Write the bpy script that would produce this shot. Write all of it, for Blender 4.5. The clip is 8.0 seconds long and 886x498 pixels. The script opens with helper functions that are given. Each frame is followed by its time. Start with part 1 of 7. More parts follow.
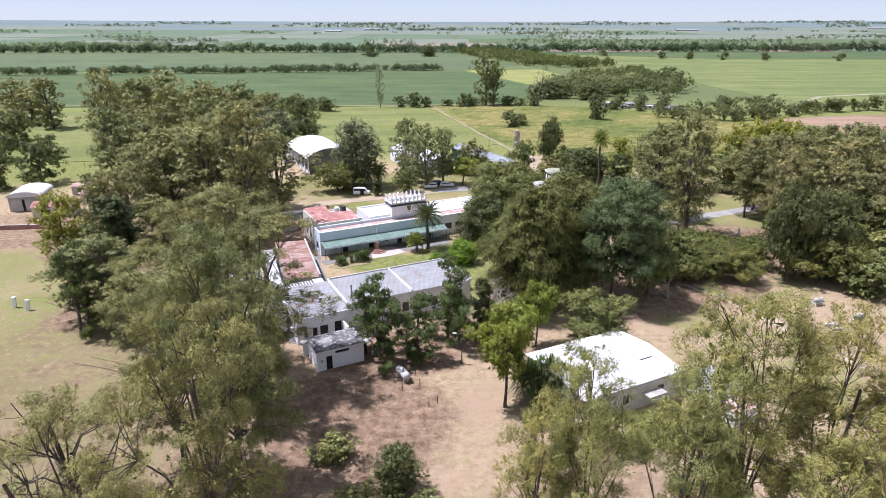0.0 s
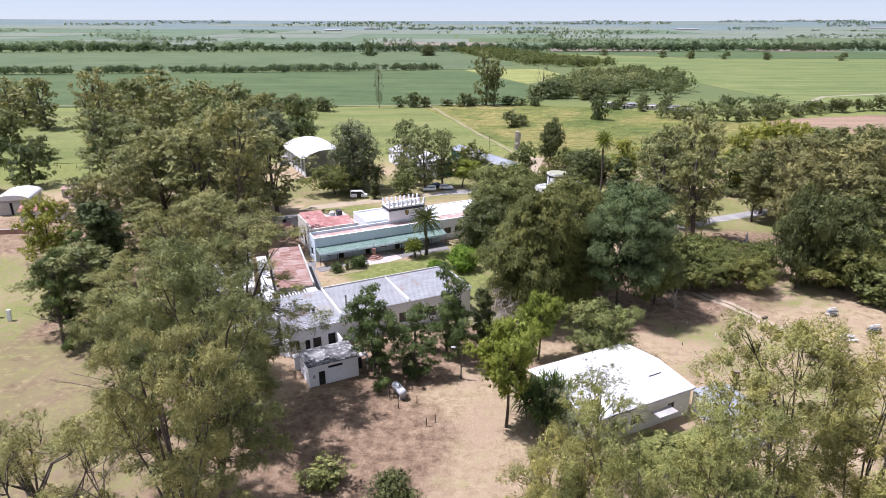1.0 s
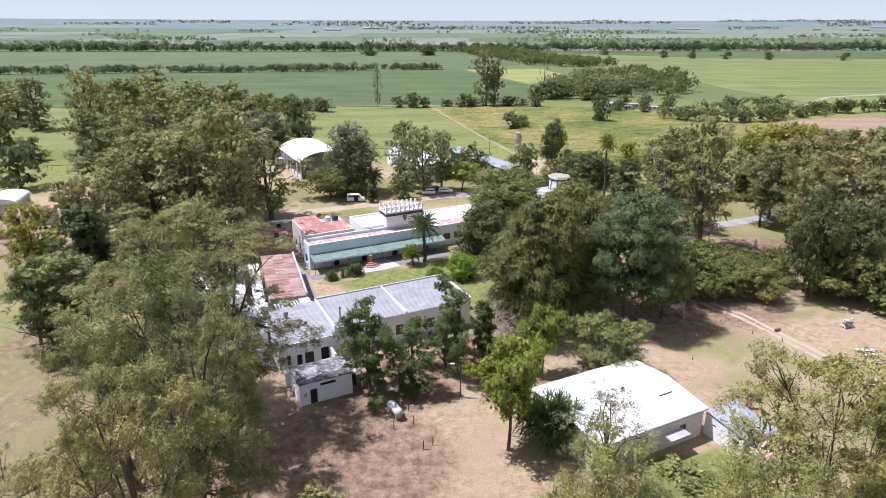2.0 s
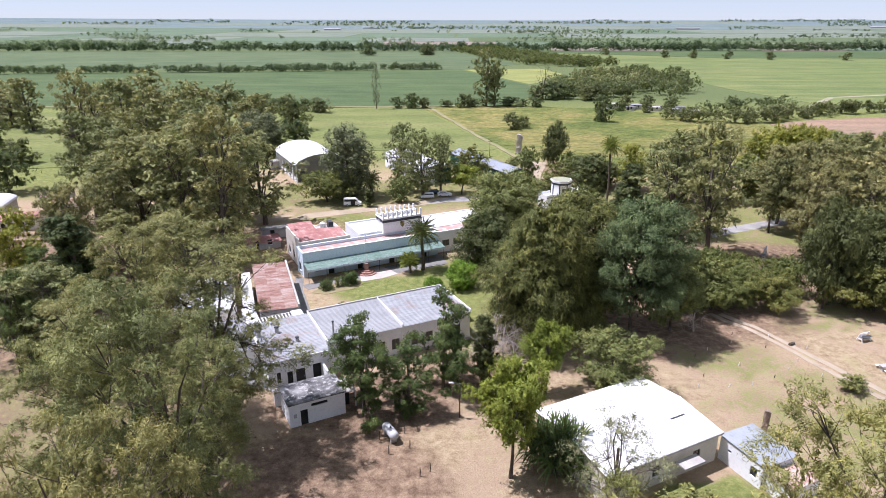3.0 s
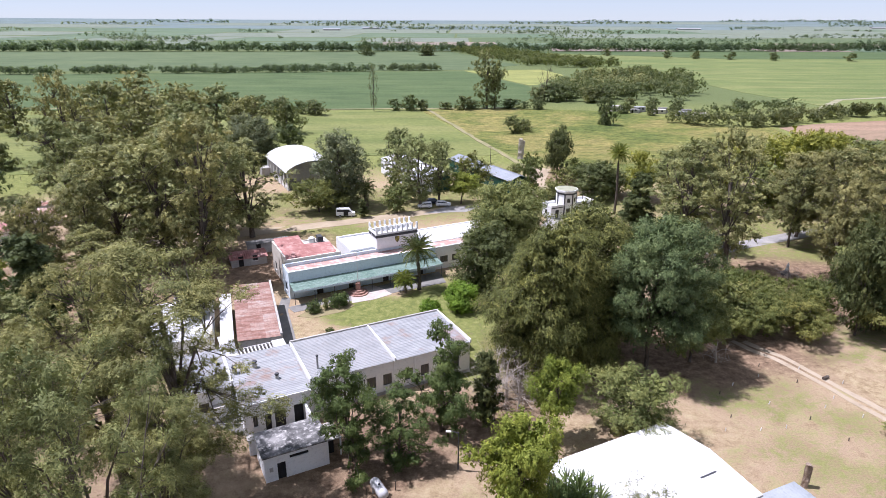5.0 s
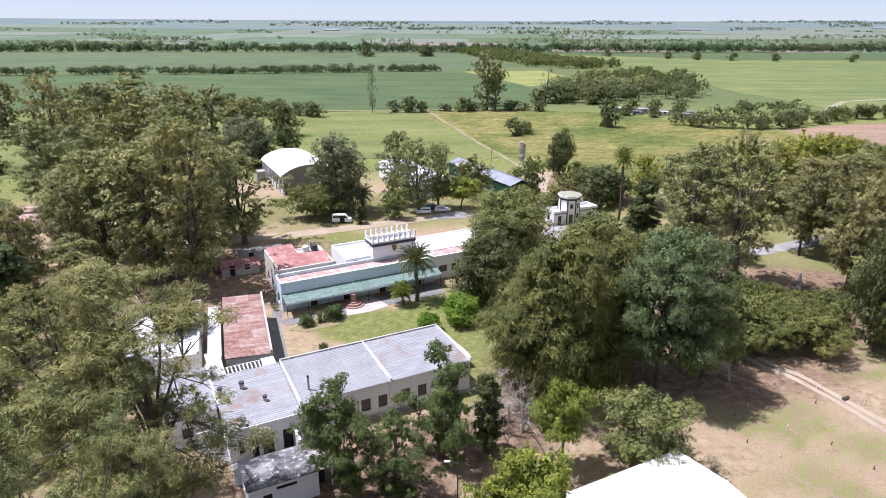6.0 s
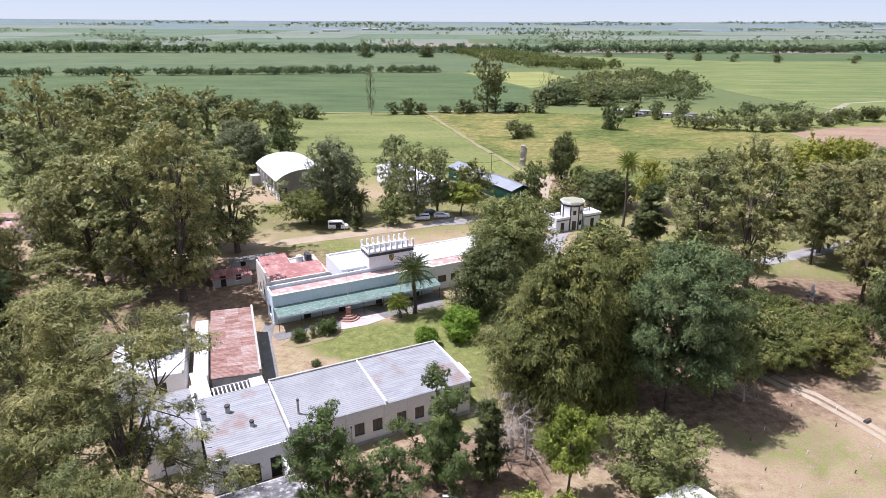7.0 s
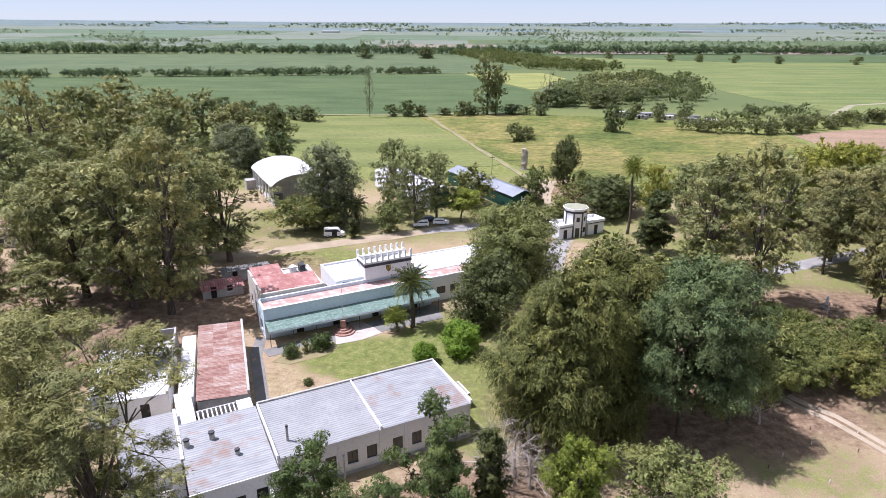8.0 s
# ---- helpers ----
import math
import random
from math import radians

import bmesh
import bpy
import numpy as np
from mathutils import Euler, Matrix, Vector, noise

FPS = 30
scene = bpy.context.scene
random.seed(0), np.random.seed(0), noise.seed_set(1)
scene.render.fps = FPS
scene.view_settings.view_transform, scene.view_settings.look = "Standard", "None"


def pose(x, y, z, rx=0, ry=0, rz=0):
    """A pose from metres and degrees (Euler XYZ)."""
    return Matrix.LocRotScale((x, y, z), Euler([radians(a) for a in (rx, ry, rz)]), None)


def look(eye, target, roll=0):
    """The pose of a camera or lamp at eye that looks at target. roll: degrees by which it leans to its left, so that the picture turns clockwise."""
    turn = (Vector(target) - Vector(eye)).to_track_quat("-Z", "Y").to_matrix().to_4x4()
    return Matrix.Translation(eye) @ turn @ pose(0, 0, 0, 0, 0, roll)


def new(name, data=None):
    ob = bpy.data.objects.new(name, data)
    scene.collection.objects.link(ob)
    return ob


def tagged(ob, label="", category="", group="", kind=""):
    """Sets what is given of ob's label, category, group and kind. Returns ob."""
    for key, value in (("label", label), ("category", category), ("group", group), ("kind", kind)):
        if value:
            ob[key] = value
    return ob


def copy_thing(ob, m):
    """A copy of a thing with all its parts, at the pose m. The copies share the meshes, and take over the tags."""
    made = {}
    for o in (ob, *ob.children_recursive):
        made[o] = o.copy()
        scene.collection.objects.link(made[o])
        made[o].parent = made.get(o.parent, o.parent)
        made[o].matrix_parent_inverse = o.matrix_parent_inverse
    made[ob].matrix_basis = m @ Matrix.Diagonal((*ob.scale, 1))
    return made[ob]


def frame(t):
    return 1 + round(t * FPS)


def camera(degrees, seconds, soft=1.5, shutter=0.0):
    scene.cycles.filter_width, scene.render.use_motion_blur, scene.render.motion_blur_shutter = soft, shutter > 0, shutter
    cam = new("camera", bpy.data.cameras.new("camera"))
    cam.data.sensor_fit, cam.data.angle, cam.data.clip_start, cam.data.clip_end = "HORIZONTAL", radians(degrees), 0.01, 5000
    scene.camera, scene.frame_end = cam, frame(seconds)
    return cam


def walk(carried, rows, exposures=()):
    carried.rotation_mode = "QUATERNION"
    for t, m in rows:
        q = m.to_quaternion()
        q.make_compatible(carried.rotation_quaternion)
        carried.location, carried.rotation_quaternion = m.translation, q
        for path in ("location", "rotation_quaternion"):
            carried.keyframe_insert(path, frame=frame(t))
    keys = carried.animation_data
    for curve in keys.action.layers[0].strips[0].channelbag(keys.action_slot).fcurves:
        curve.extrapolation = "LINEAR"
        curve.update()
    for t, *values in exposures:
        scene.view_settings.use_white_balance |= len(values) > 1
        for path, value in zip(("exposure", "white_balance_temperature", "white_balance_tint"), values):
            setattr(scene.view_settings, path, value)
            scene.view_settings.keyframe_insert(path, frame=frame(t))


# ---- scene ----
cam = camera(70.5, 8.0, 0.8)
# seconds, x, y, z, yaw, pitch, roll: a level, straight flight
ROWS = [
    (0.0, 0.80, -0.20, 44.57, 1.81, -20.13, 0.05),
    (0.5, 0.83, 1.90, 44.50, 1.81, -20.16, 0.06),
    (1.0, 0.86, 4.05, 44.44, 1.80, -20.19, 0.07),
    (1.5, 0.88, 6.24, 44.38, 1.79, -20.22, 0.09),
    (2.0, 0.90, 8.46, 44.32, 1.79, -20.23, 0.10),
    (2.5, 0.92, 10.71, 44.28, 1.78, -20.25, 0.11),
    (3.0, 0.94, 12.98, 44.23, 1.77, -20.26, 0.12),
    (3.5, 0.96, 15.26, 44.19, 1.77, -20.26, 0.13),
    (4.0, 0.97, 17.56, 44.16, 1.76, -20.26, 0.14),
    (4.5, 0.98, 19.86, 44.13, 1.76, -20.25, 0.15),
    (5.0, 0.99, 22.16, 44.11, 1.75, -20.24, 0.16),
    (5.5, 0.99, 24.45, 44.09, 1.74, -20.22, 0.17),
    (6.0, 0.99, 26.73, 44.08, 1.74, -20.20, 0.19),
    (6.5, 0.99, 29.00, 44.07, 1.73, -20.18, 0.20),
    (7.0, 0.99, 31.24, 44.07, 1.72, -20.14, 0.21),
    (7.5, 0.98, 33.45, 44.07, 1.72, -20.11, 0.22),
    (8.0, 0.98, 35.62, 44.08, 1.71, -20.06, 0.23),
]
walk(cam, [(t, pose(x, y, z, 90 + pitch, 0, yaw) @ pose(0, 0, 0, 0, 0, roll)) for t, x, y, z, yaw, pitch, roll in ROWS],
     [(0.0, 0.64, 5570, 25), (8.0, 0.64, 5570, 25)])

# ---- sky, sun, exposure ----
SUN_EL, SHADOW = 65.5, Vector((0.99, -0.12, 0)).normalized()
world = bpy.data.worlds.new("sky")
scene.world = world
world.use_nodes = True
wn = world.node_tree.nodes
sky = wn.new("ShaderNodeTexSky")
sky.sky_type, sky.sun_disc = "NISHITA", False
sky.sun_elevation = radians(SUN_EL)
sky.sun_rotation = math.atan2(-SHADOW.x, -SHADOW.y)
sky.altitude, sky.air_density, sky.dust_density, sky.ozone_density = 2800, 1.0, 0.2, 3.0
veil = wn.new("ShaderNodeMix")
veil.data_type = "RGBA"
veil.inputs[0].default_value = 0.65
veil.inputs[7].default_value = (6.7, 7.1, 6.9, 1)
world.node_tree.links.new(sky.outputs[0], veil.inputs[6])
world.node_tree.links.new(veil.outputs[2], wn["Background"].inputs[0])
wn["Background"].inputs[1].default_value = 0.069
sun = new("sun", bpy.data.lights.new("sun", "SUN"))
sun.data.energy, sun.data.angle, sun.data.color = 5.0, radians(0.6), (1.0, 0.95, 0.87)
sun_way = Vector((SHADOW.x * math.cos(radians(SUN_EL)), SHADOW.y * math.cos(radians(SUN_EL)), -math.sin(radians(SUN_EL))))
sun.matrix_world = look(Vector((0, 0, 80)), Vector((0, 0, 80)) + sun_way)


# ---- materials ----
def material(name, rough=0.8, metal=0.0, spec=0.4):
    m = bpy.data.materials.new(name)
    m.use_nodes = True
    b = m.node_tree.nodes["Principled BSDF"]
    b.inputs["Roughness"].default_value, b.inputs["Metallic"].default_value = rough, metal
    b.inputs["Specular IOR Level"].default_value = spec
    return m, m.node_tree.nodes, m.node_tree.links, b


def ramp(nodes, links, fac, stops):
    r = nodes.new("ShaderNodeValToRGB")
    while len(r.color_ramp.elements) < len(stops):
        r.color_ramp.elements.new(0.5)
    for e, (p, c) in zip(r.color_ramp.elements, stops):
        e.position, e.color = p, (*c, 1)
    links.new(fac, r.inputs[0])
    return r.outputs[0]


def blend(nodes, links, fac, a, b, kind="MIX"):
    x = nodes.new("ShaderNodeMix")
    x.data_type, x.blend_type = "RGBA", kind
    for sock, v in ((x.inputs[0], fac), (x.inputs[6], a), (x.inputs[7], b)):
        if isinstance(v, (int, float)):
            sock.default_value = v
        elif isinstance(v, tuple):
            sock.default_value = (*v, 1)
        else:
            links.new(v, sock)
    return x.outputs[2]


def noise_at(nodes, links, scale, detail=4.0, coords="Object", stretch=None, rough=0.6):
    tc = nodes.new("ShaderNodeTexCoord")
    n = nodes.new("ShaderNodeTexNoise")
    n.inputs["Scale"].default_value, n.inputs["Detail"].default_value, n.inputs["Roughness"].default_value = scale, detail, rough
    src = tc.outputs[coords]
    if stretch:
        mp = nodes.new("ShaderNodeMapping")
        mp.inputs["Scale"].default_value = stretch
        links.new(src, mp.inputs[0])
        src = mp.outputs[0]
    links.new(src, n.inputs["Vector"])
    return n.outputs[0]


def bump(nodes, links, b, height, strength=0.4, distance=0.05):
    bp = nodes.new("ShaderNodeBump")
    bp.inputs["Strength"].default_value, bp.inputs["Distance"].default_value = strength, distance
    links.new(height, bp.inputs["Height"])
    links.new(bp.outputs[0], b.inputs["Normal"])


def two_tone(name, a, b_, c=None, scale=0.6, fine=9.0, rough=0.85, metal=0.0, spec=0.3, relief=0.3, depth=0.03, stretch=None, coords="Object"):
    """A surface that wanders between colours at a large and a fine scale."""
    m, n, l, p = material(name, rough, metal, spec)
    big = noise_at(n, l, scale, 5, coords, stretch)
    small = noise_at(n, l, fine, 5, coords, stretch)
    base = ramp(n, l, big, [(0.35, a), (0.65, b_)])
    if c:
        base = blend(n, l, ramp(n, l, small, [(0.5, (0, 0, 0)), (0.75, (1, 1, 1))]), base, c)
    tone = ramp(n, l, small, [(0.25, (0.78, 0.78, 0.78)), (0.75, (1.15, 1.15, 1.15))])
    base = blend(n, l, 1.0, base, tone, "MULTIPLY")
    l.new(base, p.inputs["Base Color"])
    if relief:
        bump(n, l, p, small, relief, depth)
    return m


def leaf_material(name, dark, light, tip, glow=0.35):
    """Leaves that differ a little one by one and more from tuft to tuft, with thin blades that let light through."""
    m, n, l, p = material(name, 0.6, 0.0, 0.15)
    geo = n.new("ShaderNodeNewGeometry")
    obj = n.new("ShaderNodeObjectInfo")
    low = tuple(0.6 * a + 0.4 * c for a, c in zip(dark, light))
    high = tuple(0.45 * a + 0.55 * c for a, c in zip(light, tip))
    base = ramp(n, l, geo.outputs["Random Per Island"], [(0.0, low), (0.6, light), (1.0, high)])
    tuft = noise_at(n, l, 0.9, 3)
    base = blend(n, l, 1.0, base, ramp(n, l, tuft, [(0.3, (0.66, 0.7, 0.66)), (0.7, (1.34, 1.3, 1.2))]), "MULTIPLY")
    wander = noise_at(n, l, 0.25, 3)
    base = blend(n, l, 1.0, base, ramp(n, l, wander, [(0.32, (0.74, 0.8, 0.8)), (0.68, (1.26, 1.2, 1.1))]), "MULTIPLY")
    base = blend(n, l, 1.0, base, ramp(n, l, obj.outputs["Random"], [(0.0, (0.82, 0.9, 0.85)), (1.0, (1.15, 1.08, 1.0))]), "MULTIPLY")
    l.new(base, p.inputs["Base Color"])
    t = n.new("ShaderNodeBsdfTranslucent")
    l.new(blend(n, l, 1.0, base, (1.15, 1.2, 0.65), "MULTIPLY"), t.inputs[0])
    mix = n.new("ShaderNodeMixShader")
    mix.inputs[0].default_value = glow * 0.7
    l.new(p.outputs[0], mix.inputs[1])
    l.new(t.outputs[0], mix.inputs[2])
    l.new(mix.outputs[0], n["Material Output"].inputs[0])
    return m


EUC = leaf_material("eucalyptus_leaf", (0.08, 0.092, 0.04), (0.235, 0.24, 0.105), (0.45, 0.43, 0.22), 0.18)
EUC_OLIVE = leaf_material("olive_leaf", (0.095, 0.095, 0.034), (0.26, 0.247, 0.088), (0.45, 0.41, 0.17), 0.25)
BROAD_DARK = leaf_material("dark_leaf", (0.05, 0.064, 0.03), (0.105, 0.122, 0.052), (0.19, 0.2, 0.09), 0.32)
BROAD = leaf_material("green_leaf", (0.07, 0.086, 0.032), (0.185, 0.2, 0.074), (0.36, 0.36, 0.15), 0.2)
BRIGHT = leaf_material("bright_leaf", (0.1, 0.135, 0.026), (0.2, 0.24, 0.046), (0.34, 0.36, 0.085), 0.32)
BLUISH = leaf_material("bluish_leaf", (0.042, 0.063, 0.03), (0.12, 0.152, 0.068), (0.29, 0.32, 0.155), 0.14)
CEDAR = leaf_material("cedar_leaf", (0.033, 0.04, 0.014), (0.13, 0.136, 0.042), (0.31, 0.3, 0.095), 0.1)
# Haze put into the leaf colour: pale blue-grey, very translucent to flatten the shading.
FAR_HAZE_LEAF = leaf_material("distant_hazed_leaf", (0.17, 0.21, 0.2), (0.205, 0.245, 0.235), (0.235, 0.275, 0.262), 0.95)
PLANTATION = leaf_material("plantation_leaf", (0.085, 0.11, 0.048), (0.125, 0.15, 0.066), (0.165, 0.185, 0.085), 0.7)
YELLOWLEAF = leaf_material("yellow_green_leaf", (0.11, 0.125, 0.026), (0.235, 0.245, 0.05), (0.4, 0.38, 0.09), 0.35)
RAGGED = leaf_material("layered_leaf", (0.055, 0.08, 0.03), (0.11, 0.145, 0.052), (0.2, 0.225, 0.09), 0.35)
ACACIA = leaf_material("acacia_leaf", (0.085, 0.1, 0.035), (0.165, 0.178, 0.06), (0.29, 0.285, 0.105), 0.35)
EUC_BROWN = leaf_material("brownish_eucalyptus_leaf", (0.078, 0.08, 0.036), (0.195, 0.192, 0.085), (0.37, 0.345, 0.16), 0.18)
PALM = leaf_material("palm_leaf", (0.08, 0.1, 0.04), (0.15, 0.17, 0.075), (0.26, 0.27, 0.14), 0.25)
SCRUB = leaf_material("scrub_leaf", (0.085, 0.1, 0.05), (0.15, 0.168, 0.085), (0.24, 0.25, 0.135), 0.55)
LIME = leaf_material("lime_green_leaf", (0.1, 0.17, 0.025), (0.2, 0.29, 0.04), (0.32, 0.42, 0.08), 0.42)
YOUNGPALM = leaf_material("young_palm_leaf", (0.14, 0.17, 0.05), (0.24, 0.27, 0.08), (0.36, 0.37, 0.13), 0.3)
FADEDPINK = two_tone("faded_pink_roof", (0.38, 0.23, 0.195), (0.46, 0.32, 0.28), (0.58, 0.53, 0.5), 0.3, 0.9, 0.8, relief=0.1)
# Hedge green paled towards grey-blue, with high translucency, to stand for haze.
HEDGE = leaf_material("hazed_hedge_leaf", (0.1, 0.13, 0.085), (0.15, 0.185, 0.125), (0.19, 0.225, 0.155), 0.75)
GREYLEAF = leaf_material("grey_green_leaf", (0.08, 0.095, 0.06), (0.175, 0.19, 0.12), (0.31, 0.32, 0.21), 0.31)
EUC_NEAR = leaf_material("hanging_eucalyptus_leaf", (0.07, 0.076, 0.03), (0.215, 0.212, 0.086), (0.42, 0.395, 0.18), 0.18)
BARK = two_tone("bark", (0.06, 0.046, 0.035), (0.12, 0.096, 0.076), (0.19, 0.16, 0.13), 0.7, 6, 0.9, relief=0.6, stretch=(1, 1, 0.25))
STUMPWOOD = two_tone("brown_cut_wood", (0.19, 0.14, 0.105), (0.29, 0.22, 0.165), (0.38, 0.31, 0.24), 0.9, 6, 0.9, relief=0.5, stretch=(1, 1, 0.3))
DEADWOOD = two_tone("dead_wood", (0.36, 0.31, 0.26), (0.5, 0.44, 0.38), None, 0.8, 8, 0.9, relief=0.5)
WHITEWASH = two_tone("white_plaster", (0.76, 0.76, 0.755), (0.82, 0.82, 0.815), (0.62, 0.605, 0.58), 0.35, 2.6, 0.85, relief=0.15)
CREAM = two_tone("cream_plaster", (0.56, 0.51, 0.43), (0.68, 0.63, 0.55), (0.42, 0.37, 0.3), 0.4, 2.2, 0.88, relief=0.2)
STAINED = two_tone("stained_parapet", (0.36, 0.34, 0.31), (0.52, 0.5, 0.46), (0.2, 0.185, 0.17), 0.5, 1.8, 0.9, relief=0.2)
TANKPAINT = two_tone("weathered_tank_paint", (0.42, 0.425, 0.43), (0.52, 0.52, 0.52), (0.34, 0.31, 0.28), 0.8, 4, 0.5, relief=0.03)
GREYWALL = two_tone("grey_render", (0.34, 0.33, 0.31), (0.46, 0.45, 0.43), (0.24, 0.22, 0.2), 0.4, 2.5, 0.9, relief=0.25)
ZINC = two_tone("zinc_sheet", (0.27, 0.275, 0.275), (0.345, 0.345, 0.345), (0.215, 0.205, 0.195), 0.25, 1.6, 0.62, 0.0, 0.4, 0.05)
RUSTZINC = two_tone("rusty_sheet", (0.3, 0.13, 0.09), (0.5, 0.36, 0.3), (0.6, 0.54, 0.5), 0.3, 1.3, 0.7, 0.1, 0.3, 0.1, stretch=(0.5, 2.0, 1))
REDROOF = two_tone("red_painted_roof", (0.31, 0.135, 0.115), (0.4, 0.195, 0.17), (0.44, 0.29, 0.255), 0.25, 0.9, 0.75, relief=0.1)
SHEDROOF = two_tone("fresh_white_roof_paint", (0.66, 0.655, 0.65), (0.74, 0.735, 0.73), (0.57, 0.555, 0.54), 0.2, 1.6, 0.6, relief=0.05)
WHITEROOF = two_tone("white_roof_paint", (0.56, 0.56, 0.56), (0.64, 0.64, 0.64), (0.47, 0.455, 0.44), 0.2, 1.6, 0.6, relief=0.05)
GREENSHEET = two_tone("green_sheet", (0.12, 0.185, 0.15), (0.17, 0.24, 0.2), (0.23, 0.29, 0.255), 0.4, 2.5, 0.75, relief=0.08)
DARKGREEN = two_tone("dark_green_paint", (0.012, 0.055, 0.038), (0.022, 0.08, 0.055), None, 0.5, 3, 0.5, relief=0.05)
BLUEWALL = two_tone("pale_blue_plaster", (0.6, 0.7, 0.76), (0.67, 0.76, 0.81), (0.52, 0.6, 0.64), 0.4, 2.5, 0.85, relief=0.12)
# near-black, for sheets that stand for the shade inside openings
DARK = two_tone("opening_shade", (0.012, 0.012, 0.013), (0.03, 0.03, 0.03), None, 0.7, 4, 0.7, relief=0)
CONCRETE = two_tone("concrete", (0.36, 0.34, 0.31), (0.5, 0.47, 0.43), (0.24, 0.22, 0.2), 0.5, 3, 0.9, relief=0.2)
BLACKROOF = two_tone("stained_felt", (0.05, 0.05, 0.05), (0.3, 0.29, 0.28), (0.5, 0.48, 0.46), 0.45, 2.4, 0.85, relief=0.2)
PALEDIRT = two_tone("pale_trodden_dirt", (0.33, 0.265, 0.185), (0.41, 0.34, 0.25), (0.29, 0.235, 0.15), 0.3, 1.8, 0.95, relief=0.3)
PAVING = two_tone("pinkish_paving", (0.4, 0.34, 0.3), (0.5, 0.44, 0.39), (0.32, 0.28, 0.245), 0.6, 3, 0.9, relief=0.15)
GREYPAVE = two_tone("grey_paving", (0.17, 0.162, 0.15), (0.24, 0.23, 0.21), (0.13, 0.122, 0.11), 0.6, 3, 0.9, relief=0.15)
TRACK = two_tone("grassy_track", (0.2, 0.19, 0.09), (0.28, 0.24, 0.13), (0.15, 0.16, 0.06), 0.12, 1.2, 0.95, relief=0.3)
PALETRACK = two_tone("pale_farm_track", (0.24, 0.23, 0.14), (0.31, 0.28, 0.19), (0.2, 0.2, 0.1), 0.12, 1.2, 0.95, relief=0.3)
SOILBED = two_tone("garden_soil", (0.2, 0.165, 0.085), (0.27, 0.225, 0.12), (0.17, 0.17, 0.065), 0.5, 2.4, 0.95, relief=0.3)
DIRT = two_tone("track_dirt", (0.31, 0.245, 0.165), (0.39, 0.315, 0.22), (0.25, 0.22, 0.12), 0.25, 2.5, 0.95, relief=0.3)
ASPHALT = two_tone("worn_asphalt", (0.24, 0.23, 0.215), (0.33, 0.315, 0.29), None, 0.3, 4, 0.9, relief=0.15)
BRICK = two_tone("brick_red", (0.27, 0.14, 0.105), (0.36, 0.21, 0.165), (0.43, 0.33, 0.275), 0.7, 5, 0.9, relief=0.3)
STEEL = two_tone("white_tank_paint", (0.62, 0.61, 0.59), (0.75, 0.74, 0.72), (0.5, 0.44, 0.38), 0.8, 4, 0.45, relief=0.03)
BLACK = two_tone("black_paint", (0.012, 0.012, 0.012), (0.03, 0.03, 0.03), None, 1, 6, 0.5, relief=0)
TYRE = two_tone("tyre_rubber", (0.012, 0.012, 0.012), (0.022, 0.022, 0.022), None, 2, 9, 0.85, relief=0)
CARWHITE, *_w = material("white_car_paint", 0.25, 0.0, 0.6)
_w[2].inputs["Base Color"].default_value = (0.78, 0.78, 0.78, 1)
CARDARK, *_w = material("dark_blue_car_paint", 0.25, 0.2, 0.6)
_w[2].inputs["Base Color"].default_value = (0.02, 0.03, 0.05, 1)
GLASS, *_w = material("tinted_glass", 0.05, 0.0, 0.6)
_w[2].inputs["Base Color"].default_value = (0.02, 0.025, 0.03, 1)


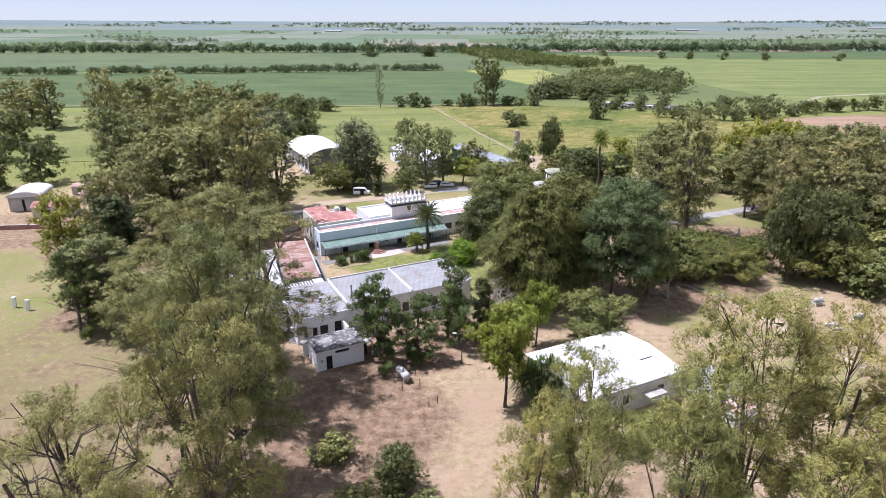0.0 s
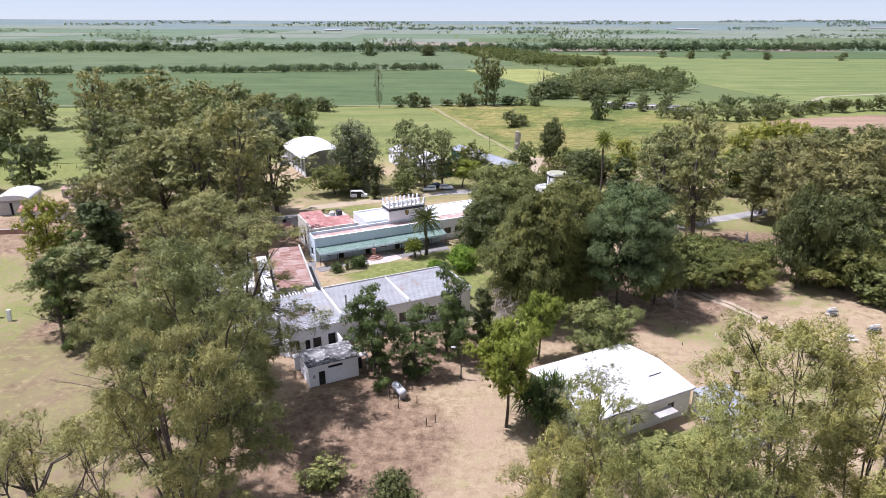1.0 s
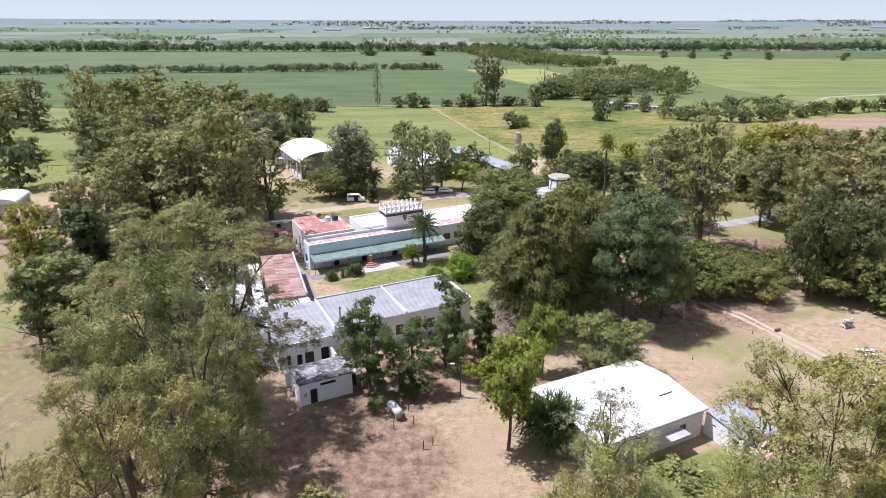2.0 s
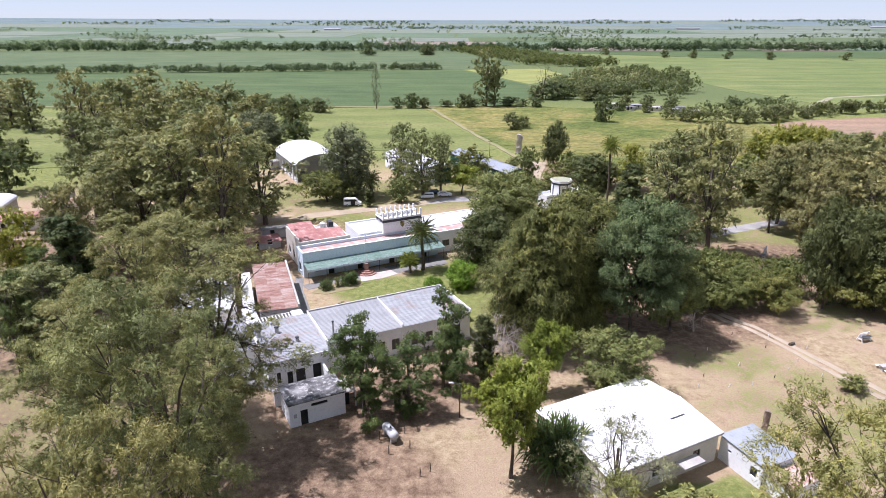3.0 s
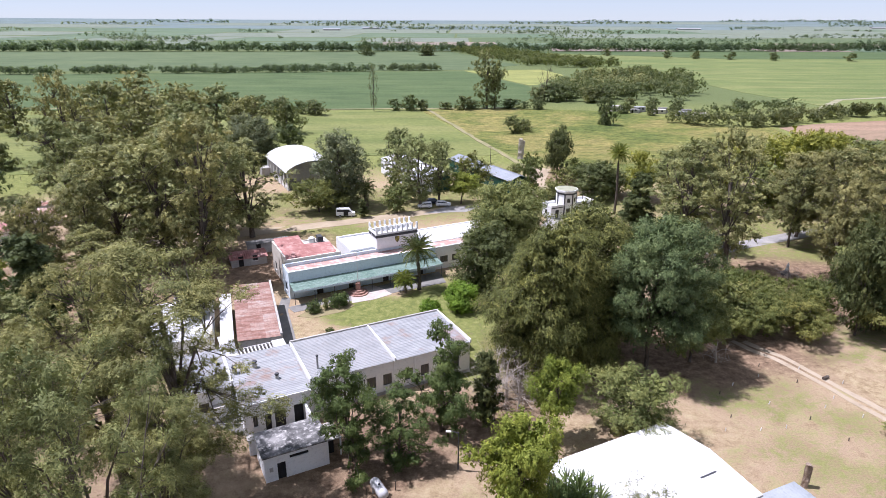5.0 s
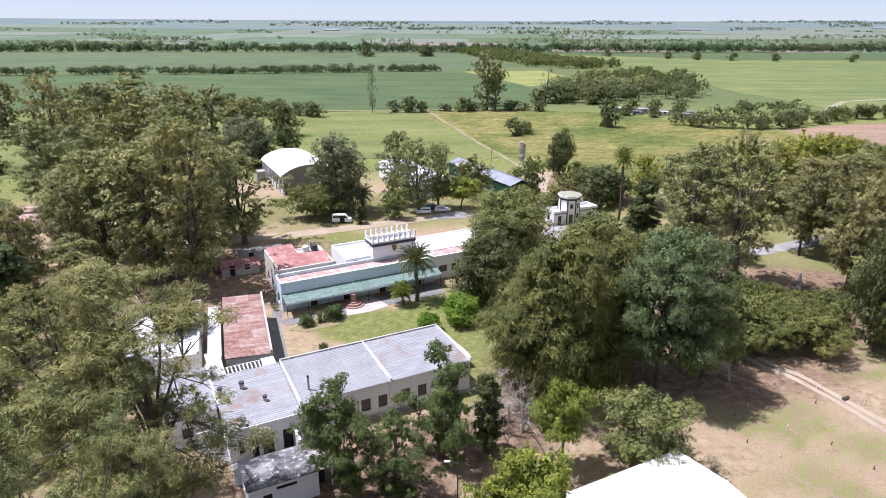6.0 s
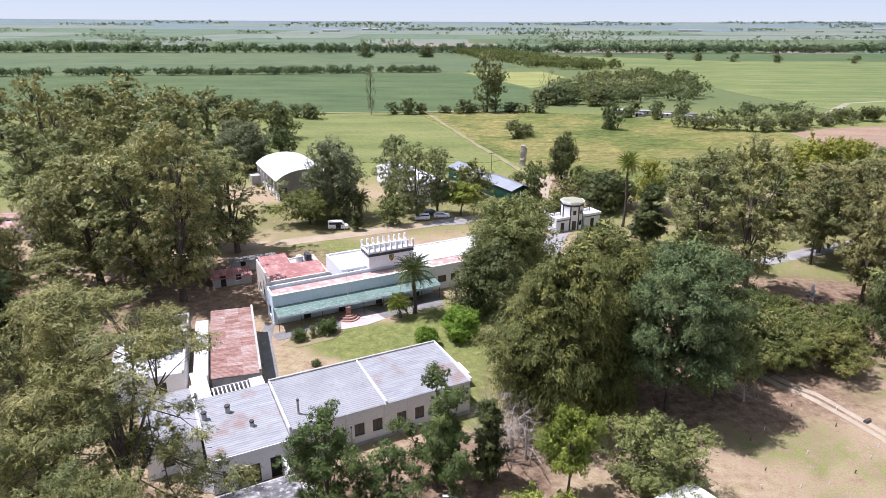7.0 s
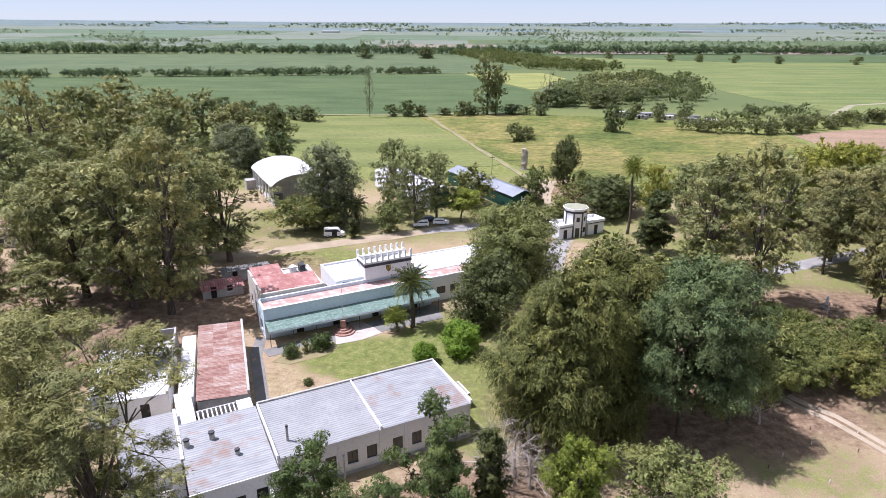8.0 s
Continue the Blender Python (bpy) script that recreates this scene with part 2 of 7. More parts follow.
def ground_material():
    m, n, l, p = material("dry_grass_and_soil", 0.95, 0, 0.15)
    at = n.new("ShaderNodeAttribute")
    at.attribute_name = "cover"
    sep = n.new("ShaderNodeSeparateColor")
    l.new(at.outputs["Color"], sep.inputs[0])
    def spread(v):
        r = n.new("ShaderNodeMapRange")
        r.inputs[1].default_value, r.inputs[2].default_value = 0.32, 0.68
        l.new(v, r.inputs[0])
        return r.outputs[0]
    fine = spread(noise_at(n, l, 0.8, 9, rough=0.75))
    tiny = spread(noise_at(n, l, 5.0, 7, rough=0.8))
    wide = noise_at(n, l, 0.12, 5)
    dry = ramp(n, l, fine, [(0.1, (0.235, 0.168, 0.096)), (0.5, (0.355, 0.27, 0.16)), (0.9, (0.465, 0.378, 0.237))])
    dry = blend(n, l, ramp(n, l, wide, [(0.42, (0, 0, 0)), (0.6, (0.75, 0.75, 0.75))]), dry, (0.37, 0.27, 0.18))
    olive = noise_at(n, l, 0.28, 6, rough=0.7)
    dry = blend(n, l, ramp(n, l, olive, [(0.52, (0, 0, 0)), (0.72, (0.7, 0.7, 0.7))]), dry, (0.33, 0.3, 0.14))
    green = ramp(n, l, fine, [(0.1, (0.108, 0.128, 0.038)), (0.5, (0.175, 0.194, 0.055)), (0.95, (0.275, 0.268, 0.1))])
    # leaf litter brown, which also serves as the tone for painted tree shade
    litter = ramp(n, l, fine, [(0.1, (0.12, 0.08, 0.05)), (0.5, (0.228, 0.156, 0.1)), (0.95, (0.375, 0.272, 0.172))])
    add = n.new("ShaderNodeMath")
    add.operation = "MULTIPLY_ADD"
    l.new(fine, add.inputs[0])
    add.inputs[1].default_value = 0.75
    l.new(sep.outputs[0], add.inputs[2])
    g = ramp(n, l, add.outputs[0], [(0.6, (0, 0, 0)), (1.05, (1, 1, 1))])
    base = blend(n, l, g, dry, green)
    add2 = n.new("ShaderNodeMath")
    add2.operation = "MULTIPLY_ADD"
    l.new(tiny, add2.inputs[0])
    add2.inputs[1].default_value = 0.6
    l.new(sep.outputs[1], add2.inputs[2])
    base = blend(n, l, ramp(n, l, add2.outputs[0], [(0.62, (0, 0, 0)), (1.1, (1, 1, 1))]), base, litter)
    base = blend(n, l, sep.outputs[2], base, (0.112, 0.138, 0.052))
    base = blend(n, l, 1.0, base, ramp(n, l, tiny, [(0.0, (0.74, 0.74, 0.74)), (1.0, (1.2, 1.2, 1.2))]), "MULTIPLY")
    l.new(base, p.inputs["Base Color"])
    bump(n, l, p, tiny, 0.7, 0.1)
    return m


def crop_material(name, a, b_, c, stripe=0.35, turn=0.0):
    """A field crop: drill rows, patches and uneven growth."""
    m, n, l, p = material(name, 0.9, 0, 0.15)
    big = noise_at(n, l, 0.008, 6)
    rows_ = noise_at(n, l, 0.03, 5, stretch=(0.12, 1.8, 1))
    fine = noise_at(n, l, 0.6, 6)
    mid = noise_at(n, l, 0.05, 7, stretch=(0.5, 1.5, 1), rough=0.7)
    base = ramp(n, l, big, [(0.35, a), (0.6, b_)])
    base = blend(n, l, ramp(n, l, rows_, [(0.44, (0, 0, 0)), (0.6, (stripe, stripe, stripe))]), base, c)
    base = blend(n, l, 1.0, base, ramp(n, l, mid, [(0.36, (0.8, 0.84, 0.8)), (0.64, (1.2, 1.15, 1.15))]), "MULTIPLY")
    base = blend(n, l, 1.0, base, ramp(n, l, fine, [(0.25, (0.75, 0.75, 0.75)), (0.75, (1.2, 1.2, 1.2))]), "MULTIPLY")
    l.new(base, p.inputs["Base Color"])
    bump(n, l, p, fine, 0.5, 0.3)
    return m


def weed_material():
    """A rough field: knee-high weeds in lumps and patches, yellow where they ripen."""
    m, n, l, p = material("weedy_pasture", 0.95, 0, 0.1)
    patch = noise_at(n, l, 0.022, 5, rough=0.65)
    lump = noise_at(n, l, 0.55, 6, stretch=(0.7, 1.0, 1), rough=0.75)
    base = ramp(n, l, patch, [(0.36, (0.095, 0.122, 0.034)), (0.47, (0.145, 0.158, 0.045)), (0.57, (0.22, 0.195, 0.07)), (0.7, (0.16, 0.165, 0.05))])
    base = blend(n, l, 1.0, base, ramp(n, l, lump, [(0.34, (0.55, 0.6, 0.55)), (0.5, (1.0, 1.0, 1.0)), (0.66, (1.5, 1.4, 1.35))]), "MULTIPLY")
    clod = noise_at(n, l, 0.17, 7, stretch=(0.6, 1.2, 1), rough=0.8)
    base = blend(n, l, 1.0, base, ramp(n, l, clod, [(0.36, (0.62, 0.68, 0.62)), (0.5, (1.0, 1.0, 1.0)), (0.64, (1.35, 1.28, 1.2))]), "MULTIPLY")
    l.new(base, p.inputs["Base Color"])
    bump(n, l, p, lump, 1.0, 0.9)
    return m


GROUND = ground_material()
SOY = crop_material("soy_crop", (0.06, 0.094, 0.036), (0.078, 0.112, 0.043), (0.105, 0.134, 0.056))
SOY_B = crop_material("soy_crop_paler", (0.078, 0.11, 0.052), (0.096, 0.128, 0.06), (0.124, 0.148, 0.072))
LIGHTCROP = crop_material("light_crop", (0.106, 0.142, 0.045), (0.13, 0.162, 0.052), (0.19, 0.198, 0.075), 0.55)
YELLOWCROP = crop_material("yellow_crop", (0.2, 0.215, 0.07), (0.25, 0.255, 0.08), (0.17, 0.195, 0.06), 0.5)
WEEDS = weed_material()
PASTURE = crop_material("mown_pasture", (0.13, 0.155, 0.046), (0.155, 0.173, 0.055), (0.2, 0.197, 0.077), 0.4)
TILLED = crop_material("tilled_field", (0.19, 0.125, 0.08), (0.24, 0.165, 0.11), (0.29, 0.215, 0.145), 0.5)


# ---- mesh tools ----
def mesh_from(name, verts, faces, mat, smooth=False):
    me = bpy.data.meshes.new(name)
    me.from_pydata([tuple(map(float, v)) for v in verts], [], faces)
    me.materials.append(mat)
    if smooth:
        for poly in me.polygons:
            poly.use_smooth = True
    return me


def thing(name, label, category, m=None, group="", kind=""):
    ob = new(name)
    if m is not None:
        ob.matrix_world = m
    return tagged(ob, label, category, group, kind)


def part(name, bm, mat, parent, label="", smooth=False):
    me = bpy.data.meshes.new(name)
    bm.to_mesh(me)
    bm.free()
    me.materials.append(mat)
    if smooth:
        for poly in me.polygons:
            poly.use_smooth = True
    ob = new(name, me)
    if parent is not None:
        ob.parent = parent
    if label:
        ob["label"] = label
    return ob


def box_in(bm, x0, x1, y0, y1, z0, z1, bevel=0.0):
    vs = [bm.verts.new((x, y, z)) for z in (z0, z1) for x, y in ((x0, y0), (x1, y0), (x1, y1), (x0, y1))]
    fs = [(0, 3, 2, 1), (4, 5, 6, 7), (0, 1, 5, 4), (1, 2, 6, 5), (2, 3, 7, 6), (3, 0, 4, 7)]
    made = [bm.faces.new([vs[i] for i in f]) for f in fs]
    if bevel:
        bmesh.ops.bevel(bm, geom=list({e for f in made for e in f.edges}), offset=bevel, segments=1, affect="EDGES")


def box(x0, x1, y0, y1, z0, z1, bevel=0.0):
    bm = bmesh.new()
    box_in(bm, x0, x1, y0, y1, z0, z1, bevel)
    return bm


def tube_in(bm, points, radii, sides=8, caps=True):
    rings = []
    for i, (p, r) in enumerate(zip(points, radii)):
        p = Vector(p)
        a = Vector(points[max(i - 1, 0)])
        b = Vector(points[min(i + 1, len(points) - 1)])
        q = (b - a).to_track_quat("Z", "Y")
        rings.append([bm.verts.new(p + q @ Vector((r * math.cos(k * math.tau / sides), r * math.sin(k * math.tau / sides), 0))) for k in range(sides)])
    for a, b in zip(rings, rings[1:]):
        for k in range(sides):
            bm.faces.new((a[k], a[(k + 1) % sides], b[(k + 1) % sides], b[k]))
    if caps:
        bm.faces.new(rings[0][::-1])
        bm.faces.new(rings[-1])


def tube(points, radii, sides=8):
    bm = bmesh.new()
    tube_in(bm, points, radii, sides)
    return bm


# ---- ground ----
def rise(x, y):
    """The plain is level; far off it climbs so gently that its rim stands just below eye height."""
    d = math.hypot(x, y)
    return 0.0 if d < 1500 else 26.5 * ((d - 1500) / 3400) ** 1.15


def graded(a, b, fine_a, fine_b, step, grow):
    out = [fine_a + i * step for i in range(int((fine_b - fine_a) / step) + 1)]
    s, v = step, out[-1]
    while v < b:
        s *= grow
        v += s
        out.append(min(v, b))
    s, v = step, out[0]
    while v > a:
        s *= grow
        v -= s
        out.insert(0, max(v, a))
    return out


def soft(x, y, cx, cy, rx, ry, edge=0.35):
    d = math.hypot((x - cx) / rx, (y - cy) / ry)
    return max(0.0, min(1.0, (1 + edge - d) / (2 * edge)))


# patches of green grass and of leaf litter with painted tree shade: centre, radii, strength
GREEN_PATCHES = [
    (-8, 111.5, 13, 6.5, 1.0), (-1, 119, 7, 5, 0.9), (4, 118, 12, 12, 0.6), (-2, 122, 8, 6, 0.5), (38, 91, 6, 3, 0.46), (52, 78, 8, 6, 0.4), (46, 86, 5, 3, 0.4), (34, 97, 10, 4, 0.36), (36, 80, 6, 2.5, 0.42),
    (64, 160, 30, 8, 0.55), (-20, 174, 34, 16, 0.64), (10, 180, 30, 18, 0.64), (-40, 172, 14, 10, 0.6), (30, 172, 26, 12, 0.55), (70, 145, 24, 14, 0.5), (-25, 150, 14, 7, 0.66), (-54, 66, 20, 22, 0.5), (-66, 86, 26, 14, 0.54), (-42, 44, 14, 24, 0.52), (-42, 172, 20, 14, 0.6), (-34, 160, 20, 6, 0.45), (42, 82, 14, 5, 0.2), (40, 92, 7, 2.5, 0.36), (-62, 84, 14, 5, 0.5), (-84, 106, 26, 14, 0.5),
    (-70, 240, 60, 40, 0.8), (-10, 260, 60, 60, 0.8), (60, 240, 60, 50, 0.7), (-150, 220, 70, 60, 0.85), (23.5, 60.5, 5, 3.5, 1.2), (28.5, 62.5, 4, 3.5, 1.1), (60, 105, 8, 3, 0.4), (3.5, 106, 5, 9, 0.72), (4.5, 97, 4, 6, 0.6), (46, 72, 10, 7, 0.46), (40.5, 76, 5, 4, 0.46), (38, 89, 7, 3.5, 0.5), (55, 100, 7, 2, 0.5),
    (44, 152, 12, 12, 0.5), (-52, 95, 14, 10, 0.3),
]
# Litter is strengthened below and between trees to paint in their shade.
LITTER_SHADE_PATCHES = [
    (-54, 76, 9, 7, 0.5),
    (-20, 172, 36, 18, 0.42), (12, 180, 30, 20, 0.42), (-52, 66, 24, 30, 0.5), (-38, 40, 12, 24, 0.5),
    (-12, 62, 13, 11, 0.95), (-10, 78, 12, 7, 0.95), (3, 84, 10, 7, 0.75), (30, 103, 24, 12, 0.85), (52, 118, 22, 10, 0.75), (-33, 70, 12, 14, 0.55),
    (-45, 128, 20, 16, 0.8), (-22, 52, 10, 20, 0.6), (16, 46, 16, 12, 0.5), (-30, 145, 10, 8, 0.55), (31, 205, 6, 22, 0.7), (62, 130, 16, 10, 0.8), (36, 104, 14, 8, 1.0), (24, 100, 16, 10, 1.0), (-14, 52, 12, 12, 0.7), (-60, 110, 16, 14, 0.7), (-96, 132, 22, 16, 0.62), (-78, 124, 18, 12, 0.7), (-58, 88, 8, 8, 0.7),
]


def make_ground():
    xs = graded(-4300, 4300, -72, 92, 1.6, 1.16)
    ys = graded(-250, 4880, 18, 200, 1.6, 1.09)
    verts, cover = [], []
    for y in ys:
        for x in xs:
            near = abs(x) < 200 and y < 400
            n1 = noise.noise(Vector((x * 0.11, y * 0.11, 3.1))) if near else 0.0
            n2 = noise.noise(Vector((x * 0.35, y * 0.35, 7.7))) if near else 0.0
            wx, wy = x + 3.0 * n1, y + 3.0 * n2
            g = max([s * soft(wx, wy, cx, cy, rx, ry) for cx, cy, rx, ry, s in GREEN_PATCHES]) if near else 0.8
            if near and y > 200:
                g = max(g, min(0.8, (y - 200) / 30))
            t = max([s * soft(wx, wy, cx, cy, rx, ry) for cx, cy, rx, ry, s in LITTER_SHADE_PATCHES]) if near else 0.0
            cover += [max(0.0, g + 0.18 * n1), max(0.0, t + 0.2 * n2), max(0.0, min(1.0, (y - 330) / 60)), 1.0]
            verts.append((x, y, rise(x, y) + (0.06 * n2 if near else 0.0)))
    w = len(xs)
    faces = [(j * w + i, j * w + i + 1, (j + 1) * w + i + 1, (j + 1) * w + i) for j in range(len(ys) - 1) for i in range(w - 1)]
    me = mesh_from("ground", verts, faces, GROUND, True)
    at = me.color_attributes.new("cover", "FLOAT_COLOR", "POINT")
    at.data.foreach_set("color", cover)
    tagged(new("ground", me), "dry tan grass with green patches, leaf litter and painted tree shade", "ground", kind="structure")


make_ground()


def sheet(name, outline, mat, label, category, height=0.03, wobble=0.4, step=6.0, kind="structure"):
    """A low sheet with an uneven rim, lying on the plain."""
    rim = []
    for (x0, y0), (x1, y1) in zip(outline, outline[1:] + outline[:1]):
        n = max(1, int(math.hypot(x1 - x0, y1 - y0) / step))
        for i in range(n):
            x, y = x0 + (x1 - x0) * i / n, y0 + (y1 - y0) * i / n
            rim.append((x + wobble * noise.noise(Vector((x * 0.21, y * 0.21, 1))), y + wobble * noise.noise(Vector((x * 0.21, y * 0.21, 9)))))
    bm = bmesh.new()
    top = [bm.verts.new((x, y, rise(x, y) + height)) for x, y in rim]
    low = [bm.verts.new((x, y, rise(x, y) - 0.2)) for x, y in rim]
    bm.faces.new(top)
    for i in range(len(rim)):
        j = (i + 1) % len(rim)
        bm.faces.new((low[i], low[j], top[j], top[i]))
    bmesh.ops.triangulate(bm, faces=[f for f in bm.faces if len(f.verts) > 4])
    bmesh.ops.recalc_face_normals(bm, faces=bm.faces[:])
    return tagged(part(name, bm, mat, None), label, category, kind=kind)


def band(centre, width):
    """The outline of a strip of that width along a line of points."""
    left, right = [], []
    for i, (x, y) in enumerate(centre):
        a, b = centre[max(i - 1, 0)], centre[min(i + 1, len(centre) - 1)]
        d = Vector((b[0] - a[0], b[1] - a[1])).normalized() * width / 2
        left.append((x - d.y, y + d.x))
        right.append((x + d.y, y - d.x))
    return left + right[::-1]


# fields, from near to far
sheet("field", [(-260, 205), (-132, 200), (-75, 212), (-80, 320), (-300, 318)], PASTURE, "green pasture behind the eucalyptus grove", "field", 0.12)
sheet("field", [(-76, 236), (-40, 232), (10, 234), (14, 238), (-22, 345), (-79, 330)], PASTURE, "short green pasture behind the halls", "field", 0.1)
sheet("field", [(30, 218), (60, 212), (130, 225), (134, 296), (105, 318), (76, 346), (24, 354), (-21, 346), (17, 238)], WEEDS, "weedy yellow-green field with rough growth", "field", 0.08)
sheet("field", [(-520, 315), (-70, 343), (25, 357), (46, 410), (46, 466), (0, 596), (-80, 583), (-520, 515)], SOY, "dark green soy field", "field", 0.14)
sheet("field", [(2, 599), (72, 617), (84, 560), (53, 478), (47, 474)], YELLOWCROP, "yellow-green strip of ripening crop", "field", 0.14)
sheet("field", [(-700, 545), (-80, 596), (0, 608), (58, 675), (-15, 925), (-700, 875)], SOY_B, "green soy field between hedgerows", "field", 0.14)
sheet("field", [(122, 622), (168, 545), (178, 440), (196, 366), (500, 300), (900, 700), (484, 794), (305, 790), (62, 930), (118, 650)], LIGHTCROP, "broad light green crop field", "field", 0.14)
sheet("field", [(62, 938), (308, 797), (486, 801), (900, 760), (1000, 1000), (607, 990)], SOY, "dark green crop strip beyond the light field", "field", 0.14)
sheet("field", [(136, 232), (300, 225), (340, 322), (200, 322), (160, 310), (137, 298)], TILLED, "brown tilled field", "field", 0.1)


# ---- trees ----
def tube_arrays(points, radii, sides):
    """Rings along a line, as vertices and quads."""
    pts = np.asarray(points, float)
    d = np.gradient(pts, axis=0)
    d /= np.linalg.norm(d, axis=1, keepdims=True) + 1e-9
    up = np.where(np.abs(d[:, 2:3]) > 0.9, [[1.0, 0, 0]], [[0, 0, 1.0]])
    a = np.cross(d, up)
    a /= np.linalg.norm(a, axis=1, keepdims=True) + 1e-9
    b = np.cross(d, a)
    k = np.arange(sides) * 2 * np.pi / sides
    v = pts[:, None] + np.asarray(radii)[:, None, None] * (a[:, None] * np.cos(k)[None, :, None] + b[:, None] * np.sin(k)[None, :, None])
    n = len(pts)
    i, j = np.meshgrid(np.arange(n - 1), np.arange(sides), indexing="ij")
    f = np.stack([i * sides + j, i * sides + (j + 1) % sides, (i + 1) * sides + (j + 1) % sides, (i + 1) * sides + j], -1).reshape(-1, 4)
    return v.reshape(-1, 3), f


def quads_mesh(name, verts, faces, mat, smooth=False):
    me = bpy.data.meshes.new(name)
    me.vertices.add(len(verts))
    me.vertices.foreach_set("co", np.asarray(verts, np.float32).ravel())
    n = np.asarray(faces).shape[1]
    me.loops.add(len(faces) * n)
    me.loops.foreach_set("vertex_index", np.asarray(faces, np.int32).ravel())
    me.polygons.add(len(faces))
    me.polygons.foreach_set("loop_start", np.arange(len(faces), dtype=np.int32) * n)
    if smooth:
        me.polygons.foreach_set("use_smooth", np.ones(len(faces), bool))
    me.update(calc_edges=True)
    me.materials.append(mat)
    return me


def leaf_arrays(rng, centres, radii, count, length, width, droop, flat, shell=0.3, stray=0.35, dome=0.0, spray=0.6, per=14, middle=None):
    """Leaf blades set along many small sprays that leave each clump: the blades follow their spray and face outwards, so a clump is lit as one tuft."""
    n = len(centres)
    ns = max(1, count // per)
    which = rng.choice(n, ns, p=radii ** 2 / (radii ** 2).sum())
    d = rng.normal(size=(ns, 3))
    d[:, 2] = np.where(rng.random(ns) < dome, np.abs(d[:, 2]), d[:, 2])
    d /= np.linalg.norm(d, axis=1, keepdims=True)
    squash = rng.uniform(0.7, 1.3, (n, 3))[which] * [1, 1, flat]
    R = radii[which][:, None]
    out = centres - (middle if middle is not None else centres.mean(0))
    out = (out / (np.linalg.norm(out, axis=1, keepdims=True) + 1e-6))[which]
    start = centres[which] + d * squash * R * (shell + (1 - shell) * rng.random((ns, 1)) ** 0.7) * (1 - 0.4 * spray)
    way = d * squash + 0.55 * out + rng.normal(size=(ns, 3)) * 0.3 + [0, 0, 0.25 - 0.7 * droop]
    way /= np.linalg.norm(way, axis=1, keepdims=True) + 1e-9
    reach = R * spray * rng.uniform(0.5, 1.3, (ns, 1))
    k = np.repeat(np.arange(ns), per)
    m = len(k)
    t = rng.random((m, 1)) ** 0.8
    hang = np.array([0, 0, -0.5 * droop])
    p = start[k] + way[k] * reach[k] * t + hang * reach[k] * t ** 2 + rng.normal(size=(m, 3)) * R[k] * (0.09 + 0.04 * (1 - t))
    face = 1.2 * d[k] + 0.3 * out[k] + rng.normal(size=(m, 3)) * stray + [0, 0, 0.2]
    face /= np.linalg.norm(face, axis=1, keepdims=True) + 1e-9
    axis = way[k] + 2 * hang * t + rng.normal(size=(m, 3)) * 0.45
    axis -= face * (axis * face).sum(1, keepdims=True) * 0.85
    axis /= np.linalg.norm(axis, axis=1, keepdims=True) + 1e-9
    side = np.cross(axis, face)
    ln = length * rng.uniform(0.6, 1.4, (m, 1))
    wd = width * rng.uniform(0.6, 1.4, (m, 1))
    v = np.stack([p - axis * ln * 0.45 - side * wd * 0.55, p - axis * ln * 0.45 + side * wd * 0.55, p + axis * ln * 0.6], 1)
    return v.reshape(-1, 3), np.arange(m * 3).reshape(-1, 3)


